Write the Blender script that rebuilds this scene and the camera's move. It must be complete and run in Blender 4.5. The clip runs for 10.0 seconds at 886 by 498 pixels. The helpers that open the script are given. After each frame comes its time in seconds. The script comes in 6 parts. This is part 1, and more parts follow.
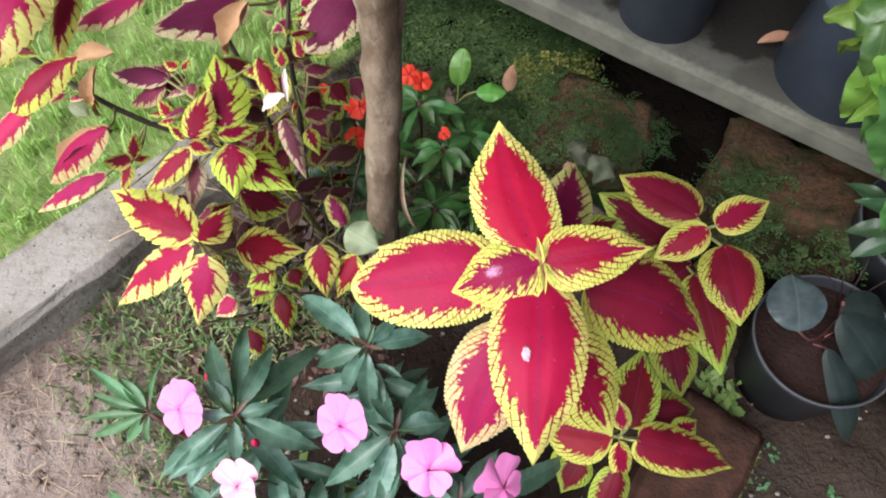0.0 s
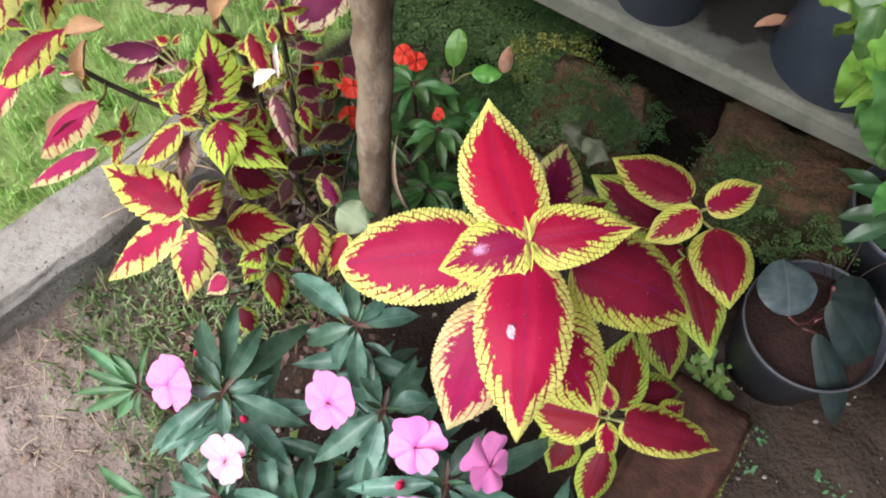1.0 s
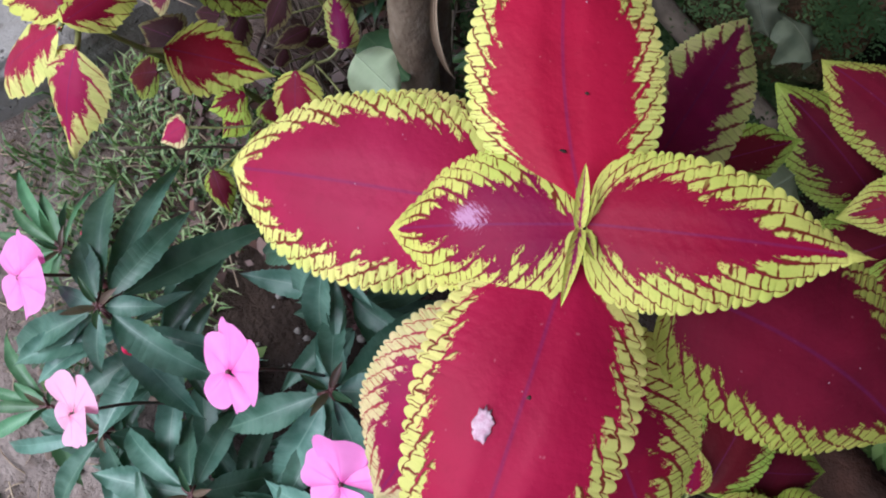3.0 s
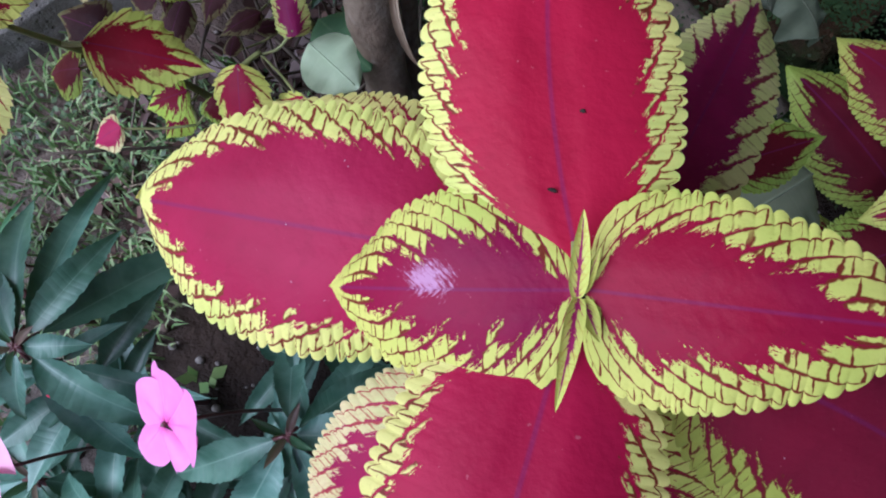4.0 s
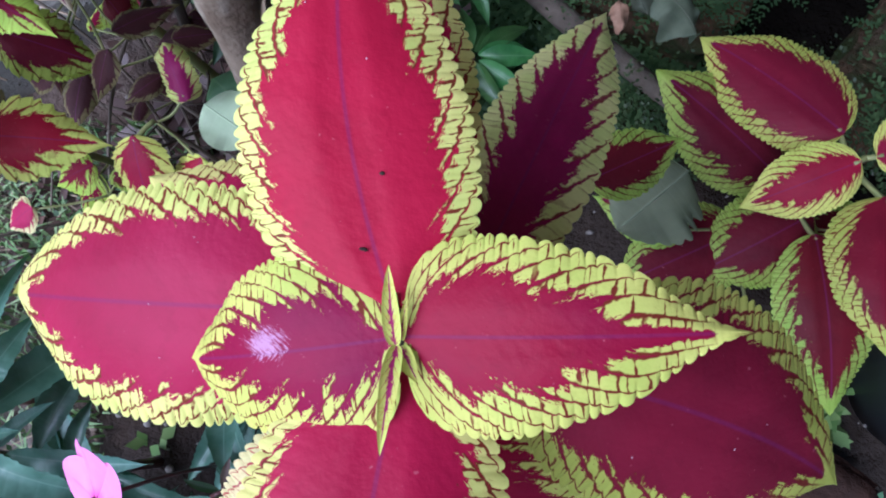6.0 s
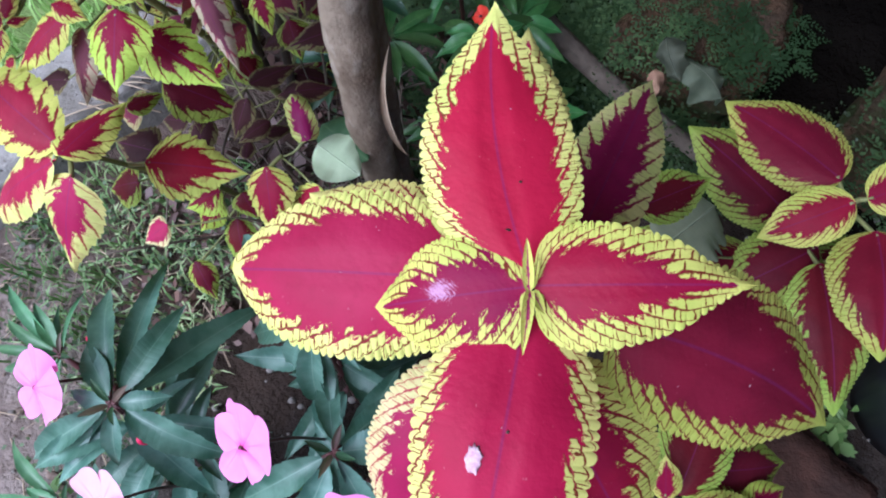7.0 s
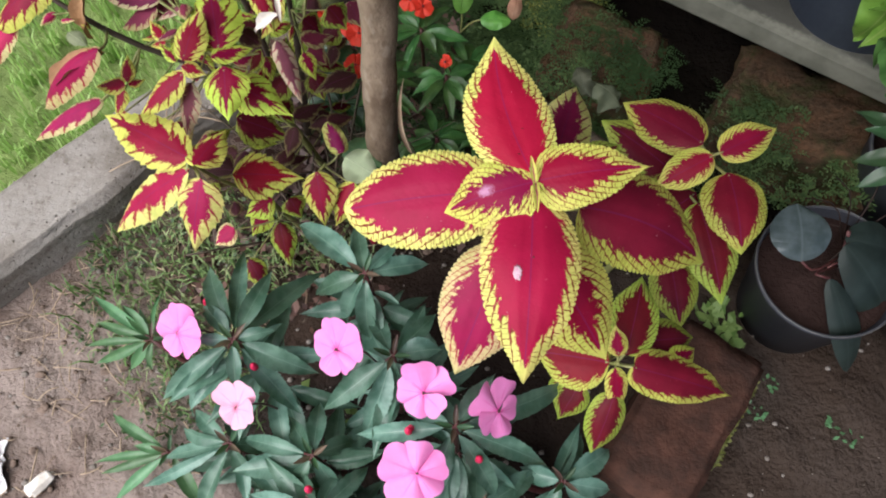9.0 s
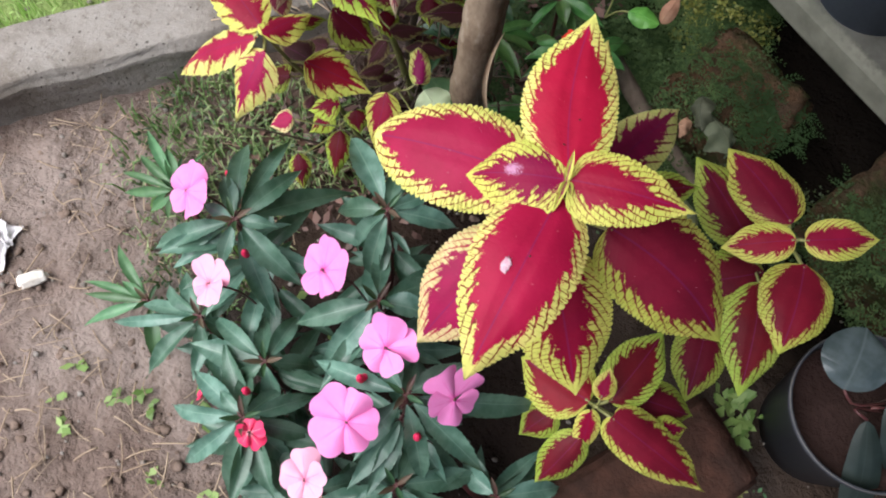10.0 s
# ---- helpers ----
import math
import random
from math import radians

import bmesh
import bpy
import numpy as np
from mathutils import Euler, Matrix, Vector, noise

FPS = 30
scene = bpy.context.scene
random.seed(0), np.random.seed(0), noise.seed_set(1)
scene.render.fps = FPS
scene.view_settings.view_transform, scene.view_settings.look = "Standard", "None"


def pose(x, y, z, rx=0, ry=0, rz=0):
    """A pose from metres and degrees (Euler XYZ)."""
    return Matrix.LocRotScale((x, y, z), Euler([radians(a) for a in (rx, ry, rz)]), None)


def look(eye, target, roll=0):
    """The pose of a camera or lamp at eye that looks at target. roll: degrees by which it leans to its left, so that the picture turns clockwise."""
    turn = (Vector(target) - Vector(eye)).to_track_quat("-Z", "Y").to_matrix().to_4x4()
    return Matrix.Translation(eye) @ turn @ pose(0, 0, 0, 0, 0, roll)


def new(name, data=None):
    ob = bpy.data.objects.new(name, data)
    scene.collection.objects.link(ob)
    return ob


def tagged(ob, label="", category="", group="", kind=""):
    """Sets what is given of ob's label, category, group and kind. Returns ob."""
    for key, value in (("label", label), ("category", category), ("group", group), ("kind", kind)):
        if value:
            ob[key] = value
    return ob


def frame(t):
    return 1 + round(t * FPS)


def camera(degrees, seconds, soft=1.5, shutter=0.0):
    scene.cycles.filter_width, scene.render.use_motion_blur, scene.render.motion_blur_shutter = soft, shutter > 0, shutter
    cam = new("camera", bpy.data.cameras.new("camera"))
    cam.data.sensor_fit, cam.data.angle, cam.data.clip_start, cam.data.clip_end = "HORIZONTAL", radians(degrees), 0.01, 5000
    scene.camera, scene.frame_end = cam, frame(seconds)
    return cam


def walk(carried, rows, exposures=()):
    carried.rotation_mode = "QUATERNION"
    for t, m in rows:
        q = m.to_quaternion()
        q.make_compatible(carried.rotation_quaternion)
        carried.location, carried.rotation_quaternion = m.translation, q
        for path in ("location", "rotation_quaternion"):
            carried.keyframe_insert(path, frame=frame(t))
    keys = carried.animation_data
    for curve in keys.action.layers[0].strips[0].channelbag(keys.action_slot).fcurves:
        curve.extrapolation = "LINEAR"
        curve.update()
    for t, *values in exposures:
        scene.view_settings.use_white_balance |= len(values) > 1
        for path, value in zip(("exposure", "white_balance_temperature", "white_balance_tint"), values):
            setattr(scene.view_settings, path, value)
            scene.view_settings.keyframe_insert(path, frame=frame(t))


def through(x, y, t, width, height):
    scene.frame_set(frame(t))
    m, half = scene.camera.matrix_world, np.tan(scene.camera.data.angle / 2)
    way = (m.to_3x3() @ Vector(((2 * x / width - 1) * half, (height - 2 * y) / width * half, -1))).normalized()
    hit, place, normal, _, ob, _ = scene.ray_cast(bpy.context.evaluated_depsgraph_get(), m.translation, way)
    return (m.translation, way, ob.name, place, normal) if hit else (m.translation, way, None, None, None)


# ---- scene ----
cam = camera(62.0, 10.0, 2.0)
METRES, EYE, TILT, LEAN, TURN = 0.95, 0.864, -61.0, 0.0, 0.0
ROWS = [
    (0.0, 0.0, 0.0, 0.0, 0.0, 0.0, -0.0),
    (0.5, -0.0082, -0.0082, -0.0096, -0.09, -0.05, -0.34),
    (1.0, 0.0093, 0.0004, -0.006, -0.02, -1.11, -0.72),
    (1.5, 0.0316, 0.0439, 0.0034, 2.88, -5.87, -6.03),
    (2.0, 0.0565, 0.0977, 0.0175, 7.41, -9.39, -10.52),
    (2.5, 0.0601, 0.2031, 0.0235, 10.84, -13.59, -11.35),
    (2.7, 0.0677, 0.2526, 0.0245, 11.94, -13.53, -12.03),
    (3.8, 0.0582, 0.3601, 0.0345, 10.35, -15.15, -11.78),
    (4.0, 0.0592, 0.369, 0.0365, 10.03, -15.31, -10.84),
    (4.5, 0.075, 0.3857, 0.0416, 9.83, -15.76, -8.24),
    (5.0, 0.0978, 0.3969, 0.0477, 8.46, -16.28, -5.55),
    (5.2, 0.104, 0.3956, 0.0525, 8.03, -16.14, -4.15),
    (6.3, 0.089, 0.3254, 0.0596, 5.54, -12.56, -3.99),
    (6.5, 0.0839, 0.2928, 0.0643, 5.85, -12.0, -4.09),
    (7.0, 0.0696, 0.2546, 0.0478, 7.7, -9.59, -5.32),
    (7.5, 0.0544, 0.213, 0.0236, 4.51, -8.16, -1.68),
    (8.0, 0.0365, 0.1677, 0.0033, 1.46, -7.07, 1.04),
    (8.5, 0.0172, 0.0965, -0.0006, 1.8, -4.43, 0.58),
    (9.0, 0.015, 0.0057, -0.0193, 0.99, -4.2, -0.15),
    (9.5, 0.0279, -0.0058, -0.0329, 3.54, -3.27, -8.68),
    (10.0, 0.0771, 0.0571, -0.0152, 10.76, -8.6, -22.32),
]
# the film camera dims and cools its picture over the red leaves
LEVELS = [
    (0.0, 1.02, 6200, 10), (1.0, 1.0, 6200, 10), (1.5, 0.82, 6150, 10), (2.5, 0.66, 5750, 11), (2.7, 0.50, 5650, 11), (4.0, 0.44, 5000, 14), (5.0, 0.66, 4800, 14),
    (6.5, 0.78, 4850, 14), (7.5, 0.89, 5250, 12), (8.0, 0.58, 5350, 12), (9.0, 0.66, 6250, 10), (10.0, 0.74, 6200, 10),
]
walk(cam, [(t, pose(0, 0, EYE, TILT, LEAN, TURN) @ pose(METRES * x, METRES * y, METRES * z, 90 + pitch, roll, yaw)) for t, x, y, z, yaw, pitch, roll in ROWS], LEVELS)

# ---- light: overcast day, open to the lawn; added wall and roof shade the slab ----
world = bpy.data.worlds.new("overcast_sky")
scene.world = world
world.use_nodes = True
sky = world.node_tree.nodes.new("ShaderNodeTexSky")
sky.sky_type, sky.sun_disc = "NISHITA", False
sky.sun_elevation, sky.sun_rotation = radians(55), radians(-119)
sky.air_density, sky.dust_density = 1.0, 4.0
back = world.node_tree.nodes["Background"]
world.node_tree.links.new(sky.outputs[0], back.inputs[0])
back.inputs[1].default_value = 0.058
sun = new("sun", bpy.data.lights.new("sun", "SUN"))
sun.data.energy, sun.data.angle, sun.data.color = 4.7, radians(75), (1.0, 0.98, 0.97)
sun.matrix_world = look((-2.7, -1.5, 4.4), (0, 0, 0))

# ---- materials ----
def material(name):
    m = bpy.data.materials.new(name)
    m.use_nodes = True
    nt = m.node_tree
    return m, nt, nt.nodes["Principled BSDF"]


class Graph:
    """Short calls for shader nodes."""

    def __init__(self, nt):
        self.nt = nt

    def add(self, kind, **values):
        n = self.nt.nodes.new(kind)
        for key, v in values.items():
            if key == "operation":
                n.operation = v
            elif key == "blend":
                n.blend_type = v
        return n

    def link(self, a, b):
        self.nt.links.new(a, b)

    def put(self, socket, v):
        if isinstance(v, (int, float, tuple)):
            socket.default_value = v
        else:
            self.link(v, socket)

    def math(self, op, a, b=0.0, c=None):
        n = self.add("ShaderNodeMath", operation=op)
        self.put(n.inputs[0], a)
        self.put(n.inputs[1], b)
        if c is not None:
            self.put(n.inputs[2], c)
        return n.outputs[0]

    def ramp01(self, x, lo, hi):
        n = self.add("ShaderNodeMapRange")
        n.interpolation_type = "SMOOTHSTEP"
        self.put(n.inputs[0], x)
        n.inputs[1].default_value, n.inputs[2].default_value = lo, hi
        return n.outputs[0]

    def mix(self, f, a, b, blend="MIX"):
        n = self.add("ShaderNodeMix")
        n.data_type, n.blend_type = "RGBA", blend
        self.put(n.inputs[0], f)
        for s, v in ((n.inputs[6], a), (n.inputs[7], b)):
            self.put(s, (*v, 1.0) if isinstance(v, tuple) and len(v) == 3 else v)
        return n.outputs[2]

    def noise(self, scale, detail=4.0, vector=None, rough=0.55):
        n = self.add("ShaderNodeTexNoise")
        n.inputs["Scale"].default_value, n.inputs["Detail"].default_value = scale, detail
        n.inputs["Roughness"].default_value = rough
        if vector is not None:
            self.link(vector, n.inputs["Vector"])
        return n.outputs[0]

    def objvec(self):
        return self.add("ShaderNodeTexCoord").outputs["Object"]

    def uv(self, name):
        n = self.add("ShaderNodeUVMap")
        n.uv_map = name
        s = self.add("ShaderNodeSeparateXYZ")
        self.link(n.outputs[0], s.inputs[0])
        return s.outputs[0], s.outputs[1]

    def bump(self, height, strength, distance, bsdf):
        n = self.add("ShaderNodeBump")
        n.inputs["Strength"].default_value, n.inputs["Distance"].default_value = strength, distance
        self.link(height, n.inputs["Height"])
        self.link(n.outputs[0], bsdf.inputs["Normal"])

    def rand(self):
        return self.add("ShaderNodeObjectInfo").outputs["Random"]


def leafy(g, bsdf, colour, through_colour, amount):
    """Lets part of the light through a thin blade."""
    tr = g.add("ShaderNodeBsdfTranslucent")
    g.put(tr.inputs[0], through_colour)
    mx = g.add("ShaderNodeMixShader")
    mx.inputs[0].default_value = amount
    g.link(bsdf.outputs[0], mx.inputs[1])
    g.link(tr.outputs[0], mx.inputs[2])
    g.link(mx.outputs[0], g.nt.nodes["Material Output"].inputs[0])


def coleus_material(name, red, red2, rim, vein, width, gloss=0.48, mottle=0.0, dust=0.0, short=0.9, foot=0.35):
    """Satin red blade and a bright ragged rim: main veins run out steeply and bleed red into it, short veins part the rounded teeth."""
    m, nt, b = material(name)
    g = Graph(nt)
    s, v = g.uv("vein")
    d, u = g.uv("rim")
    s1, edge = g.uv("main")
    vec = g.objvec()
    across = g.math("ABSOLUTE", g.math("SUBTRACT", v, 0.5))
    wob = g.math("MULTIPLY", g.math("SUBTRACT", g.noise(150.0, 2.0, vec), 0.5), 0.5)
    shift = g.math("MULTIPLY", wob, 0.45)
    crossed = g.math("SUBTRACT", g.math("FLOOR", g.math("ADD", s1, shift)), g.math("FLOOR", g.math("ADD", edge, shift)))
    along = g.math("MULTIPLY_ADD", crossed, 0.43, g.math("ADD", s, wob))
    tooth = g.math("ABSOLUTE", g.math("SUBTRACT", g.math("FRACT", g.math("ADD", along, 100.5)), 0.5))
    lane = g.math("FRACT", g.math("ADD", g.math("MULTIPLY_ADD", wob, 0.45, s1), 100.0))
    mainv = g.math("SUBTRACT", 0.5, g.math("ABSOLUTE", g.math("SUBTRACT", lane, 0.5)))
    # streaks that run out along the side veins
    run = g.add("ShaderNodeCombineXYZ")
    g.link(g.math("MULTIPLY", s1, 9.0), run.inputs[0])
    g.link(g.math("MULTIPLY", d, 30.0), run.inputs[1])
    g.link(g.math("MULTIPLY_ADD", g.rand(), 50.0, g.math("MULTIPLY", g.math("SIGN", g.math("SUBTRACT", v, 0.5)), 7.3)), run.inputs[2])
    streak = g.noise(1.0, 4.0, run.outputs[0], 0.75)
    blot = g.noise(45.0, 2.0, vec)
    speck = g.noise(620.0, 3.0, vec, 0.7)
    thr = g.math("MULTIPLY_ADD", g.math("MULTIPLY", u, u), 0.75 * width, 0.84 * width)
    thr = g.math("ADD", thr, g.math("MULTIPLY", g.math("SUBTRACT", 0.45, lane), 0.36 * width))
    thr = g.math("ADD", thr, g.math("MULTIPLY", g.math("SUBTRACT", blot, 0.5), 0.7 * width))
    thr = g.math("ADD", thr, g.math("MULTIPLY", g.math("SUBTRACT", streak, 0.5), 1.25 * width))
    thr = g.math("ADD", thr, g.math("MULTIPLY", g.math("SUBTRACT", speck, 0.5), 0.9 * width))
    thr = g.math("SUBTRACT", thr, g.math("MULTIPLY", g.ramp01(mainv, 0.10, 0.0), 0.40 * width))
    # a red flame runs up the midrib into the tip
    thr = g.math("SUBTRACT", thr, g.math("MULTIPLY", g.math("MULTIPLY", g.ramp01(across, 0.075, 0.0), 1.1 * width), g.ramp01(u, 0.99, 0.86)))
    # each tooth's cell ends at its own depth
    side = g.math("MULTIPLY", g.math("SIGN", g.math("SUBTRACT", v, 0.5)), 31.0)
    cell = g.add("ShaderNodeTexWhiteNoise")
    cell.noise_dimensions = "1D"
    g.link(g.math("ADD", g.math("FLOOR", g.math("ADD", along, 100.0)), g.math("MULTIPLY_ADD", g.rand(), 997.0, side)), cell.inputs["W"])
    thr = g.math("ADD", thr, g.math("MULTIPLY", g.math("SUBTRACT", cell.outputs[0], 0.5), 0.55 * width))
    # the rim thins at the leaf's foot
    thr = g.math("MULTIPLY", thr, g.math("MULTIPLY_ADD", g.ramp01(u, 0.0, 0.16), 1.0 - foot, foot))
    inner = g.ramp01(g.math("SUBTRACT", d, thr), -0.003, 0.003)
    # short veins between the teeth, widening inwards, that meet the slanting main veins
    ragged = g.math("MULTIPLY", g.math("SUBTRACT", g.noise(330.0, 2.0, vec), 0.46), 0.42)
    slim = g.math("DIVIDE", tooth, g.math("MULTIPLY_ADD", d, 0.9 / width, 0.45))
    fine = g.math("MULTIPLY", g.ramp01(g.math("ADD", slim, ragged), 0.128, 0.056), g.ramp01(d, 0.0, 0.006))
    reach = g.math("MULTIPLY_ADD", cell.outputs[0], 0.8 * width, 0.75 * width)
    fine = g.math("MULTIPLY", fine, g.ramp01(g.math("SUBTRACT", d, reach), 0.10 * width, -0.10 * width))
    fine = g.math("MULTIPLY", fine, g.ramp01(g.noise(140.0, 2.0, vec), 0.30, 0.44))
    taper = g.math("DIVIDE", mainv, g.math("MULTIPLY_ADD", d, 0.8 / width, 0.35))
    thick = g.math("MULTIPLY", g.ramp01(g.math("ADD", taper, ragged), 0.175, 0.085), g.ramp01(d, 0.03 * width, 0.12 * width))
    nerve = g.math("MULTIPLY", g.math("MAXIMUM", g.math("MULTIPLY", fine, short), thick), g.math("MAXIMUM", g.ramp01(u, 0.93, 0.80), g.ramp01(across, 0.03, 0.07)))
    mid = g.ramp01(across, 0.014, 0.003)
    reds = g.mix(g.ramp01(g.noise(28.0, 2.0, vec), 0.3, 0.7), red, red2)
    reds = g.mix(g.math("MULTIPLY", g.ramp01(g.noise(150.0, 3.0, vec, 0.7), 0.5, 0.72), 0.16), reds, tuple(0.62 * c for c in red2))
    reds = g.mix(g.math("MULTIPLY", g.ramp01(mainv, 0.035, 0.0), 0.07), reds, tuple(0.5 * c for c in red2))
    reds = g.mix(g.math("MULTIPLY", mid, 0.45), reds, (0.16, 0.02, 0.11))
    reds = g.mix(g.math("MULTIPLY", g.ramp01(g.noise(500.0, 2.0, vec), 0.72, 0.78), 0.35), reds, (0.6, 0.2, 0.25))
    yel = g.mix(g.ramp01(blot, 0.35, 0.7), rim, (rim[0] * 0.82, rim[1] * 0.92, rim[2] * 0.75))
    yel = g.mix(g.math("MULTIPLY", g.ramp01(speck, 0.52, 0.70), 0.30), yel, (rim[0] * 0.72, rim[1] * 0.70, rim[2] * 0.5))
    if mottle:
        yel = g.mix(g.math("MULTIPLY", g.ramp01(streak, 0.45, 0.6), mottle), yel, red)
    yel = g.mix(g.math("MULTIPLY", nerve, 0.97), yel, vein)
    col = g.mix(inner, yel, reds)
    if dust:
        # pale bloom beside the midrib
        film = g.ramp01(g.math("ABSOLUTE", g.math("SUBTRACT", u, 0.46)), 0.20, 0.0)
        film = g.math("MULTIPLY", film, g.ramp01(g.math("ABSOLUTE", g.math("SUBTRACT", v, 0.55)), 0.20, 0.0))
        film = g.math("ADD", g.math("MULTIPLY", film, 0.42), g.math("ADD", g.math("MULTIPLY", streak, 0.75), g.math("MULTIPLY", g.noise(420.0, 4.0, vec, 0.8), 0.40)))
        film = g.ramp01(film, 0.80, 1.00)
        col = g.mix(g.math("MULTIPLY", film, dust), col, (0.62, 0.36, 0.56))
    hue = g.add("ShaderNodeHueSaturation")
    g.link(col, hue.inputs["Color"])
    r = g.rand()
    g.link(g.math("MULTIPLY_ADD", r, 0.24, 0.86), hue.inputs["Value"])
    g.link(g.math("MULTIPLY_ADD", r, 0.012, 0.494), hue.inputs["Hue"])
    col = hue.outputs[0]
    g.link(col, b.inputs["Base Color"])
    b.inputs["Roughness"].default_value = gloss
    b.inputs["Specular IOR Level"].default_value = 0.14
    h = g.math("ADD", g.math("MULTIPLY", g.ramp01(mainv, 0.0, 0.30), 0.10), g.math("MULTIPLY", g.noise(480.0, 3.0, vec), 0.55))
    h = g.math("ADD", h, g.math("MULTIPLY", g.noise(70.0, 2.0, vec), 2.0))
    h = g.math("ADD", h, g.math("MULTIPLY", g.math("MULTIPLY", g.ramp01(tooth, 0.0, 0.3), g.ramp01(d, 0.08, 0.02)), 0.24))
    g.bump(h, 0.30, 0.0012, b)
    leafy(g, b, col, col, 0.24)
    return m


# copy of coleus_mature for the left leaf, its sheen put into a paler red
HAZY = coleus_material("coleus_hazy", (0.350, 0.014, 0.074), (0.290, 0.011, 0.058), (0.70, 0.635, 0.195), (0.15, 0.008, 0.010), 0.088, short=1.0, foot=0.8)
MATURE = coleus_material("coleus_mature", (0.395, 0.0095, 0.056), (0.325, 0.0070, 0.043), (0.70, 0.635, 0.195), (0.15, 0.008, 0.010), 0.084, short=1.0, foot=0.8)
WINE = coleus_material("coleus_wine_red", (0.300, 0.010, 0.072), (0.240, 0.009, 0.058), (0.82, 0.78, 0.30), (0.20, 0.03, 0.03), 0.138, short=0.4)
BROAD = coleus_material("coleus_broad_rim", (0.290, 0.010, 0.038), (0.230, 0.008, 0.030), (0.68, 0.66, 0.155), (0.17, 0.02, 0.014), 0.142, short=0.35)
DEEP = coleus_material("coleus_deep_red", (0.205, 0.010, 0.026), (0.155, 0.008, 0.021), (0.50, 0.505, 0.105), (0.14, 0.012, 0.012), 0.088)
YOUNG = coleus_material("coleus_young", (0.275, 0.0050, 0.030), (0.225, 0.0045, 0.034), (0.62, 0.60, 0.140), (0.15, 0.010, 0.010), 0.152, short=1.0, foot=1.1)
DUSTY = coleus_material("coleus_dusty", (0.245, 0.0045, 0.046), (0.200, 0.0045, 0.050), (0.62, 0.60, 0.140), (0.15, 0.010, 0.010), 0.172, dust=0.70, short=1.0, foot=1.1)
# leaves low in the shade: greener rim, and the shade in a darker red
SHADED_GREENRIM = coleus_material("coleus_shaded_green_rim", (0.135, 0.009, 0.019), (0.095, 0.007, 0.015), (0.34, 0.42, 0.075), (0.09, 0.02, 0.010), 0.115, short=0.6)
LIMEY = coleus_material("coleus_broad_green_rim", (0.230, 0.005, 0.036), (0.180, 0.005, 0.030), (0.56, 0.68, 0.11), (0.15, 0.035, 0.012), 0.178, short=0.25)
LEAFLET = coleus_material("coleus_leaflet", (0.30, 0.02, 0.10), (0.24, 0.02, 0.10), (0.60, 0.59, 0.14), (0.50, 0.44, 0.08), 0.27, foot=0.6)
PALE = coleus_material("coleus_pale_rimmed", (0.430, 0.018, 0.100), (0.330, 0.018, 0.085), (0.74, 0.66, 0.34), (0.34, 0.04, 0.045), 0.098, 0.5, 0.2, short=0.2)
# old dull leaves between the stems, with their shade put into the colour
SHADED_DULL = coleus_material("coleus_shaded_dull", (0.070, 0.022, 0.024), (0.046, 0.015, 0.017), (0.20, 0.165, 0.075), (0.07, 0.02, 0.02), 0.085, 0.6, 0.2, short=0.2)
PLUM = coleus_material("coleus_plum", (0.150, 0.016, 0.060), (0.110, 0.014, 0.048), (0.62, 0.52, 0.33), (0.20, 0.03, 0.06), 0.080, 0.55, 0.2, short=0.3)
BLEACHED = coleus_material("coleus_bleached", (0.390, 0.012, 0.075), (0.300, 0.012, 0.060), (0.74, 0.63, 0.31), (0.36, 0.04, 0.045), 0.110, 0.5, 0.15, short=0.8)
ROSY = coleus_material("coleus_rosy", (0.360, 0.012, 0.075), (0.290, 0.012, 0.060), (0.70, 0.64, 0.22), (0.26, 0.03, 0.030), 0.170, short=0.3)
VIOLET = coleus_material("coleus_violet", (0.190, 0.010, 0.075), (0.150, 0.010, 0.060), (0.46, 0.47, 0.14), (0.20, 0.03, 0.04), 0.150, short=0.3)
FADED = coleus_material("coleus_faded", (0.25, 0.040, 0.085), (0.18, 0.03, 0.060), (0.56, 0.47, 0.24), (0.25, 0.05, 0.05), 0.110, 0.6, 0.25, short=0.2)
WITHERED = coleus_material("coleus_withered", (0.24, 0.07, 0.10), (0.17, 0.055, 0.07), (0.62, 0.50, 0.36), (0.40, 0.10, 0.12), 0.170, 0.6, 0.15, short=0.2)


def green_leaf(name, dark, light, rib, gloss, through=0.15):
    m, nt, b = material(name)
    g = Graph(nt)
    s, v = g.uv("vein")
    vec = g.objvec()
    across = g.math("ABSOLUTE", g.math("SUBTRACT", v, 0.5))
    vd = g.math("ABSOLUTE", g.math("SUBTRACT", g.math("FRACT", g.math("ADD", s, 100.5)), 0.5))
    col = g.mix(g.ramp01(g.noise(60.0, 3.0, vec), 0.3, 0.7), dark, light)
    col = g.mix(g.math("MULTIPLY", g.ramp01(vd, 0.09, 0.02), 0.07), col, rib)
    col = g.mix(g.math("MULTIPLY", g.ramp01(across, 0.030, 0.008), 0.6), col, rib)
    hue = g.add("ShaderNodeHueSaturation")
    g.link(col, hue.inputs["Color"])
    r = g.rand()
    g.link(g.math("MULTIPLY_ADD", r, 0.6, 0.7), hue.inputs["Value"])
    g.link(g.math("MULTIPLY_ADD", r, 0.04, 0.48), hue.inputs["Hue"])
    col = hue.outputs[0]
    g.link(col, b.inputs["Base Color"])
    b.inputs["Roughness"].default_value = gloss
    g.bump(g.math("ADD", g.ramp01(vd, 0.0, 0.3), g.math("MULTIPLY", g.noise(400.0, 2.0, vec), 0.6)), 0.10, 0.0008, b)
    leafy(g, b, col, g.mix(0.5, col, (0.12, 0.30, 0.04)), through)
    return m


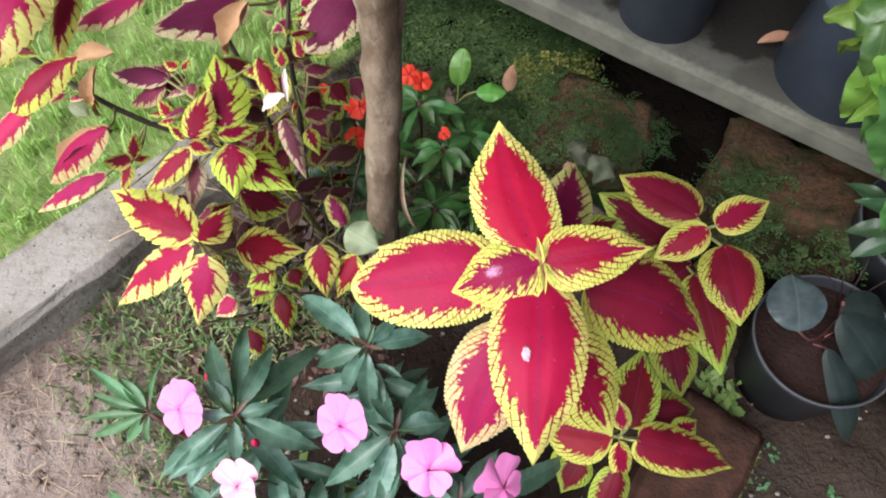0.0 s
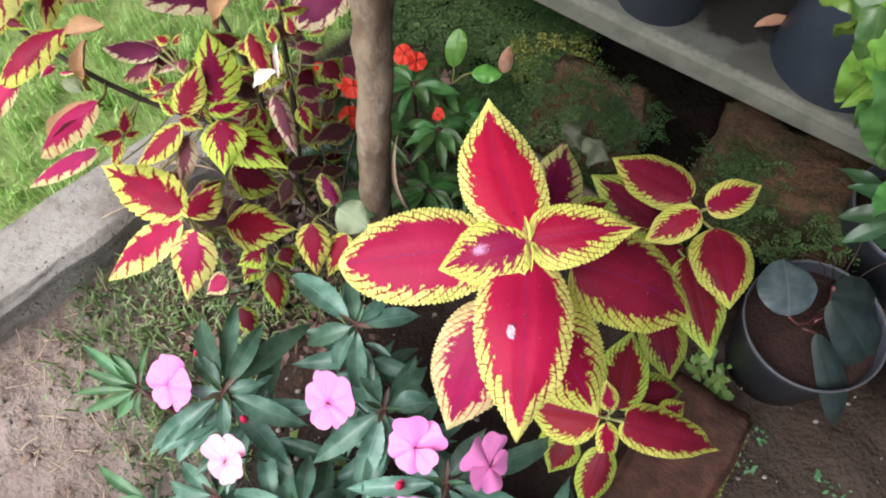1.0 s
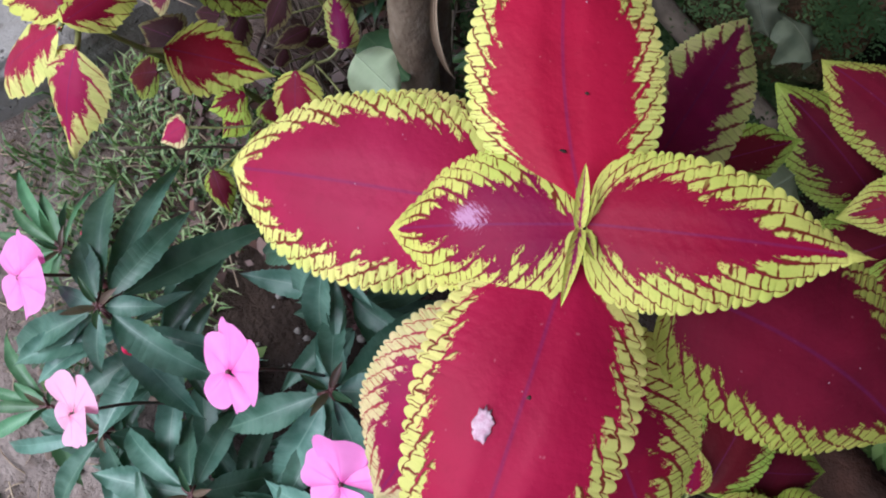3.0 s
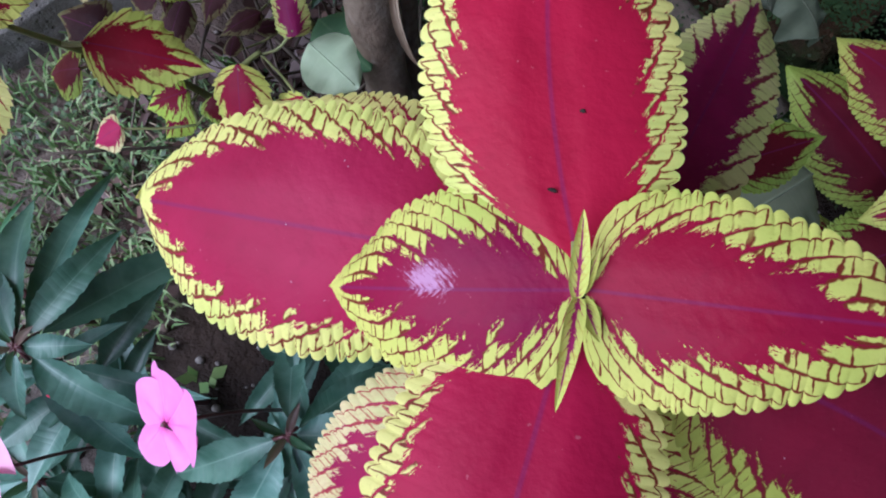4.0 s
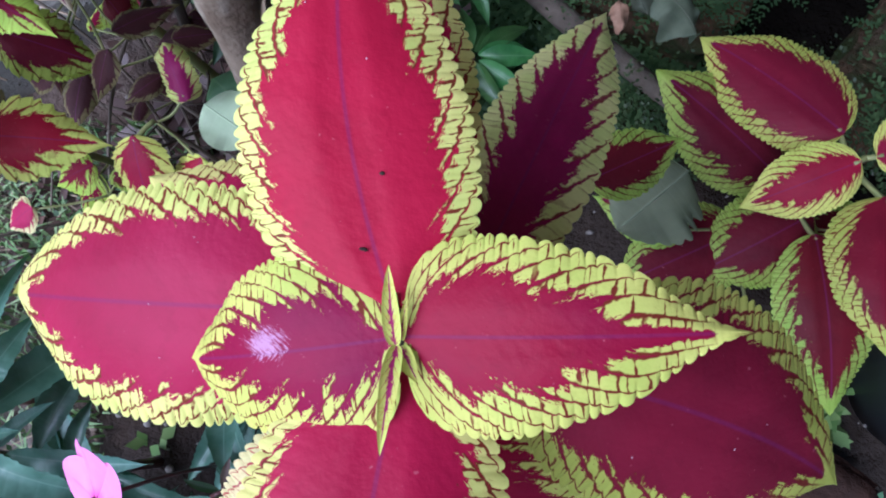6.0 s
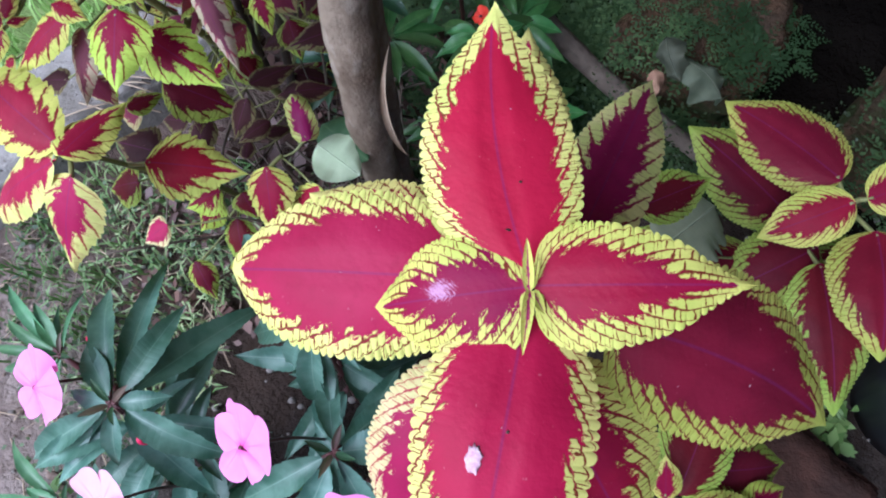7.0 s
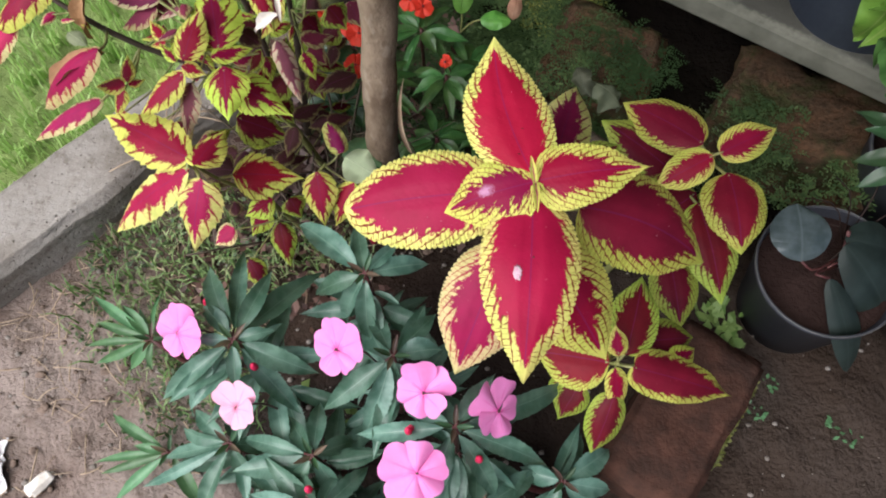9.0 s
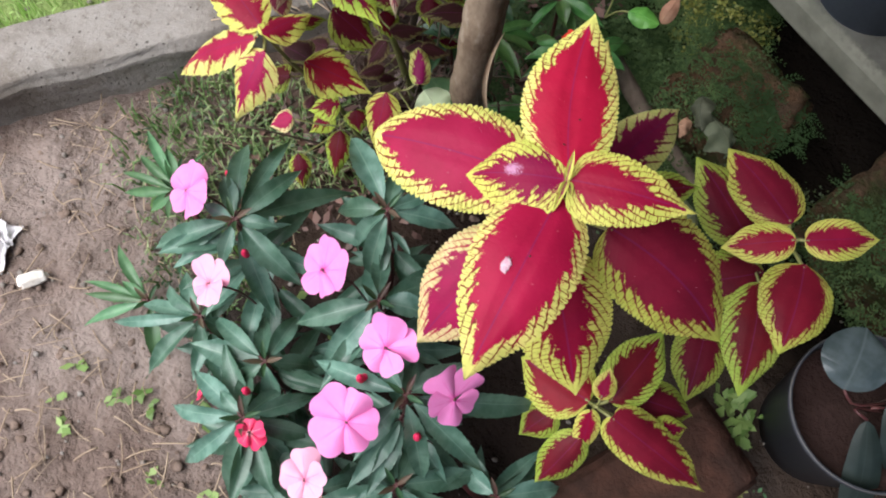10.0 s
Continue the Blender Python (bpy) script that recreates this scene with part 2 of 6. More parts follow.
IMPATIENS = green_leaf("impatiens_leaf", (0.050, 0.116, 0.080), (0.120, 0.214, 0.160), (0.18, 0.28, 0.21), 0.36)
DARKGREEN = green_leaf("dark_green_leaf", (0.020, 0.055, 0.022), (0.038, 0.085, 0.035), (0.06, 0.11, 0.05), 0.38)
RED_LEAF = green_leaf("reddish_young_leaf", (0.08, 0.045, 0.035), (0.11, 0.085, 0.055), (0.15, 0.04, 0.04), 0.4)
SEEDLING = green_leaf("seedling_leaf", (0.055, 0.135, 0.055), (0.09, 0.195, 0.085), (0.14, 0.24, 0.11), 0.42)
LIME = green_leaf("lime_leaf", (0.10, 0.19, 0.025), (0.15, 0.25, 0.04), (0.25, 0.30, 0.10), 0.4)
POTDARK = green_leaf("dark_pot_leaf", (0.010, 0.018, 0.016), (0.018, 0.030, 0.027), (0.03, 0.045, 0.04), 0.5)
POTPLANT = green_leaf("grey_green_leaf", (0.045, 0.062, 0.066), (0.085, 0.108, 0.115), (0.11, 0.135, 0.135), 0.19)
BROADLEAF = green_leaf("broad_leaf", (0.040, 0.120, 0.028), (0.085, 0.200, 0.052), (0.16, 0.25, 0.11), 0.35)
ROUNDLEAF = green_leaf("round_leaf", (0.10, 0.26, 0.04), (0.15, 0.34, 0.06), (0.20, 0.38, 0.10), 0.4)
PALE_UNDERSIDE = green_leaf("pale_leaf_underside", (0.50, 0.58, 0.36), (0.60, 0.67, 0.45), (0.70, 0.75, 0.58), 0.7, 0.3)
GREY_LEAF = green_leaf("grey_leaf", (0.060, 0.070, 0.042), (0.098, 0.105, 0.064), (0.135, 0.135, 0.092), 0.75)
UNDERSIDE = green_leaf("leaf_underside", (0.24, 0.27, 0.16), (0.31, 0.34, 0.205), (0.38, 0.40, 0.26), 0.75, 0.3)


def plain(name, a, b2, scale, rough=0.6, bump=0.0, fine=200.0, metal=0.0, spec=0.5):
    m, nt, b = material(name)
    g = Graph(nt)
    vec = g.objvec()
    n1, n2 = g.noise(scale, 5.0, vec, 0.6), g.noise(fine, 4.0, vec, 0.65)
    col = g.mix(g.ramp01(n1, 0.3, 0.7), a, b2)
    col = g.mix(g.math("MULTIPLY", n2, 0.55), col, tuple(0.55 * c for c in a))
    g.link(col, b.inputs["Base Color"])
    b.inputs["Roughness"].default_value, b.inputs["Metallic"].default_value = rough, metal
    b.inputs["Specular IOR Level"].default_value = spec if rough < 0.8 else 0.04
    if bump:
        g.bump(g.math("ADD", n1, g.math("MULTIPLY", n2, 0.7)), bump, 0.003, b)
    return m


def petal_material(name, edge, eye):
    m, nt, b = material(name)
    g = Graph(nt)
    d, u = g.uv("rim")
    vec = g.objvec()
    col = g.mix(g.ramp01(u, 0.0, 0.32), eye, edge)
    col = g.mix(g.math("MULTIPLY", g.ramp01(g.noise(160.0, 3.0, vec), 0.4, 0.7), 0.25), col, tuple(min(1.0, 1.15 * c + 0.04) for c in edge))
    col = g.mix(g.math("MULTIPLY", g.math("MULTIPLY", g.ramp01(d, 0.88, 1.0), g.ramp01(u, 1.0, 0.3)), 0.45), col, eye)
    g.link(col, b.inputs["Base Color"])
    b.inputs["Roughness"].default_value = 0.55
    g.bump(g.noise(240.0, 2.0, vec), 0.25, 0.0012, b)
    leafy(g, b, col, col, 0.3)
    return m


PINK = petal_material("pink_petal", (0.90, 0.27, 0.62), (0.78, 0.08, 0.40))
BLUSH = petal_material("blush_petal", (0.86, 0.42, 0.58), (0.75, 0.12, 0.28))
ROSE = petal_material("rose_petal", (0.80, 0.03, 0.13), (0.9, 0.45, 0.5))
SCARLET = petal_material("scarlet_petal", (0.85, 0.045, 0.015), (0.7, 0.02, 0.02))
STEM = plain("green_stem", (0.22, 0.25, 0.08), (0.30, 0.28, 0.10), 60, 0.5)
RED_STEM = plain("red_stem", (0.085, 0.022, 0.024), (0.12, 0.045, 0.040), 60, 0.45)
DARK_STEM = plain("woody_stem", (0.055, 0.038, 0.030), (0.095, 0.068, 0.050), 60, 0.7, 0.4)
TWIG = plain("tan_twig", (0.26, 0.19, 0.13), (0.16, 0.115, 0.08), 60, 0.7, 0.4)
STICK = plain("dead_wood", (0.17, 0.135, 0.105), (0.09, 0.070, 0.055), 35, 0.85, 0.7, 160)
BRICK = plain("old_brick", (0.090, 0.044, 0.032), (0.034, 0.022, 0.018), 34, 0.9, 1.0, 130)
PLASTIC = plain("black_plastic", (0.044, 0.047, 0.060), (0.068, 0.072, 0.088), 12, 0.5, 0.1)
BLUE_PLASTIC = plain("faded_blue_black_plastic", (0.060, 0.078, 0.120), (0.115, 0.140, 0.190), 9, 0.5, 0.15)
RIM_PLASTIC = plain("pale_grey_rim", (0.07, 0.07, 0.07), (0.15, 0.14, 0.13), 60, 0.5)
POT_SOIL = plain("potting_soil", (0.026, 0.015, 0.013), (0.040, 0.024, 0.021), 50, 0.95, 0.9)
DRY = plain("dry_leaf", (0.30, 0.145, 0.085), (0.42, 0.25, 0.16), 40, 0.75, 0.4)
TAN = plain("withered_leaf", (0.46, 0.26, 0.13), (0.34, 0.20, 0.10), 60, 0.7, 0.5)
STRAW = plain("straw", (0.46, 0.36, 0.26), (0.30, 0.215, 0.15), 40, 0.8)
DROPPING = plain("pale_dropping", (0.66, 0.46, 0.53), (0.50, 0.22, 0.30), 420, 0.6, 0.3)
WHITE = plain("white_scrap", (0.82, 0.77, 0.70), (0.66, 0.58, 0.50), 50, 0.6, 0.3)
PAPER = plain("paper", (0.84, 0.82, 0.83), (0.72, 0.69, 0.72), 40, 0.8)
# near-black stands for the shade in the gap under the slab
GAP_SHADE = plain("gap_shade", (0.007, 0.006, 0.005), (0.004, 0.0035, 0.003), 20, 0.95, 0.5)
CLOD = plain("clod", (0.25, 0.185, 0.150), (0.13, 0.092, 0.072), 90, 0.95, 0.6)
ROOT = plain("dark_root", (0.035, 0.022, 0.020), (0.055, 0.04, 0.034), 60, 0.8)
PEBBLE = plain("pebble", (0.30, 0.27, 0.245), (0.15, 0.125, 0.105), 60, 0.85, 0.4)
# for the unseen wall and roof that block light
PLASTER = plain("blocker_plaster", (0.22, 0.20, 0.18), (0.17, 0.155, 0.14), 3, 0.9, 0.3)


def kerb_material():
    """Cast concrete worn rough: pale grit, pits and brown soil splashes."""
    m, nt, b = material("weathered_concrete")
    g = Graph(nt)
    vec = g.objvec()
    big, mid, fine = g.noise(9.0, 5.0, vec, 0.65), g.noise(45.0, 5.0, vec, 0.7), g.noise(230.0, 4.0, vec, 0.7)
    pit = g.add("ShaderNodeTexVoronoi")
    pit.inputs["Scale"].default_value = 95.0
    g.link(vec, pit.inputs["Vector"])
    hole = g.ramp01(g.math("ADD", pit.outputs["Distance"], g.math("MULTIPLY", mid, 0.35)), 0.34, 0.24)
    col = g.mix(g.ramp01(big, 0.36, 0.64), (0.175, 0.152, 0.130), (0.30, 0.275, 0.25))
    col = g.mix(g.math("MULTIPLY", g.ramp01(mid, 0.52, 0.72), 0.6), col, (0.105, 0.085, 0.068))
    col = g.mix(g.math("MULTIPLY", g.ramp01(fine, 0.58, 0.72), 0.5), col, (0.45, 0.42, 0.39))
    col = g.mix(g.math("MULTIPLY", hole, 0.6), col, (0.075, 0.062, 0.052))
    g.link(col, b.inputs["Base Color"])
    b.inputs["Roughness"].default_value, b.inputs["Specular IOR Level"].default_value = 0.92, 0.05
    g.bump(g.math("SUBTRACT", g.math("ADD", mid, g.math("MULTIPLY", fine, 0.6)), hole), 0.8, 0.004, b)
    return m


KERB = kerb_material()


def bark_material():
    m, nt, b = material("bark")
    g = Graph(nt)
    vec = g.objvec()
    mp = g.add("ShaderNodeMapping")
    g.link(vec, mp.inputs[0])
    mp.inputs["Scale"].default_value = (1.0, 1.0, 0.45)
    n1, n2, n3 = g.noise(34.0, 5.0, mp.outputs[0], 0.65), g.noise(150.0, 4.0, vec, 0.7), g.noise(75.0, 3.0, mp.outputs[0], 0.6)
    col = g.mix(g.ramp01(n1, 0.35, 0.65), (0.132, 0.092, 0.062), (0.245, 0.188, 0.136))
    col = g.mix(g.math("MULTIPLY", g.ramp01(n3, 0.56, 0.68), 0.5), col, (0.34, 0.285, 0.225))
    col = g.mix(g.math("MULTIPLY", g.ramp01(n2, 0.55, 0.75), 0.6), col, (0.10, 0.072, 0.050))
    g.link(col, b.inputs["Base Color"])
    b.inputs["Roughness"].default_value, b.inputs["Specular IOR Level"].default_value = 0.85, 0.15
    g.bump(g.math("ADD", g.math("MULTIPLY", n3, 0.9), g.math("MULTIPLY", n2, 0.8)), 0.7, 0.003, b)
    return m


BARK = bark_material()


def soil_material():
    m, nt, b = material("garden_soil")
    g = Graph(nt)
    vec = g.objvec()
    big, mid, fine = g.noise(3.2, 5.0, vec, 0.6), g.noise(26.0, 6.0, vec, 0.65), g.noise(170.0, 5.0, vec, 0.7)
    sp = g.add("ShaderNodeSeparateXYZ")
    g.link(vec, sp.inputs[0])
    col = g.mix(g.ramp01(big, 0.38, 0.62), (0.168, 0.121, 0.101), (0.284, 0.229, 0.202))
    col = g.mix(g.math("MULTIPLY", g.ramp01(mid, 0.48, 0.70), 0.65), col, (0.105, 0.070, 0.052))
    col = g.mix(g.math("MULTIPLY", g.ramp01(fine, 0.5, 0.75), 0.6), col, (0.07, 0.048, 0.038))
    # damp bed soil, its colour darkened further for the shade there
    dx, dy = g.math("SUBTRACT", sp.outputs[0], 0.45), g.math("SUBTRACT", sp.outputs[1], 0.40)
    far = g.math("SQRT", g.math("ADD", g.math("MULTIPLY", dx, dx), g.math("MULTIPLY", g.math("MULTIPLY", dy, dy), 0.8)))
    damp_shade = g.ramp01(g.math("ADD", far, g.math("MULTIPLY", g.math("SUBTRACT", mid, 0.5), 0.25)), 0.74, 0.46)
    col = g.mix(g.math("MULTIPLY", damp_shade, 0.85), col, (0.026, 0.018, 0.013))
    # shade under the impatiens, put into the soil colour
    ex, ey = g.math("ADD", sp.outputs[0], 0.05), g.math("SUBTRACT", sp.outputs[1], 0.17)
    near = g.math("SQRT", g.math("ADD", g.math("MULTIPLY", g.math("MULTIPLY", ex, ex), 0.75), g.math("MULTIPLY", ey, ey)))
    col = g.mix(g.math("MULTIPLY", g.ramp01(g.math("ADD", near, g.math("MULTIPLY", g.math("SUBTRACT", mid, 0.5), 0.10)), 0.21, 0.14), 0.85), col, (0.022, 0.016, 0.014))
    # near-black shade between the coleus stems, also put into the colour
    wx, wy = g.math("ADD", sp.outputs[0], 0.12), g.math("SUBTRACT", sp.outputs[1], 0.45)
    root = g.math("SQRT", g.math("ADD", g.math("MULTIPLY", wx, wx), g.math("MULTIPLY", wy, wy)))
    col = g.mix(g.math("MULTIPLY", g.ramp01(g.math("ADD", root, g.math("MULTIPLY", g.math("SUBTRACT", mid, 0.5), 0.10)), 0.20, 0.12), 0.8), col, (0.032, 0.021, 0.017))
    # darker patch round the foot of the kerb coleus
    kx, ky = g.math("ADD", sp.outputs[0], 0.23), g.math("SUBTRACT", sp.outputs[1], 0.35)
    kerb_patch = g.math("SQRT", g.math("ADD", g.math("MULTIPLY", kx, kx), g.math("MULTIPLY", ky, ky)))
    col = g.mix(g.math("MULTIPLY", g.ramp01(g.math("ADD", kerb_patch, g.math("MULTIPLY", g.math("SUBTRACT", mid, 0.5), 0.15)), 0.20, 0.10), 0.65), col, (0.060, 0.040, 0.030))
    # near-black strip: the shade under the slab's edge, put into the soil colour
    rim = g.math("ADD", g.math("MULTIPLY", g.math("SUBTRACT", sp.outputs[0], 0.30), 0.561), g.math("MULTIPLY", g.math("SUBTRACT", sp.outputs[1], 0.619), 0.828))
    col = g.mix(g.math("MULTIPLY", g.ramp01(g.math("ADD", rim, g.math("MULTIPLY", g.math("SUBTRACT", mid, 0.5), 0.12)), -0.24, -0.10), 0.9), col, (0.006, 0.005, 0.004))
    # thatch under the grass beyond the kerb
    lawn = g.math("SUBTRACT", sp.outputs[1], sp.outputs[0])
    col = g.mix(g.ramp01(lawn, 0.96, 1.0), col, (0.22, 0.29, 0.10))
    g.link(col, b.inputs["Base Color"])
    b.inputs["Roughness"].default_value, b.inputs["Specular IOR Level"].default_value = 0.95, 0.02
    g.bump(g.math("ADD", mid, g.math("ADD", g.math("MULTIPLY", fine, 0.5), g.math("MULTIPLY", g.noise(62.0, 3.0, vec, 0.6), 0.8))), 0.9, 0.011, b)
    return m


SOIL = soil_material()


def tuft_material(name, a, c, through=0.25):
    m, nt, b = material(name)
    g = Graph(nt)
    r = g.add("ShaderNodeNewGeometry").outputs["Random Per Island"]
    col = g.mix(r, a, c)
    col = g.mix(g.ramp01(g.noise(5.0, 3.0, g.objvec()), 0.35, 0.7), col, tuple(0.7 * x for x in a))
    g.link(col, b.inputs["Base Color"])
    b.inputs["Roughness"].default_value = 0.55
    leafy(g, b, col, col, through)
    return m


GRASS = tuft_material("grass", (0.33, 0.54, 0.13), (0.50, 0.66, 0.25), 0.35)
THIN_GRASS = tuft_material("thin_grass", (0.13, 0.25, 0.06), (0.46, 0.52, 0.26))
WEED = tuft_material("weed", (0.040, 0.080, 0.025), (0.135, 0.195, 0.075))
SPROUT = tuft_material("sprout", (0.13, 0.24, 0.05), (0.34, 0.45, 0.15))
# weed copy with the shade behind the tree put into its colour
DIMMED_WEED = tuft_material("dimmed_weed", (0.040, 0.075, 0.030), (0.10, 0.16, 0.070), 0.15)
GOLD_MOSS = tuft_material("golden_moss", (0.10, 0.12, 0.02), (0.23, 0.235, 0.05), 0.15)
FERN = tuft_material("fern", (0.026, 0.060, 0.015), (0.115, 0.175, 0.060), 0.15)
LITTER = tuft_material("leaf_litter", (0.075, 0.036, 0.030), (0.22, 0.12, 0.09), 0.1)
MOSS = tuft_material("moss", (0.025, 0.045, 0.010), (0.060, 0.080, 0.018), 0.1)


def slab_material(edge, inward):
    """Concrete with a clean margin along its edge and black dirt further in."""
    m, nt, b = material("dirty_concrete")
    g = Graph(nt)
    vec = g.objvec()
    sp = g.add("ShaderNodeSeparateXYZ")
    g.link(vec, sp.inputs[0])
    depth = g.math("ADD", g.math("MULTIPLY", g.math("SUBTRACT", sp.outputs[0], edge[0]), inward[0]), g.math("MULTIPLY", g.math("SUBTRACT", sp.outputs[1], edge[1]), inward[1]))
    big, fine = g.noise(11.0, 4.0, vec, 0.6), g.noise(150.0, 5.0, vec, 0.65)
    col = g.mix(g.ramp01(g.noise(22.0, 4.0, vec), 0.35, 0.68), (0.165, 0.162, 0.130), (0.105, 0.106, 0.082))
    col = g.mix(g.math("MULTIPLY", fine, 0.5), col, (0.09, 0.09, 0.08))
    stain = g.ramp01(g.math("ADD", depth, g.math("MULTIPLY", g.math("SUBTRACT", fine, 0.5), 0.012)), 0.004, 0.014)
    col = g.mix(g.math("MULTIPLY", stain, 0.8), col, g.mix(g.ramp01(big, 0.42, 0.56), (0.028, 0.027, 0.024), (0.064, 0.063, 0.057)))
    dirt = g.ramp01(g.math("ADD", depth, g.math("MULTIPLY", g.math("SUBTRACT", big, 0.5), 0.20)), 0.045, 0.075)
    col = g.mix(g.math("MULTIPLY", dirt, 0.94), col, (0.016, 0.014, 0.013))
    g.link(col, b.inputs["Base Color"])
    b.inputs["Roughness"].default_value, b.inputs["Specular IOR Level"].default_value = 0.9, 0.08
    g.bump(g.math("ADD", big, g.math("MULTIPLY", fine, 0.6)), 0.6, 0.003, b)
    return m


def brick_material():
    """Worn dark brick, green with moss and algae in patches."""
    m, nt, b = material("mossy_brick")
    g = Graph(nt)
    vec = g.objvec()
    n1, n2, n3 = g.noise(30.0, 5.0, vec, 0.65), g.noise(160.0, 5.0, vec, 0.7), g.noise(14.0, 5.0, vec, 0.7)
    col = g.mix(g.ramp01(n1, 0.3, 0.7), (0.112, 0.062, 0.036), (0.056, 0.038, 0.025))
    col = g.mix(g.ramp01(n3, 0.46, 0.64), col, (0.040, 0.050, 0.020))
    col = g.mix(g.math("MULTIPLY", g.ramp01(n2, 0.45, 0.7), 0.6), col, (0.025, 0.019, 0.014))
    g.link(col, b.inputs["Base Color"])
    b.inputs["Roughness"].default_value, b.inputs["Specular IOR Level"].default_value = 0.95, 0.03
    g.bump(g.math("ADD", n1, g.math("MULTIPLY", n2, 0.8)), 1.0, 0.006, b)
    return m


MOSSY_BRICK = brick_material()

# ---- building tools ----
BASE = {}


def thing(name, base, label, category, group=""):
    """An Empty at the foot of a thing."""
    ob = tagged(new(name), label, category, group)
    ob.location = base
    BASE[ob] = Vector(base)
    return ob


def mesh_part(name, verts, faces, mat, parent=None, label="", uvs=None, smooth=True):
    """One mesh object from world coordinates, under a thing or a part."""
    base = BASE.get(parent, Vector((0, 0, 0)))
    me = bpy.data.meshes.new(name)
    me.from_pydata([tuple(Vector(v) - base) for v in verts], [], faces)
    if uvs:
        for key, values in uvs.items():
            layer = me.uv_layers.new(name=key)
            idx = np.empty(len(me.loops), dtype=np.int32)
            me.loops.foreach_get("vertex_index", idx)
            layer.data.foreach_set("uv", np.asarray(values, dtype=np.float32)[idx].ravel())
    if smooth:
        me.polygons.foreach_set("use_smooth", [True] * len(me.polygons))
    me.materials.append(mat)
    ob = new(name, me)
    if parent is not None:
        ob.parent = parent
    BASE[ob] = base
    if label:
        ob["label"] = label
    return ob


def tube_data(points, radii, sides=8, wobble=0.0, seed=0):
    pts = [Vector(p) for p in points]
    rng = random.Random(seed)
    verts, faces = [], []
    for i, p in enumerate(pts):
        a = (pts[min(i + 1, len(pts) - 1)] - pts[max(i - 1, 0)]).normalized()
        s = a.orthogonal().normalized() if i == 0 else (s - a * s.dot(a)).normalized()
        t = a.cross(s)
        for k in range(sides):
            w = 2 * math.pi * k / sides
            r = radii[i] * (1 + wobble * (rng.random() - 0.5))
            verts.append(p + (s * math.cos(w) + t * math.sin(w)) * r)
    for i in range(len(pts) - 1):
        for k in range(sides):
            a, b = i * sides + k, i * sides + (k + 1) % sides
            faces.append((a, b, b + sides, a + sides))
    faces.append(tuple(reversed(range(sides))))
    faces.append(tuple(range(len(verts) - sides, len(verts))))
    return verts, faces


def curve_points(a, b, sag=0.0, n=7, side=(0, 0, 1)):
    a, b, side = Vector(a), Vector(b), Vector(side)
    return [a.lerp(b, i / (n - 1)) + side * sag * 4 * (i / (n - 1)) * (1 - i / (n - 1)) for i in range(n)]


def tube(name, points, radii, mat, parent=None, label="", sides=8, wobble=0.0, seed=0):
    if isinstance(radii, (int, float)):
        radii = [radii] * len(points)
    v, f = tube_data(points, radii, sides, wobble, seed)
    return mesh_part(name, v, f, mat, parent, label)


def smooth_line(keys, n):
    """A Catmull-Rom line through key points."""
    k = [Vector(p) for p in keys]
    k = [2 * k[0] - k[1]] + k + [2 * k[-1] - k[-2]]
    out = []
    for j in range(n):
        x = j / (n - 1) * (len(k) - 3)
        i = min(int(x), len(k) - 4)
        t = x - i
        a, b, c, d = k[i:i + 4]
        out.append(0.5 * ((2 * b) + (c - a) * t + (2 * a - 5 * b + 4 * c - d) * t * t + (3 * b - a - 3 * c + d) * t ** 3))
    return out


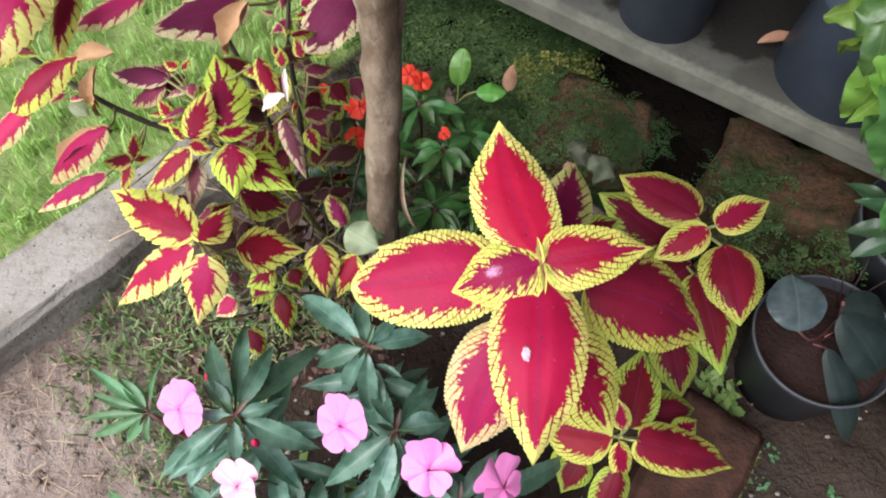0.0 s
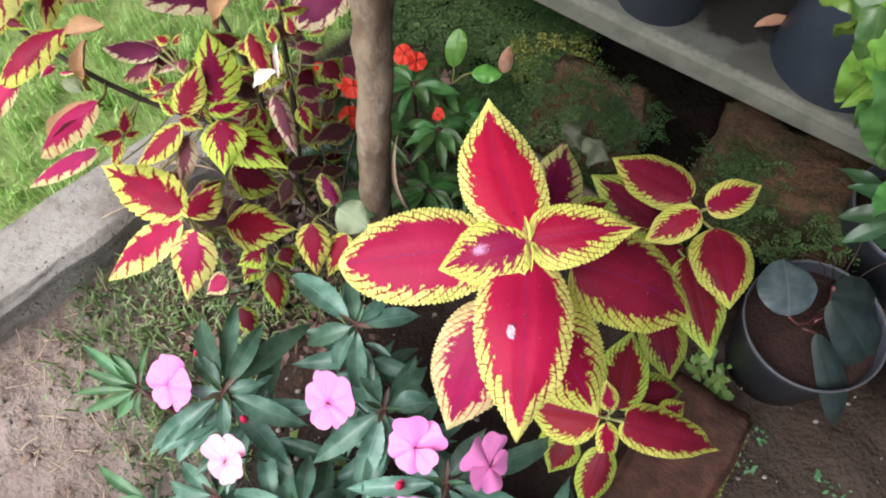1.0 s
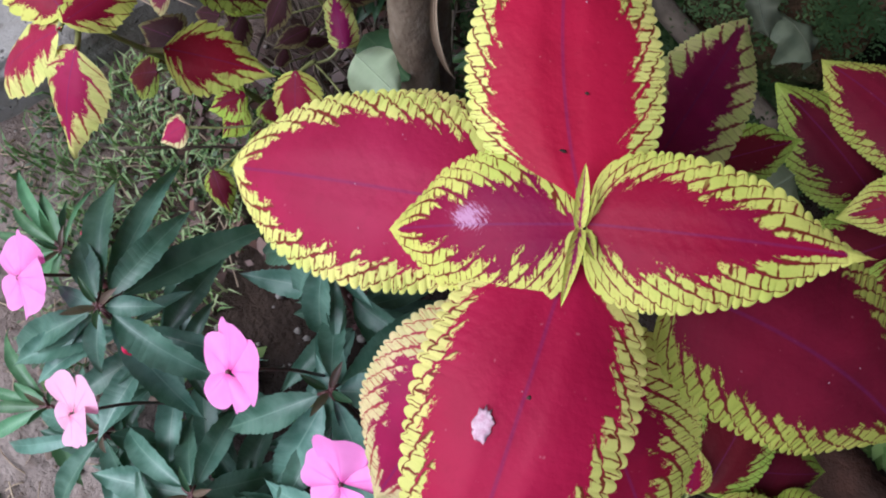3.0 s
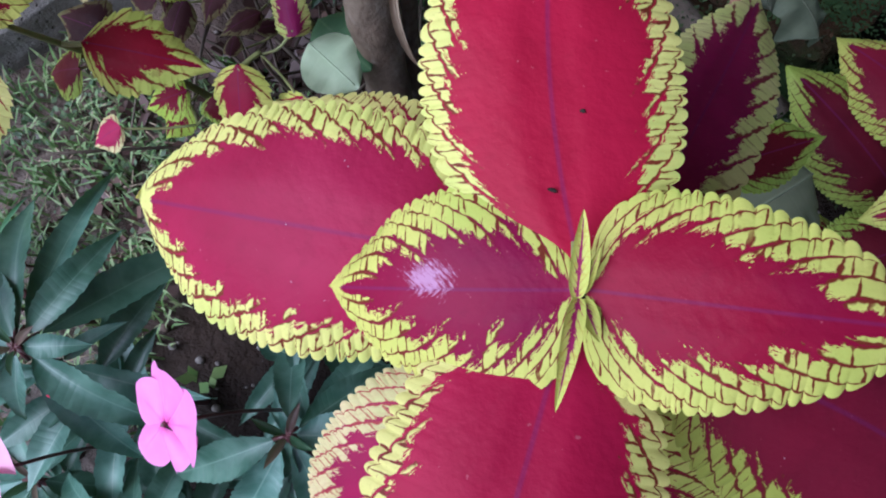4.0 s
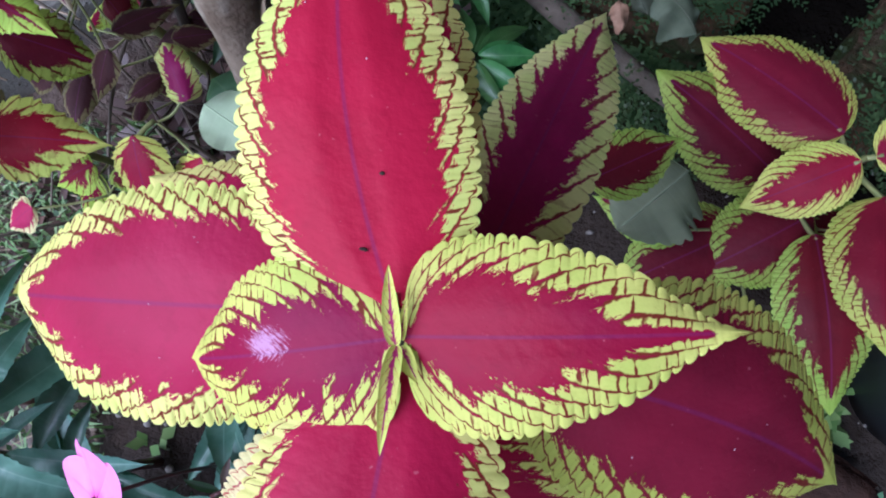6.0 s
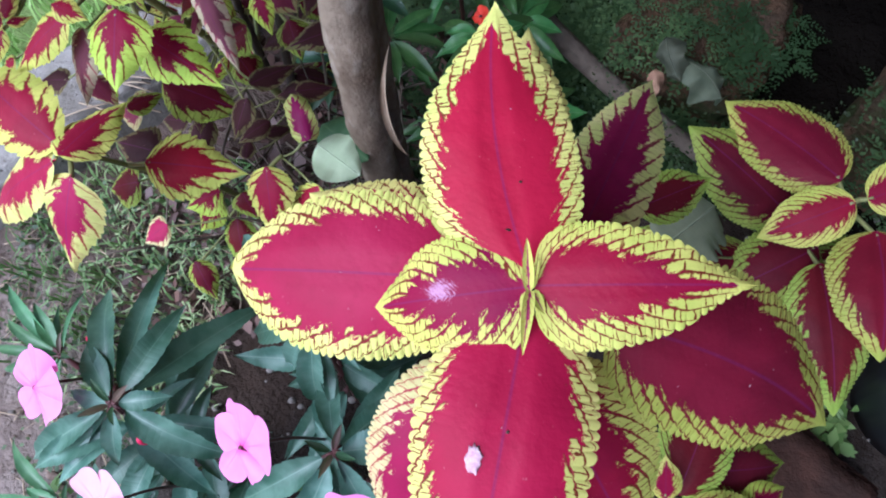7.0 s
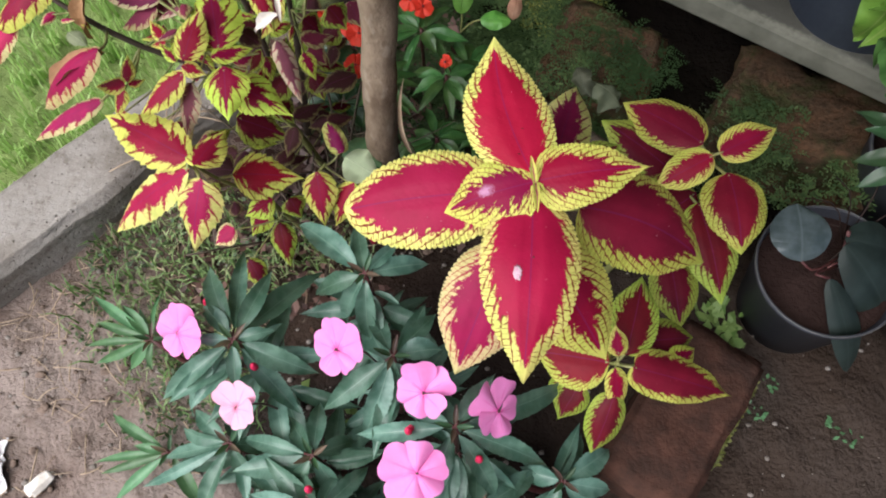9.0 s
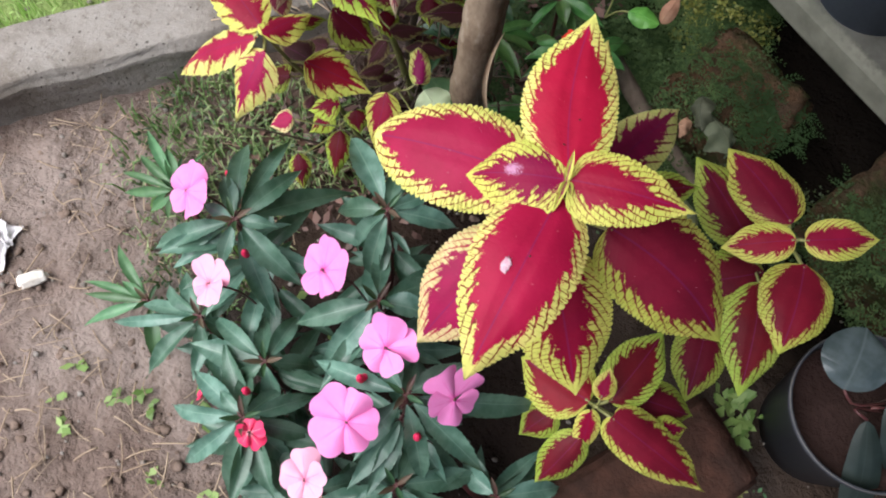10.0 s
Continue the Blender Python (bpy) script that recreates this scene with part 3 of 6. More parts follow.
def blade(name, foot, tip, width, mat, parent, arch=0.08, cup=0.1, roll=0.0, teeth=14, scallop=0.07, p=0.6, q=0.85, nu=48, nv=14, wave=0.0, hint=(0, -0.25, 1), seed=0, label="", bend=0.0, point=0.0, ribs=8, saw=False):
    """A leaf blade: midrib from foot to tip, ovate outline with rounded teeth, bent along and across. Returns the mesh and a place on it by (u, v)."""
    foot, tip = Vector(foot), Vector(tip)
    axis = tip - foot
    length = axis.length
    a = axis / length
    n = Vector(hint)
    n = (n - a * n.dot(a)).normalized()
    n = Matrix.Rotation(radians(roll), 3, a) @ n
    s = a.cross(n)
    rng = random.Random(seed)
    ph, ph2 = rng.random() * 6.28, rng.random() * 6.28
    top = (p / (p + q)) ** p * (q / (p + q)) ** q
    half = width / 2

    def outline(u):
        return half * (max(u, 0.0) ** p) * (max(1 - u, 0.0) ** q) / top * (1 - point * max(0.0, (u - 0.66) / 0.34) ** 1.3)

    def notch(u):
        return teeth * u + (0.34 * math.sin(9 * u + ph) + 0.24 * math.sin(23 * u + ph2) + 0.12 * math.sin(61 * u + ph)) * min(1.0, 8 * u, 8 * (1 - u))

    def place(u, v):
        w = outline(u)
        edge = abs(v) ** 5
        tooth = notch(u) % 1.0 - 0.5 if saw else (1 - (2 * (notch(u) % 1.0) - 1) ** 2) ** 0.5 - 0.72
        w2 = w + edge * tooth * scallop * half * min(1.0, 6 * u, 5 * (1 - u), 1.6 * w / half if saw else 1.0)
        y = v * w2
        z = arch * length * 4 * u * (1 - u) - cup * width * v * v * (w / half) ** 0.8
        z += 0.03 * width * math.exp(-(v / 0.10) ** 2) * -1.0 * (w / half)
        z += wave * width * math.sin(ph + 9 * u + 1.5 * v) * abs(v) ** 1.5 + 0.4 * wave * width * math.sin(ph2 + 21 * u) * v ** 2
        sv = notch(u) + (0.28 if saw else 0.13) * teeth * (1 - abs(v)) * w / length
        return foot + a * (u * length) + s * (y + bend * length * 4 * u * (1 - u)) + n * z, sv, w2

    verts, vein, rim, main, faces = [], [], [], [], []
    for i in range(nu + 1):
        u = i / nu
        for j in range(nv + 1):
            v = -1 + 2 * j / nv
            v = math.copysign(abs(v) ** 0.8, v)
            pt, sv, w2 = place(u, v)
            verts.append(pt)
            vein.append((sv, v * 0.5 * max(w2 / half, 0.05) + 0.5))
            inset = u * length * (1 - min(0.999, abs(v)) ** (1 / p)) / max(abs(v), 0.15) + 1e-6
            across = (1 - abs(v)) * w2 + 1e-6
            rim.append(((across if saw else across * inset / math.hypot(across, inset)) / ((1.55 if saw else 1.52) * width), u))
            x = (1 - abs(v)) * outline(u) / length
            main.append(((u + (1.6 if saw else 2.6) * x / (1 + (1.5 if saw else 3.0) * x)) * ribs, (u + (0.28 if saw else 0.13) * x) * ribs))
    for i in range(nu):
        for j in range(nv):
            k = i * (nv + 1) + j
            faces.append((k, k + 1, k + nv + 2, k + nv + 1))
    ob = mesh_part(name, verts, faces, mat, parent, label, {"vein": vein, "rim": rim, "main": main})
    return ob, lambda u, v: place(u, v)[0], n


STEMS = {}
JAGGED = []


def coleus_leaf(plant, foot, tip, width, mat, arch=0.08, cup=0.1, roll=0.0, bend=0.0, wave=0.022, teeth=0, shape=None):
    """A coleus leaf with its stalk down to the nearest stem."""
    length = (Vector(tip) - Vector(foot)).length
    big = length > 0.06
    k = len(bpy.data.objects)
    if plant in JAGGED:
        leaf, at, n = blade("leaf", foot, tip, width * 0.94, mat, plant, arch, cup + 0.05, roll, teeth or 13, 0.115, *(shape or (0.76, 1.48)), 96, 12, wave * 1.6, seed=k, bend=bend, ribs=6, saw=True)
    else:
        leaf, at, n = None, None, None
    if leaf is None:
        p, q, point = shape or ((0.48, 0.76, 0.55) if big else (0.56, 0.98, 0.55))
        leaf, at, n = blade("leaf", foot, tip, width, mat, plant, arch, cup, roll, teeth or (32 if length > 0.09 else 24 if big else 16), 0.080 if big else 0.10, p, q, 288 if length > 0.07 else 108 if big else 90, 16 if big else 10, wave, seed=k, bend=bend, point=point, ribs=11 if big else 8)
    line = STEMS.get(plant)
    if line:
        f = Vector(foot)
        near = min(line, key=lambda q: (q - f).length + 0.6 * max(0.0, q.z - f.z + 0.012))
        if 0.004 < (near - f).length < 0.085:
            a = (Vector(tip) - f).normalized()
            mid = f.lerp(near, 0.5) - Vector((0, 0, 0.1 * (f - near).length))
            tube("petiole", smooth_line([near, mid, f + a * 0.004], 6), 0.0016 if big else 0.0009, STEM, plant, sides=6)
    return leaf, at, n


def shoot(top, lower=18):
    """A fleshy red stem from the clump's foot up to a whorl of leaves, with older leaves lower down."""
    top = Vector(top)
    foot = Vector((top.x * 0.82 - 0.012, top.y * 0.85 + 0.02, 0.0))
    line = smooth_line([foot, foot.lerp(top, 0.5) + Vector((0.008, -0.008, 0.0)), top], 8)
    stem = tube("shoot", line, [0.0042, 0.004, 0.0038, 0.0035, 0.0033, 0.003, 0.0028, 0.002], RED_STEM, impatiens, "fleshy dark red stem")
    rng = random.Random(int(top.x * 5000) + 77)
    w = rng.random() * 6.28
    for i in range(lower if top.z > 0.085 else 0):
        w += 2.4 + rng.uniform(-0.3, 0.3)
        c = line[3 + i % 4]
        r = rng.uniform(0.035, 0.092)
        tip = c + Vector((math.cos(w) * r, math.sin(w) * r, -rng.uniform(0.0, 0.35) * r))
        tip.z = max(tip.z, 0.008)
        if tip.x - tip.y > -0.50 and tip.x < 0.16:
            impatiens_leaf(stem, c, tip, r * rng.uniform(0.26, 0.40))
    # young leaves in the heart
    for i in range(4):
        w += 1.6
        tip = top + Vector((math.cos(w) * 0.018, math.sin(w) * 0.018, 0.012))
        blade("leaf", top + (tip - top) * 0.1, tip, 0.005, DARKGREEN if i % 2 else RED_LEAF, stem, 0.05, -0.3, 0, 8, 0.02, 0.75, 0.95, 12, 6, seed=i)
    return stem


def impatiens_leaf(parent, foot, tip, width, mat=None):
    width *= 0.75
    k = len(bpy.data.objects)
    rng = random.Random(k)
    foot, tip = Vector(foot), Vector(tip)
    near = foot.lerp(tip, 0.10)
    mat = mat or IMPATIENS
    tube("petiole", [foot, foot.lerp(tip, 0.05) + Vector((0, 0, 0.002)), near + Vector((0, 0, 0.002))], 0.0011, RED_STEM, parent, sides=5)
    return blade("leaf", near, tip, width, mat, parent, 0.06 + 0.08 * rng.random(), -0.16 - 0.1 * rng.random(), rng.uniform(-22, 22), 15, 0.11, 0.80, 1.30, 60, 8, 0.06, seed=k, saw=True)


def flower(centre, size, normal, mat, parent=None, petals=5):
    """A flat five-petalled flower on a thin stalk."""
    parent = parent or impatiens
    k = len(bpy.data.objects)
    rng = random.Random(k)
    c, n = Vector(centre), Vector(normal).normalized()
    s = n.orthogonal().normalized()
    t = n.cross(s)
    stalk = tube("flower", smooth_line([c - n * 0.007, c - n * 0.03 - Vector((0, 0, 0.02)), c - n * 0.045 - Vector((0, 0, 0.07))], 7), 0.0011, RED_STEM, parent, sides=5)
    turn = rng.random() * 6.28
    for i in range(petals):
        w = turn + 2 * math.pi * i / petals + rng.uniform(-0.06, 0.06)
        d = s * math.cos(w) + t * math.sin(w)
        e = n.cross(d)
        length, spread = size * 0.5 * (1.15 if i in (0, 1) else 0.92) * rng.uniform(0.92, 1.08), radians(rng.uniform(44, 50))
        lift, sway = rng.uniform(-0.12, 0.14), rng.random() * 6
        verts, rim, faces = [], [], []
        nu, nv = 9, 14
        for a in range(nu + 1):
            u = a / nu
            for b in range(nv + 1):
                v = -1 + 2 * b / nv
                reach = length * u * (1 - 0.40 * v ** 4 - 0.07 * math.exp(-(v / 0.22) ** 2) * u ** 3)
                phi = v * spread * (0.80 + 0.20 * u)
                z = size * (lift * u * u - 0.11 * v * v * u + 0.028 * math.sin(sway + 4 * v) * u) + 0.0007 * i
                verts.append(c + d * (reach * math.cos(phi)) + e * (reach * math.sin(phi)) + n * z)
                rim.append((1 - abs(v), u))
        for a in range(nu):
            for b in range(nv):
                q = a * (nv + 1) + b
                faces.append((q, q + 1, q + nv + 2, q + nv + 1))
        mesh_part("petal", verts, faces, mat, stalk, "", {"rim": rim, "vein": rim})
    v, f = ball(c + n * 0.0015, (0.0016, 0.0016, 0.0014), 8, 5)
    mesh_part("eye", v, f, RED_STEM, stalk)
    return stalk


def ball(c, r, m=10, n=6, rough=0.0, seed=0):
    rng = random.Random(seed)
    c = Vector(c)
    verts, faces = [c + Vector((0, 0, r[2]))], []
    for i in range(1, n):
        th = math.pi * i / n
        for j in range(m):
            ph = 2 * math.pi * j / m
            k = 1 + rough * (rng.random() - 0.5)
            verts.append(c + Vector((r[0] * math.sin(th) * math.cos(ph) * k, r[1] * math.sin(th) * math.sin(ph) * k, r[2] * math.cos(th) * k)))
    verts.append(c - Vector((0, 0, r[2])))
    for j in range(m):
        faces.append((0, 1 + j, 1 + (j + 1) % m))
        faces.append((len(verts) - 1, 1 + (n - 2) * m + (j + 1) % m, 1 + (n - 2) * m + j))
    for i in range(n - 2):
        for j in range(m):
            a, b = 1 + i * m + j, 1 + i * m + (j + 1) % m
            faces.append((a, a + m, b + m, b))
    return verts, faces


def lathe(rings, centre, n=40, lean=None):
    """Turned shape: rings of (radius, height), from the inside out."""
    c = Vector(centre)
    verts, faces = [], []
    for r, z in rings:
        for k in range(n):
            w = 2 * math.pi * k / n
            p = Vector((r * math.cos(w), r * math.sin(w), z))
            verts.append(c + (lean @ p if lean else p))
    for i in range(len(rings) - 1):
        for k in range(n):
            a, b = i * n + k, i * n + (k + 1) % n
            faces.append((a, b, b + n, a + n))
    return verts, faces


def rough_box(size, m, cuts=6, rough=0.004, bevel=0.006, seed=0):
    """A worn block: a bevelled, cut box with uneven faces, in world coordinates."""
    bm = bmesh.new()
    bmesh.ops.create_cube(bm, size=1)
    bmesh.ops.scale(bm, vec=size, verts=bm.verts)
    bmesh.ops.bevel(bm, geom=bm.edges[:], offset=bevel, segments=2, affect="EDGES")
    bmesh.ops.subdivide_edges(bm, edges=[e for e in bm.edges if e.calc_length() > min(size) * 0.5], cuts=cuts, use_grid_fill=True)
    off = Vector((seed * 3.1, seed * 1.7, 0))
    for v in bm.verts:
        d = noise.noise_vector(v.co * 18 + off) * rough + noise.noise_vector(v.co * 70 + off) * rough * 0.4
        v.co += d
    bm.verts.index_update()
    verts, faces = [m @ v.co for v in bm.verts], [tuple(v.index for v in f.verts) for f in bm.faces]
    bm.free()
    return verts, faces


def bud(centre, mat=None):
    """A closed red flower bud on a thread-like stalk."""
    c = Vector(centre)
    st = tube("bud", smooth_line([c, c + Vector((0.006, 0.004, -0.025)), c + Vector((0.012, 0.008, -0.055))], 6), 0.0008, RED_STEM, impatiens, "closed red flower bud", sides=5)
    v, f = ball(c, (0.0036, 0.0036, 0.0088), 10, 7, 0.05, 3)
    mesh_part("sepal", v, f, mat or ROSE, st, uvs={"rim": [(0.5, 0.9)] * len(v)})
    return st

# ---- the setting ----
# ground: fine near the plants, then out to the horizon
xs = [-60, -20, -7, -3] + [(-1.5 + 0.008 * i) for i in range(312)] + [1.6, 3, 7, 20, 60]
ys = [-60, -20, -7, -3] + [(-0.6 + 0.008 * i) for i in range(312)] + [2.5, 4, 7, 20, 60]
verts, faces = [], []
for y in ys:
    for x in xs:
        near = 1.0 if -1.45 < x < 0.95 and -0.55 < y < 1.85 else 0.0
        z = near * (0.010 * noise.noise(Vector((x * 5, y * 5, 0))) + 0.008 * noise.noise(Vector((x * 16, y * 16, 3))) + 0.0045 * noise.noise(Vector((x * 38, y * 38, 7))) + 0.0025 * abs(noise.noise(Vector((x * 75, y * 75, 11))))) - 0.004
        verts.append((x, y, z))
for j in range(len(ys) - 1):
    for i in range(len(xs) - 1):
        k = j * len(xs) + i
        faces.append((k, k + 1, k + 1 + len(xs), k + len(xs)))
ground = tagged(mesh_part("ground", verts, faces, SOIL), "brown damp garden soil, shade under plants and slab put in its colour", "ground", kind="structure")

# concrete kerb between bed and lawn, running north-east
turn = Matrix.Rotation(radians(45), 4, "Z")
for i, (along, size) in enumerate(((-0.75, 0.896), (0.0, 0.596))):
    m = Matrix.Translation((-0.50, 0.42, 0.012)) @ turn @ Matrix.Translation((along, 0, 0))
    v, f = rough_box((size, 0.10, 0.086), m, 16, 0.0065, 0.009, i)
    tagged(mesh_part("kerb_%d" % (i + 1), v, f, KERB), "grey weathered concrete kerb between soil and lawn", "kerb", kind="structure")

# raised concrete slab; the wall and roof over it are unseen, added for shade
edge, along = Vector((0.30, 0.619, 0)), Vector((0.155, -0.105, 0)).normalized()
inward = Vector((-along.y, along.x, 0))
yaw = math.atan2(along.y, along.x)
m = Matrix.Translation(edge + inward * 0.5 + Vector((0.0, 0, 0.173))) @ Matrix.Rotation(yaw, 4, "Z")
v, f = rough_box((4.2, 1.0, 0.038), m, 24, 0.005, 0.006, 5)
tagged(mesh_part("slab", v, f, slab_material(edge, inward)), "raised grey concrete slab with a mossy edge", "slab", kind="structure")
# unseen wall, added to hold back sky light from the right
m = Matrix.Translation(edge + inward * 1.09 + Vector((0, 0, 1.3))) @ Matrix.Rotation(yaw, 4, "Z")
v, f = rough_box((4.2, 0.16, 2.7), m, 3, 0.0, 0.01, 6)
tagged(mesh_part("wall_house", v, f, PLASTER), "unseen plain wall added behind the slab to block sky light", "wall", kind="structure")
# unseen roof, added low and wide to darken the slab side
m = Matrix.Translation(edge + inward * 0.07 + Vector((0, 0, 2.0))) @ Matrix.Rotation(yaw, 4, "Z")
v, f = rough_box((4.2, 2.08, 0.06), m, 3, 0.0, 0.01, 8)
tagged(mesh_part("porch_roof", v, f, PLASTER), "unseen plain roof added over the slab to shade it", "roof", kind="structure")
# wall added behind the gap under the slab; its near-black colour is shade
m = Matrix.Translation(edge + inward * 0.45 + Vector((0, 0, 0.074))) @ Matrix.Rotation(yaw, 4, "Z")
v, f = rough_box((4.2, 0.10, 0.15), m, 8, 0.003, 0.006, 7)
tagged(mesh_part("wall_footing", v, f, GAP_SHADE), "recessed wall under the slab, coloured near-black for the shade there", "wall", kind="structure")


def brick(x, y, z, yaw, size, seed, label, tilt=0.0):
    m = pose(x, y, z, tilt, tilt * 0.5, yaw)
    v, f = rough_box(size, m, 14, 0.005 if "sunk" in label else 0.013, 0.007, seed)
    return tagged(mesh_part("brick", v, f, BRICK if "sunk" in label else MOSSY_BRICK), label, "brick", "bricks of the bed edge")


brick(0.263, 0.163, 0.014, 55, (0.21, 0.103, 0.062), 1, "worn red brick half sunk in the soil", 3)
brick(0.205, 0.628, 0.035, -24, (0.14, 0.125, 0.11), 2, "old mossy red brick under the slab's edge", 4)
brick(0.455, 0.528, 0.035, -30, (0.21, 0.14, 0.11), 3, "old mossy red brick under the slab's edge", -4)
brick(0.60, 0.42, 0.035, -34, (0.21, 0.13, 0.10), 4, "old mossy red brick under the slab's edge", 3)

# ---- tree ----
tree = thing("young_tree", (-0.060, 0.426, 0), "slender young tree trunk with smooth grey-brown bark", "tree")
line = smooth_line([(-0.073, 0.428, -0.03), (-0.070, 0.425, 0.10), (-0.062, 0.420, 0.24), (-0.051, 0.424, 0.40), (-0.052, 0.430, 0.52), (-0.075, 0.47, 0.75), (-0.10, 0.50, 1.2)], 40)
def bark_tube(name, line, radii, sides):
    """A trunk with swellings, dents and ring scars."""
    v, f = tube_data(line, radii, sides)
    v = [q + noise.noise_vector(q * 22) * 0.0018 + noise.noise_vector(Vector((q.x * 70, q.y * 70, q.z * 40))) * 0.0012 for q in v]
    return mesh_part(name, v, f, BARK, tree)


line = smooth_line(line, 150)
bark_tube("trunk", line, [0.0148 + 0.0022 * min(1.0, i / 45) - 0.00002 * i + 0.003 * math.exp(-i / 5.0) + 0.0012 * math.exp(-((i % 17) - 8) ** 2 / 2.0) for i in range(150)], 32)
fork = smooth_line([(-0.064, 0.458, -0.02), (-0.062, 0.454, 0.12), (-0.055, 0.448, 0.26), (-0.048, 0.446, 0.38), (-0.038, 0.448, 0.46), (-0.018, 0.458, 0.56), (0.03, 0.50, 0.85), (0.05, 0.54, 1.2)], 20)
bark_tube("branch", smooth_line(fork, 90), [0.0090 + 0.00003 * i + 0.0010 * math.exp(-((i % 23) - 11) ** 2 / 3.0) for i in range(90)], 24)

# ---- coleus plants ----
def coleus(name, line, radius, label):
    plant = thing(name, line[0], label, "coleus", "coleus plants")
    pts = smooth_line(line, 24)
    STEMS[plant] = pts
    tube("stem", pts, [radius * (1.15 - 0.75 * i / 23) for i in range(24)], DARK_STEM if radius > 0.0045 else STEM, plant, sides=8, wobble=0.1)
    return plant


def side_stem(plant, line, radius, mat=None):
    pts = smooth_line(line, 14)
    STEMS[plant] = STEMS[plant] + pts
    tube("branch", pts, [radius * (1.1 - 0.75 * i / 13) for i in range(14)], mat or STEM, plant, sides=7, wobble=0.1)


tall_coleus = coleus("tall_coleus", [(0.10, 0.29, -0.01), (0.092, 0.275, 0.15), (0.078, 0.248, 0.30), (0.0677, 0.236, 0.417)], 0.005, "coleus with crimson leaves and scalloped yellow rims")
side_coleus = coleus("side_coleus", [(0.20, 0.35, -0.01), (0.235, 0.365, 0.09), (0.262, 0.380, 0.17), (0.272, 0.383, 0.22)], 0.004, "small coleus shoot with red leaves beside a pot")
side_stem(side_coleus, [(0.235, 0.365, 0.09), (0.243, 0.345, 0.11), (0.245, 0.318, 0.12)], 0.0022)
low_coleus = coleus("low_coleus", [(0.13, 0.26, -0.01), (0.145, 0.225, 0.08), (0.158, 0.19, 0.15), (0.1640, 0.176, 0.192)], 0.004, "low coleus shoot with red leaves over a brick")
kerb_coleus = coleus("kerb_coleus", [(-0.17, 0.40, -0.01), (-0.20, 0.385, 0.12), (-0.218, 0.352, 0.22), (-0.222, 0.326, 0.298)], 0.0030, "coleus shoot with red and yellow leaves near the kerb")
side_stem(kerb_coleus, [(-0.135, 0.41, 0.06), (-0.14, 0.40, 0.14), (-0.118, 0.378, 0.208)], 0.0017, TWIG)
side_stem(kerb_coleus, [(-0.13, 0.40, 0.03), (-0.16, 0.37, 0.09), (-0.18, 0.355, 0.13)], 0.0017, TWIG)
leaning_coleus = coleus("leaning_coleus", [(-0.16, 0.50, -0.01), (-0.19, 0.49, 0.14), (-0.225, 0.46, 0.28), (-0.235, 0.46, 0.335)], 0.0042, "leggy faded coleus leaning over the kerb and lawn")
side_stem(leaning_coleus, [(-0.21, 0.475, 0.22), (-0.30, 0.465, 0.29), (-0.37, 0.475, 0.36), (-0.42, 0.50, 0.43), (-0.45, 0.53, 0.49)], 0.0032, DARK_STEM)
side_stem(leaning_coleus, [(-0.18, 0.495, 0.12), (-0.20, 0.53, 0.25), (-0.23, 0.56, 0.34), (-0.27, 0.61, 0.41)], 0.0036, DARK_STEM)
side_stem(leaning_coleus, [(-0.17, 0.50, 0.08), (-0.16, 0.53, 0.22), (-0.155, 0.54, 0.32), (-0.14, 0.58, 0.40)], 0.004, DARK_STEM)
JAGGED += [kerb_coleus, leaning_coleus]
impatiens = thing("pink_impatiens", (-0.07, 0.17, 0), "bushy impatiens with dark green leaves and pink flowers", "flowering plant")

# the large coleus: two whorls on one stem
top_leaf = coleus_leaf(tall_coleus, (0.066, 0.243, 0.419), (0.041, 0.348, 0.432), 0.06, MATURE, 0.02, 0.12, 0, bend=-0.055)
left_leaf = coleus_leaf(tall_coleus, (0.052, 0.248, 0.384), (-0.071, 0.248, 0.354), 0.073, HAZY, 0.11, 0.14, 0, shape=(0.48, 0.54, 0.10))
front_leaf = coleus_leaf(tall_coleus, (0.067, 0.2305, 0.408), (0.059, 0.110, 0.371), 0.067, MATURE, 0.12, 0.14, 0, shape=(0.42, 0.76, 0.55))
deep_leaf = coleus_leaf(tall_coleus, (0.103, 0.236, 0.384), (0.204, 0.216, 0.330), 0.073, DEEP, 0.1, 0.14, 0, bend=-0.055)
coleus_leaf(tall_coleus, (0.0665, 0.2365, 0.418), (0.006, 0.230, 0.385), 0.048, DUSTY, 0.14, 0.12, 0, shape=(0.30, 0.76, 0.5))
coleus_leaf(tall_coleus, (0.0690, 0.2370, 0.419), (0.146, 0.245, 0.424), 0.046, YOUNG, 0.1, 0.12, 0, shape=(0.29, 0.92, 0.80))
coleus_leaf(tall_coleus, (0.060, 0.250, 0.385), (0.054, 0.372, 0.385), 0.046, MATURE, 0.06, 0.1, 0)
coleus_leaf(tall_coleus, (0.055, 0.250, 0.345), (-0.056, 0.307, 0.315), 0.064, MATURE, 0.08, 0.1, 0)
coleus_leaf(tall_coleus, (0.050, 0.215, 0.360), (0.014, 0.138, 0.290), 0.064, BLEACHED, 0.1, 0.14, 0)
coleus_leaf(tall_coleus, (0.076, 0.220, 0.352), (0.133, 0.153, 0.283), 0.070, YOUNG, 0.08, 0.12, 0)
coleus_leaf(tall_coleus, (0.082, 0.262, 0.372), (0.128, 0.419, 0.281), 0.046, WINE, 0.06, 0.1, 0, shape=(0.52, 0.95, 0.5))
coleus_leaf(tall_coleus, (0.125, 0.338, 0.270), (0.169, 0.365, 0.266), 0.032, SHADED_GREENRIM, 0.05, 0.1, 0)
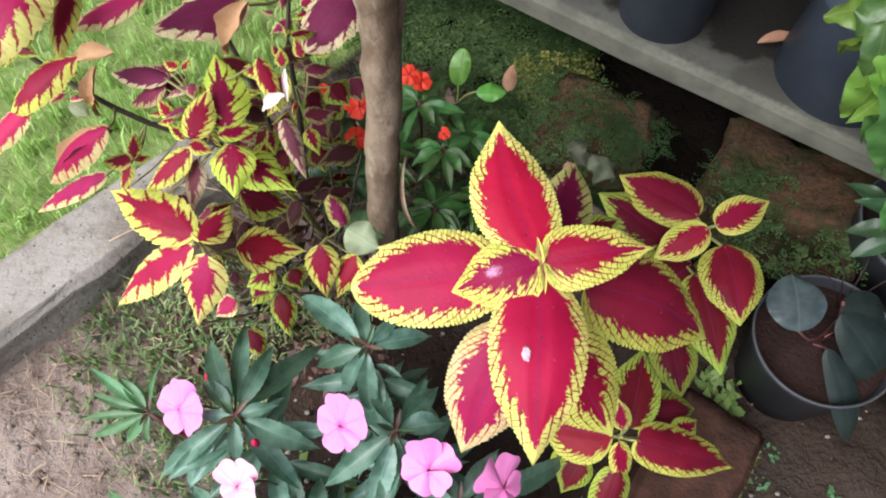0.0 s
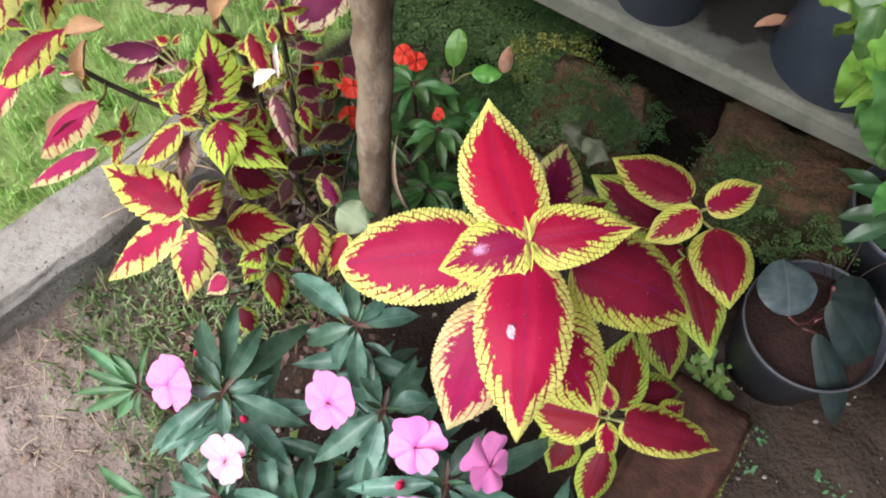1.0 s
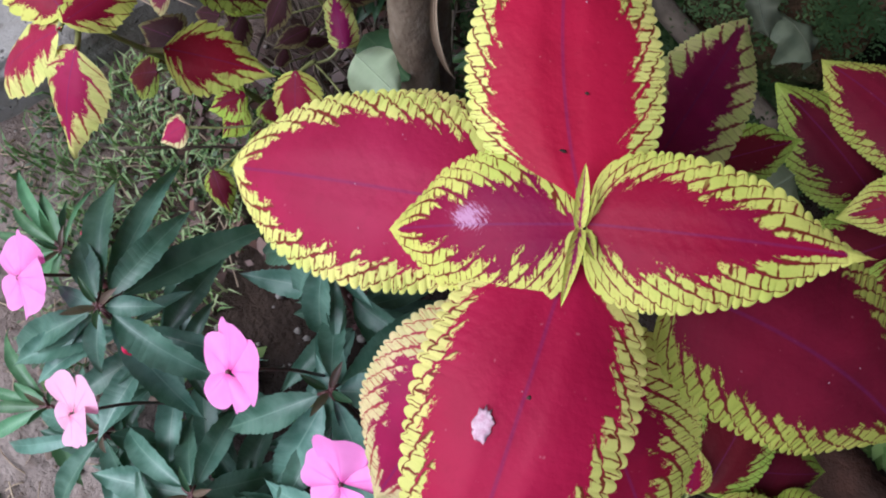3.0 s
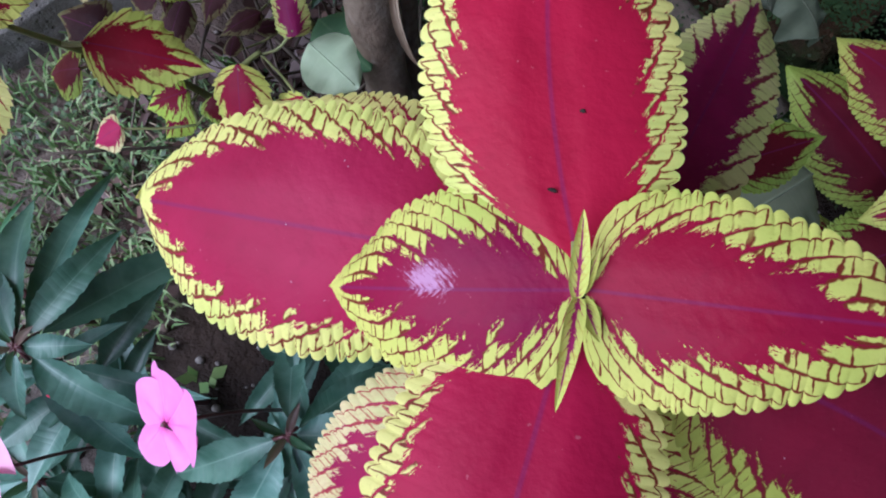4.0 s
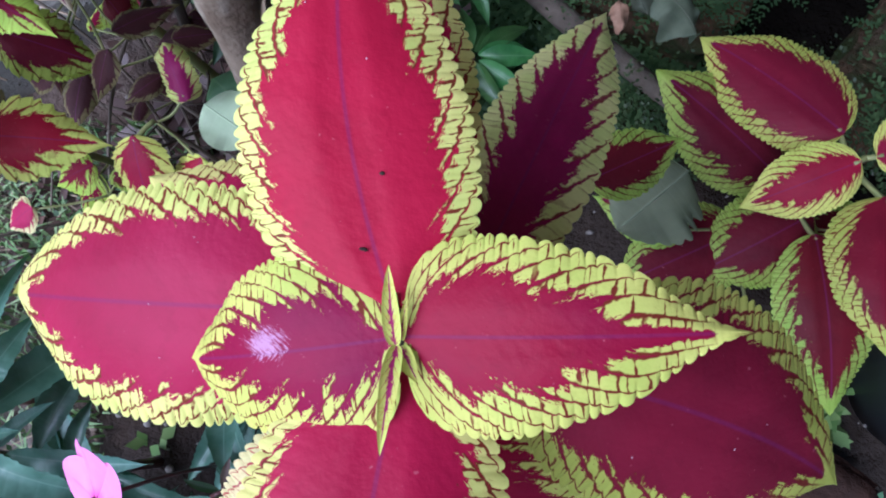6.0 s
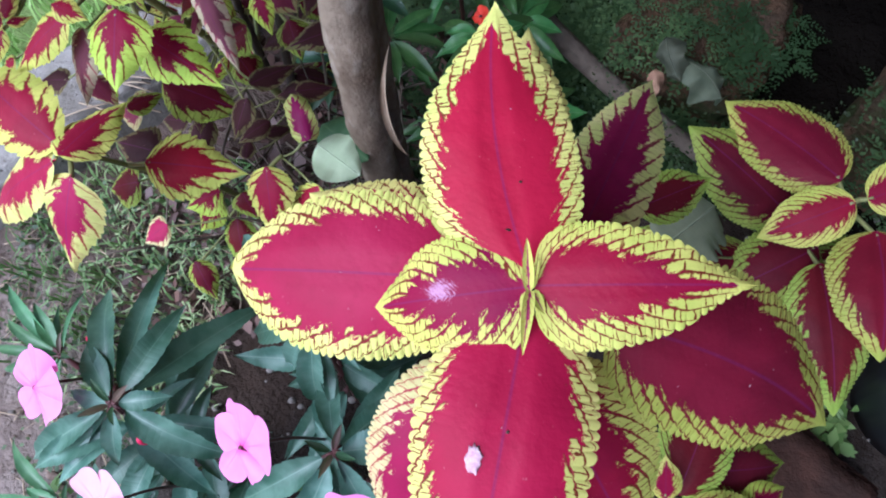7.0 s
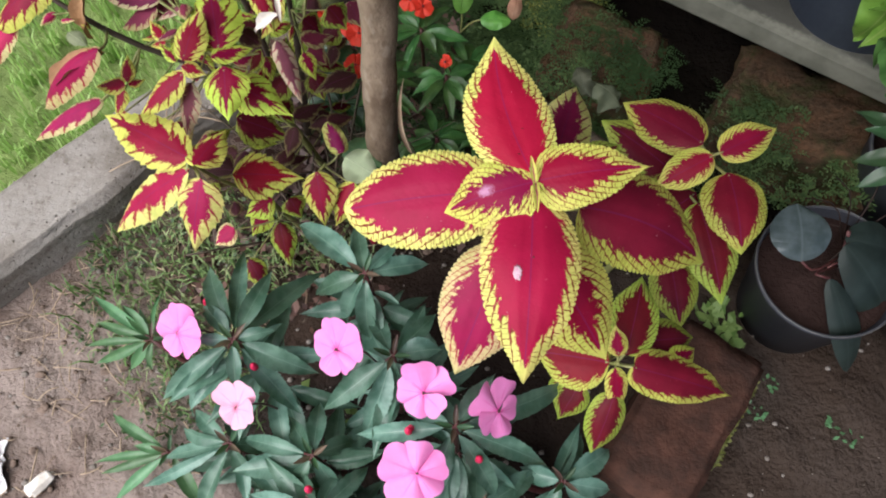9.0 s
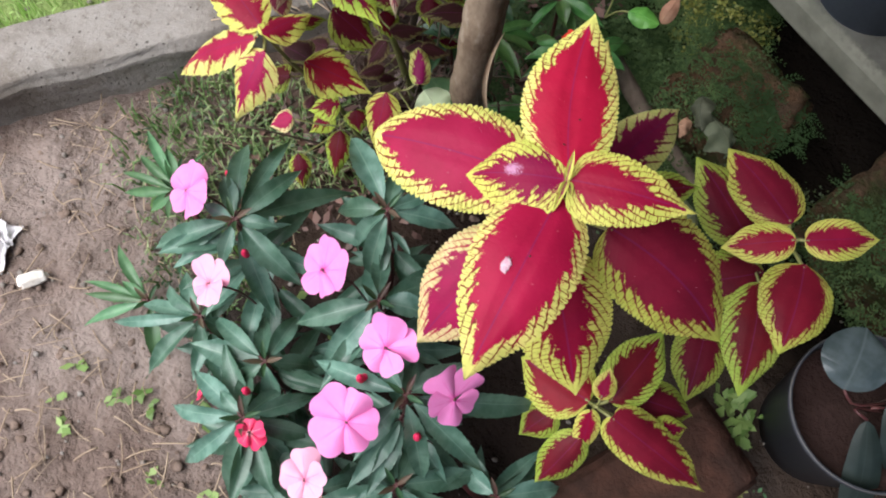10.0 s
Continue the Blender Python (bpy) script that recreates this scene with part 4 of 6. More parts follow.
# the coleus beside the pot
coleus_leaf(side_coleus, (0.263, 0.397, 0.218), (0.194, 0.465, 0.193), 0.058, DEEP, 0.08, 0.14, 0)
coleus_leaf(side_coleus, (0.269, 0.380, 0.222), (0.216, 0.359, 0.195), 0.037, BROAD, 0.1, 0.12, 0)
coleus_leaf(side_coleus, (0.276, 0.382, 0.223), (0.338, 0.414, 0.220), 0.038, BROAD, 0.1, 0.12, 0)
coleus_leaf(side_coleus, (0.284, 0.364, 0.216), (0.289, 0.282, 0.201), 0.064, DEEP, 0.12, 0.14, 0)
coleus_leaf(side_coleus, (0.269, 0.358, 0.165), (0.290, 0.258, 0.128), 0.058, SHADED_GREENRIM, 0.1, 0.12, 0)
coleus_leaf(side_coleus, (0.246, 0.386, 0.175), (0.168, 0.438, 0.199), 0.06, SHADED_GREENRIM, 0.08, 0.12, 0)
coleus_leaf(side_coleus, (0.245, 0.315, 0.120), (0.253, 0.241, 0.100), 0.052, SHADED_GREENRIM, 0.1, 0.12, 0)
coleus_leaf(side_coleus, (0.270, 0.372, 0.160), (0.207, 0.334, 0.140), 0.058, SHADED_GREENRIM, 0.1, 0.12, 0)
coleus_leaf(side_coleus, (0.305, 0.366, 0.150), (0.271, 0.370, 0.120), 0.045, SHADED_GREENRIM, 0.1, 0.12, 0)
coleus_leaf(side_coleus, (0.232, 0.362, 0.150), (0.158, 0.322, 0.135), 0.060, SHADED_GREENRIM, 0.08, 0.12, 0)
coleus_leaf(side_coleus, (0.196, 0.352, 0.165), (0.140, 0.372, 0.160), 0.034, SHADED_GREENRIM, 0.08, 0.12, 0)
# the low coleus over the brick
coleus_leaf(low_coleus, (0.157, 0.179, 0.185), (0.090, 0.196, 0.165), 0.06, DEEP, 0.1, 0.12, 0)
coleus_leaf(low_coleus, (0.164, 0.182, 0.195), (0.160, 0.207, 0.210), 0.02, YOUNG, 0.05, 0.1, 0)
coleus_leaf(low_coleus, (0.160, 0.172, 0.192), (0.170, 0.143, 0.142), 0.022, YOUNG, 0.06, 0.1, 0)
coleus_leaf(low_coleus, (0.163, 0.153, 0.165), (0.147, 0.109, 0.110), 0.036, SHADED_GREENRIM, 0.1, 0.26, 0)
coleus_leaf(low_coleus, (0.178, 0.174, 0.188), (0.285, 0.163, 0.127), 0.046, DEEP, 0.1, 0.2, 0, wave=0.06, shape=(0.36, 0.92, 0.5))
coleus_leaf(low_coleus, (0.220, 0.183, 0.165), (0.249, 0.204, 0.150), 0.026, LIMEY, 0.12, 0.2, 0)
coleus_leaf(low_coleus, (0.126, 0.178, 0.120), (0.110, 0.165, 0.100), 0.024, LIMEY, 0.1, 0.2, 0)
coleus_leaf(low_coleus, (0.192, 0.204, 0.170), (0.255, 0.221, 0.131), 0.042, SHADED_GREENRIM, 0.1, 0.14, 0)
coleus_leaf(low_coleus, (0.173, 0.186, 0.185), (0.195, 0.263, 0.190), 0.048, SHADED_GREENRIM, 0.08, 0.12, 0)
coleus_leaf(low_coleus, (0.138, 0.173, 0.130), (0.118, 0.144, 0.100), 0.035, SHADED_GREENRIM, 0.08, 0.12, 0)
# the coleus by the kerb
coleus_leaf(kerb_coleus, (-0.219, 0.326, 0.302), (-0.319, 0.391, 0.274), 0.05, BROAD, 0.08, 0.12, 0, shape=(0.68, 1.30))
coleus_leaf(kerb_coleus, (-0.212, 0.317, 0.306), (-0.198, 0.369, 0.281), 0.036, BROAD, 0.06, 0.14, 0, shape=(0.66, 1.25))
coleus_leaf(kerb_coleus, (-0.219, 0.317, 0.298), (-0.328, 0.311, 0.185), 0.042, ROSY, 0.08, 0.16, 0, shape=(0.66, 1.2))
coleus_leaf(kerb_coleus, (-0.208, 0.310, 0.295), (-0.225, 0.267, 0.235), 0.046, ROSY, 0.1, 0.14, 0)
coleus_leaf(kerb_coleus, (-0.202, 0.350, 0.235), (-0.138, 0.360, 0.210), 0.05, BROAD, 0.1, 0.14, 0)
coleus_leaf(kerb_coleus, (-0.125, 0.365, 0.215), (-0.120, 0.325, 0.170), 0.038, BROAD, 0.08, 0.14, 0)
coleus_leaf(kerb_coleus, (-0.089, 0.361, 0.200), (-0.112, 0.330, 0.160), 0.032, BROAD, 0.08, 0.14, 0)
coleus_leaf(kerb_coleus, (-0.103, 0.393, 0.205), (-0.120, 0.425, 0.215), 0.023, VIOLET, 0.06, 0.30, 0, wave=0.08, shape=(0.36, 0.45))
coleus_leaf(kerb_coleus, (-0.212, 0.372, 0.205), (-0.258, 0.384, 0.190), 0.040, SHADED_DULL, 0.08, 0.14, 0)
coleus_leaf(kerb_coleus, (-0.184, 0.369, 0.150), (-0.218, 0.358, 0.130), 0.034, LIMEY, 0.1, 0.14, 0)
coleus_leaf(kerb_coleus, (-0.166, 0.370, 0.150), (-0.155, 0.356, 0.130), 0.03, SHADED_GREENRIM, 0.1, 0.14, 0)
coleus_leaf(kerb_coleus, (-0.197, 0.374, 0.120), (-0.220, 0.353, 0.090), 0.032, LIMEY, 0.1, 0.14, 0)
coleus_leaf(kerb_coleus, (-0.187, 0.366, 0.100), (-0.178, 0.327, 0.060), 0.032, SHADED_GREENRIM, 0.1, 0.14, 0)
coleus_leaf(kerb_coleus, (-0.225, 0.339, 0.140), (-0.250, 0.327, 0.120), 0.028, PALE, 0.1, 0.14, 0)
coleus_leaf(kerb_coleus, (-0.223, 0.329, 0.080), (-0.206, 0.303, 0.050), 0.028, SHADED_GREENRIM, 0.1, 0.14, 0)
coleus_leaf(kerb_coleus, (-0.223, 0.349, 0.200), (-0.261, 0.351, 0.170), 0.036, SHADED_GREENRIM, 0.1, 0.14, 0)
# the tall coleus leaning over the lawn
coleus_leaf(leaning_coleus, (-0.196, 0.419, 0.333), (-0.213, 0.495, 0.350), 0.051, LIMEY, 0.04, 0.12, shape=(0.62, 1.12))
coleus_leaf(leaning_coleus, (-0.225, 0.404, 0.338), (-0.212, 0.450, 0.352), 0.033, BROAD, 0.04, 0.14, shape=(0.6, 1.05))
coleus_leaf(leaning_coleus, (-0.201, 0.409, 0.336), (-0.169, 0.428, 0.325), 0.019, LIMEY, 0.06, 0.14, shape=(0.6, 1.1))
coleus_leaf(leaning_coleus, (-0.231, 0.404, 0.336), (-0.251, 0.426, 0.335), 0.011, LIMEY, 0.06, 0.14)
coleus_leaf(leaning_coleus, (-0.225, 0.398, 0.338), (-0.204, 0.394, 0.330), 0.016, BROAD, 0.06, 0.14)
coleus_leaf(leaning_coleus, (-0.191, 0.404, 0.330), (-0.186, 0.357, 0.310), 0.045, LIMEY, 0.06, 0.14, shape=(0.66, 1.5))
coleus_leaf(leaning_coleus, (-0.191, 0.409, 0.300), (-0.139, 0.389, 0.275), 0.042, LIMEY, 0.06, 0.14, shape=(0.6, 1.5))
coleus_leaf(leaning_coleus, (-0.232, 0.408, 0.315), (-0.284, 0.387, 0.275), 0.029, BROAD, 0.06, 0.14, shape=(0.55, 1.0))
coleus_leaf(leaning_coleus, (-0.231, 0.409, 0.300), (-0.245, 0.379, 0.250), 0.024, WITHERED, 0.06, 0.14)
coleus_leaf(leaning_coleus, (-0.300, 0.418, 0.285), (-0.337, 0.427, 0.270), 0.020, BROAD, 0.06, 0.14)
coleus_leaf(leaning_coleus, (-0.297, 0.420, 0.287), (-0.302, 0.451, 0.290), 0.016, BROAD, 0.06, 0.14)
coleus_leaf(leaning_coleus, (-0.296, 0.417, 0.286), (-0.284, 0.428, 0.280), 0.010, BROAD, 0.06, 0.14)
coleus_leaf(leaning_coleus, (-0.302, 0.416, 0.282), (-0.314, 0.396, 0.260), 0.016, BROAD, 0.06, 0.14)
coleus_leaf(leaning_coleus, (-0.344, 0.433, 0.240), (-0.462, 0.441, 0.150), 0.029, PALE, 0.06, 0.2, shape=(0.7, 1.3))
coleus_leaf(leaning_coleus, (-0.252, 0.479, 0.340), (-0.315, 0.501, 0.310), 0.025, FADED, 0.06, 0.2)
coleus_leaf(leaning_coleus, (-0.245, 0.482, 0.330), (-0.292, 0.485, 0.300), 0.022, FADED, 0.06, 0.2)
coleus_leaf(leaning_coleus, (-0.229, 0.466, 0.340), (-0.273, 0.470, 0.310), 0.009, WITHERED, 0.06, 0.3)
coleus_leaf(leaning_coleus, (-0.240, 0.467, 0.360), (-0.260, 0.484, 0.350), 0.013, YOUNG, 0.06, 0.14)
coleus_leaf(leaning_coleus, (-0.238, 0.469, 0.355), (-0.230, 0.479, 0.360), 0.009, YOUNG, 0.06, 0.14)
coleus_leaf(leaning_coleus, (-0.157, 0.471, 0.350), (-0.198, 0.493, 0.330), 0.020, BROAD, 0.06, 0.14)
coleus_leaf(leaning_coleus, (-0.146, 0.468, 0.360), (-0.147, 0.484, 0.370), 0.013, BROAD, 0.06, 0.14)
coleus_leaf(leaning_coleus, (-0.144, 0.468, 0.350), (-0.168, 0.451, 0.310), 0.025, BROAD, 0.06, 0.14, shape=(0.6, 1.1))
coleus_leaf(leaning_coleus, (-0.129, 0.481, 0.340), (-0.105, 0.504, 0.320), 0.020, FADED, 0.06, 0.14)
coleus_leaf(leaning_coleus, (-0.176, 0.473, 0.300), (-0.209, 0.494, 0.280), 0.021, SHADED_GREENRIM, 0.06, 0.14)
coleus_leaf(leaning_coleus, (-0.173, 0.455, 0.290), (-0.192, 0.448, 0.260), 0.016, SHADED_GREENRIM, 0.06, 0.14)
coleus_leaf(leaning_coleus, (-0.141, 0.485, 0.270), (-0.113, 0.507, 0.250), 0.024, FADED, 0.06, 0.14)
coleus_leaf(leaning_coleus, (-0.135, 0.461, 0.280), (-0.124, 0.442, 0.260), 0.018, LIMEY, 0.06, 0.14)
coleus_leaf(leaning_coleus, (-0.130, 0.466, 0.400), (-0.113, 0.491, 0.380), 0.015, LIMEY, 0.06, 0.14)
coleus_leaf(leaning_coleus, (-0.129, 0.479, 0.360), (-0.136, 0.497, 0.370), 0.013, BROAD, 0.06, 0.14)
coleus_leaf(leaning_coleus, (-0.255, 0.442, 0.320), (-0.272, 0.466, 0.320), 0.014, BROAD, 0.06, 0.14)
coleus_leaf(leaning_coleus, (-0.252, 0.439, 0.320), (-0.271, 0.443, 0.310), 0.010, BROAD, 0.06, 0.14)
coleus_leaf(leaning_coleus, (-0.227, 0.529, 0.169), (-0.264, 0.532, 0.149), 0.020, SHADED_GREENRIM, 0.06, 0.14)
coleus_leaf(leaning_coleus, (-0.170, 0.566, 0.115), (-0.165, 0.620, 0.095), 0.023, SHADED_DULL, 0.06, 0.14)
coleus_leaf(leaning_coleus, (-0.145, 0.531, 0.181), (-0.113, 0.536, 0.161), 0.021, SHADED_GREENRIM, 0.06, 0.14)
coleus_leaf(leaning_coleus, (-0.196, 0.547, 0.167), (-0.243, 0.580, 0.147), 0.025, SHADED_DULL, 0.06, 0.14)
coleus_leaf(leaning_coleus, (-0.159, 0.656, 0.204), (-0.183, 0.733, 0.184), 0.031, SHADED_DULL, 0.06, 0.14)
coleus_leaf(leaning_coleus, (-0.138, 0.571, 0.152), (-0.119, 0.609, 0.132), 0.018, SHADED_DULL, 0.06, 0.14)
coleus_leaf(leaning_coleus, (-0.190, 0.555, 0.225), (-0.179, 0.595, 0.205), 0.017, SHADED_DULL, 0.06, 0.14)
coleus_leaf(leaning_coleus, (-0.138, 0.521, 0.104), (-0.114, 0.541, 0.084), 0.016, SHADED_GREENRIM, 0.06, 0.14)
coleus_leaf(leaning_coleus, (-0.199, 0.480, 0.176), (-0.222, 0.543, 0.156), 0.022, SHADED_GREENRIM, 0.06, 0.14)
coleus_leaf(leaning_coleus, (-0.134, 0.590, 0.199), (-0.115, 0.582, 0.179), 0.018, SHADED_DULL, 0.06, 0.14)
coleus_leaf(leaning_coleus, (-0.169, 0.650, 0.116), (-0.186, 0.720, 0.096), 0.028, SHADED_DULL, 0.06, 0.14)
coleus_leaf(leaning_coleus, (-0.155, 0.509, 0.171), (-0.181, 0.501, 0.151), 0.018, SHADED_DULL, 0.06, 0.14)
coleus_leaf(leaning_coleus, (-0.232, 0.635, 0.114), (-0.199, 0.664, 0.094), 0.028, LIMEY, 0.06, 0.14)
coleus_leaf(leaning_coleus, (-0.189, 0.585, 0.149), (-0.217, 0.573, 0.129), 0.021, SHADED_DULL, 0.06, 0.14)
coleus_leaf(leaning_coleus, (-0.155, 0.432, 0.211), (-0.128, 0.466, 0.191), 0.022, SHADED_DULL, 0.06, 0.14)
coleus_leaf(leaning_coleus, (-0.151, 0.417, 0.217), (-0.161, 0.391, 0.197), 0.021, SHADED_DULL, 0.06, 0.14)
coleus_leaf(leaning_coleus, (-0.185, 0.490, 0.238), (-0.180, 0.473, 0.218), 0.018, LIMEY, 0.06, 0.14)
coleus_leaf(leaning_coleus, (-0.188, 0.529, 0.153), (-0.215, 0.583, 0.133), 0.024, SHADED_DULL, 0.06, 0.14)
coleus_leaf(leaning_coleus, (-0.114, 0.476, 0.194), (-0.103, 0.535, 0.174), 0.024, SHADED_GREENRIM, 0.06, 0.14)
coleus_leaf(leaning_coleus, (-0.199, 0.422, 0.195), (-0.200, 0.404, 0.175), 0.016, SHADED_DULL, 0.06, 0.14)
coleus_leaf(leaning_coleus, (-0.153, 0.594, 0.222), (-0.193, 0.641, 0.202), 0.024, SHADED_DULL, 0.06, 0.14)
coleus_leaf(leaning_coleus, (-0.140, 0.670, 0.191), (-0.123, 0.731, 0.171), 0.023, SHADED_DULL, 0.06, 0.14)
coleus_leaf(leaning_coleus, (-0.170, 0.744, 0.121), (-0.164, 0.830, 0.101), 0.028, SHADED_DULL, 0.06, 0.14)
coleus_leaf(leaning_coleus, (-0.123, 0.445, 0.191), (-0.149, 0.446, 0.171), 0.018, SHADED_DULL, 0.06, 0.14)
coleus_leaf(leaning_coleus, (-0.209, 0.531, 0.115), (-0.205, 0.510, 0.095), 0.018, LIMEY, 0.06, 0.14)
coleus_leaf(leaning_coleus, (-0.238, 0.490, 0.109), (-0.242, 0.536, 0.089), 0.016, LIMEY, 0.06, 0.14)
coleus_leaf(leaning_coleus, (-0.298, 0.422, 0.210), (-0.337, 0.430, 0.190), 0.023, SHADED_DULL, 0.06, 0.14)
coleus_leaf(leaning_coleus, (-0.147, 0.700, 0.149), (-0.174, 0.698, 0.129), 0.021, SHADED_GREENRIM, 0.06, 0.14)
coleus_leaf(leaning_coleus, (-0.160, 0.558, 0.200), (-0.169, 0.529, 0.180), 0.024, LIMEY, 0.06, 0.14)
coleus_leaf(leaning_coleus, (-0.121, 0.434, 0.204), (-0.096, 0.452, 0.184), 0.019, SHADED_DULL, 0.06, 0.14)
coleus_leaf(leaning_coleus, (-0.113, 0.502, 0.241), (-0.120, 0.487, 0.221), 0.016, SHADED_DULL, 0.06, 0.14)
coleus_leaf(leaning_coleus, (-0.237, 0.397, 0.220), (-0.219, 0.419, 0.210), 0.020, SHADED_GREENRIM, 0.06, 0.14)
coleus_leaf(leaning_coleus, (-0.205, 0.412, 0.240), (-0.158, 0.414, 0.200), 0.045, SHADED_GREENRIM, 0.06, 0.14)
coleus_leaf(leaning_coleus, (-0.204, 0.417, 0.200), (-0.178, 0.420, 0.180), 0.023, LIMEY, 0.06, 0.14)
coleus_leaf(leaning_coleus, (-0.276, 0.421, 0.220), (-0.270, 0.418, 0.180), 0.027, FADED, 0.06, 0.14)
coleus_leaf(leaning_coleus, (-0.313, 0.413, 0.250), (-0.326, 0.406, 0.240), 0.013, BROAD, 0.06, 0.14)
rng = random.Random(23)
for foot, tip, width, mat, arch, cup, shape in (
    ((-0.300, 0.440, 0.50), (-0.320, 0.366, 0.47), 0.056, ROSY, 0.10, 0.16, (0.60, 0.80)),
    ((-0.284, 0.447, 0.47), (-0.288, 0.392, 0.45), 0.025, BROAD, 0.10, 0.20, (0.60, 0.90)),
    ((-0.268, 0.385, 0.46), (-0.324, 0.358, 0.43), 0.032, BROAD, 0.12, 0.22, (0.70, 0.62)),
    ((-0.312, 0.366, 0.43), (-0.358, 0.330, 0.40), 0.024, PALE, 0.06, 0.20, (0.62, 1.00)),
    ((-0.237, 0.461, 0.45), (-0.294, 0.430, 0.44), 0.026, PALE, 0.06, 0.18, (0.62, 0.90)),
    ((-0.172, 0.505, 0.40), (-0.246, 0.463, 0.41), 0.050, PLUM, 0.06, 0.16, (0.62, 0.80)),
    ((-0.078, 0.532, 0.40), (-0.124, 0.476, 0.37), 0.058, PLUM, 0.08, 0.14, (0.62, 0.75)),
    ((-0.256, 0.472, 0.34), (-0.323, 0.497, 0.32), 0.026, PLUM, 0.06, 0.20, (0.62, 0.90)),
    ((-0.262, 0.472, 0.33), (-0.307, 0.473, 0.30), 0.024, FADED, 0.06, 0.20, (0.62, 0.90)),
    ((-0.301, 0.414, 0.34), (-0.386, 0.408, 0.26), 0.036, BLEACHED, 0.10, 0.30, (0.60, 0.85)),
    ((-0.213, 0.495, 0.34), (-0.172, 0.486, 0.33), 0.022, SHADED_GREENRIM, 0.06, 0.16, (0.62, 0.90)),
    ((-0.166, 0.470, 0.37), (-0.150, 0.440, 0.33), 0.020, BROAD, 0.06, 0.20, (0.62, 1.00)),
    ((-0.150, 0.482, 0.36), (-0.120, 0.498, 0.35), 0.022, SHADED_DULL, 0.06, 0.16, (0.62, 0.90)),
    ((-0.144, 0.424, 0.34), (-0.130, 0.399, 0.28), 0.020, WITHERED, 0.06, 0.30, (0.60, 1.20)),
    ((-0.190, 0.462, 0.31), (-0.170, 0.452, 0.30), 0.022, SHADED_DULL, 0.06, 0.16, (0.62, 0.90)),
):
    coleus_leaf(leaning_coleus, foot, tip, width, mat, arch, cup, shape=shape)
for i in range(58):
    c = rng.choice([q for q in STEMS[leaning_coleus] if q.z > 0.20 and q.x > -0.40])
    w, l = rng.random() * 6.28, rng.uniform(0.014, 0.034)
    c = c + Vector((rng.uniform(-0.02, 0.02), rng.uniform(-0.02, 0.02), rng.uniform(-0.02, 0.01)))
    tip = c + Vector((l * math.cos(w), l * math.sin(w), l * rng.uniform(-0.6, 0.3)))
    coleus_leaf(leaning_coleus, c, tip, l * rng.uniform(0.4, 0.6), rng.choice((BROAD, LIMEY, FADED, BROAD, SHADED_GREENRIM, PALE)), 0.08, 0.25, rng.uniform(-30, 30))
# withered brown and whitish leaves that hang on the branches
for foot, tip, width, mat in (
    ((-0.160, 0.474, 0.43), (-0.189, 0.464, 0.38), 0.022, TAN),
    ((-0.301, 0.484, 0.36), (-0.350, 0.487, 0.34), 0.018, TAN),
    ((-0.314, 0.470, 0.36), (-0.332, 0.461, 0.30), 0.016, TAN),
    ((-0.300, 0.420, 0.33), (-0.372, 0.415, 0.27), 0.020, TAN),
    ((-0.137, 0.430, 0.365), (-0.160, 0.424, 0.350), 0.012, WHITE),
    ((-0.138, 0.449, 0.38), (-0.136, 0.426, 0.36), 0.005, WHITE),
):
    blade("leaf", foot, tip, width, mat, leaning_coleus, 0.12, -0.45, 0, 9, 0.05, nu=30, nv=8, wave=0.12, seed=len(bpy.data.objects), label="withered dry leaf")
rng = random.Random(11)
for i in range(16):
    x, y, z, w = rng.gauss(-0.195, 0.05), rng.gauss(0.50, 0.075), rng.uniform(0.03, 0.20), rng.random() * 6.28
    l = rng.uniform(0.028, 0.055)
    coleus_leaf(leaning_coleus, (x, y, z), (x + l * math.cos(w), y + l * math.sin(w), z - l * rng.uniform(-0.1, 0.6)), l * rng.uniform(0.5, 0.7), rng.choice((SHADED_DULL, SHADED_DULL, SHADED_DULL, SHADED_GREENRIM)), 0.1, 0.14)
coleus_leaf(leaning_coleus, (-0.115, 0.519, 0.280), (-0.098, 0.506, 0.260), 0.034, SHADED_GREENRIM, 0.08, 0.14, 0)
coleus_leaf(leaning_coleus, (-0.142, 0.512, 0.270), (-0.124, 0.506, 0.250), 0.034, SHADED_GREENRIM, 0.08, 0.14, 0)
coleus_leaf(leaning_coleus, (-0.112, 0.531, 0.240), (-0.135, 0.520, 0.220), 0.032, SHADED_GREENRIM, 0.08, 0.14, 0)
coleus_leaf(leaning_coleus, (-0.143, 0.500, 0.200), (-0.131, 0.476, 0.180), 0.03, SHADED_GREENRIM, 0.08, 0.14, 0)
coleus_leaf(leaning_coleus, (-0.165, 0.477, 0.220), (-0.191, 0.461, 0.200), 0.034, SHADED_GREENRIM, 0.08, 0.14, 0)
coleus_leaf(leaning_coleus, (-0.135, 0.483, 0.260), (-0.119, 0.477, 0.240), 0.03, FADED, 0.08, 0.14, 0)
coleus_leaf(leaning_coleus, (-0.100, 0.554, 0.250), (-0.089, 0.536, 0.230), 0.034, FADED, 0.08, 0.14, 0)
coleus_leaf(leaning_coleus, (-0.185, 0.475, 0.180), (-0.167, 0.459, 0.160), 0.03, SHADED_GREENRIM, 0.08, 0.14, 0)
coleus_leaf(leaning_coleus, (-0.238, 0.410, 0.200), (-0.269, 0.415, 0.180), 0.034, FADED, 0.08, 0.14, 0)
# impatiens: leaves of each shoot
shoot_a = shoot((-0.186, 0.189, 0.215))
impatiens_leaf(shoot_a, (-0.186, 0.189, 0.215), (-0.268, 0.148, 0.150), 0.026)
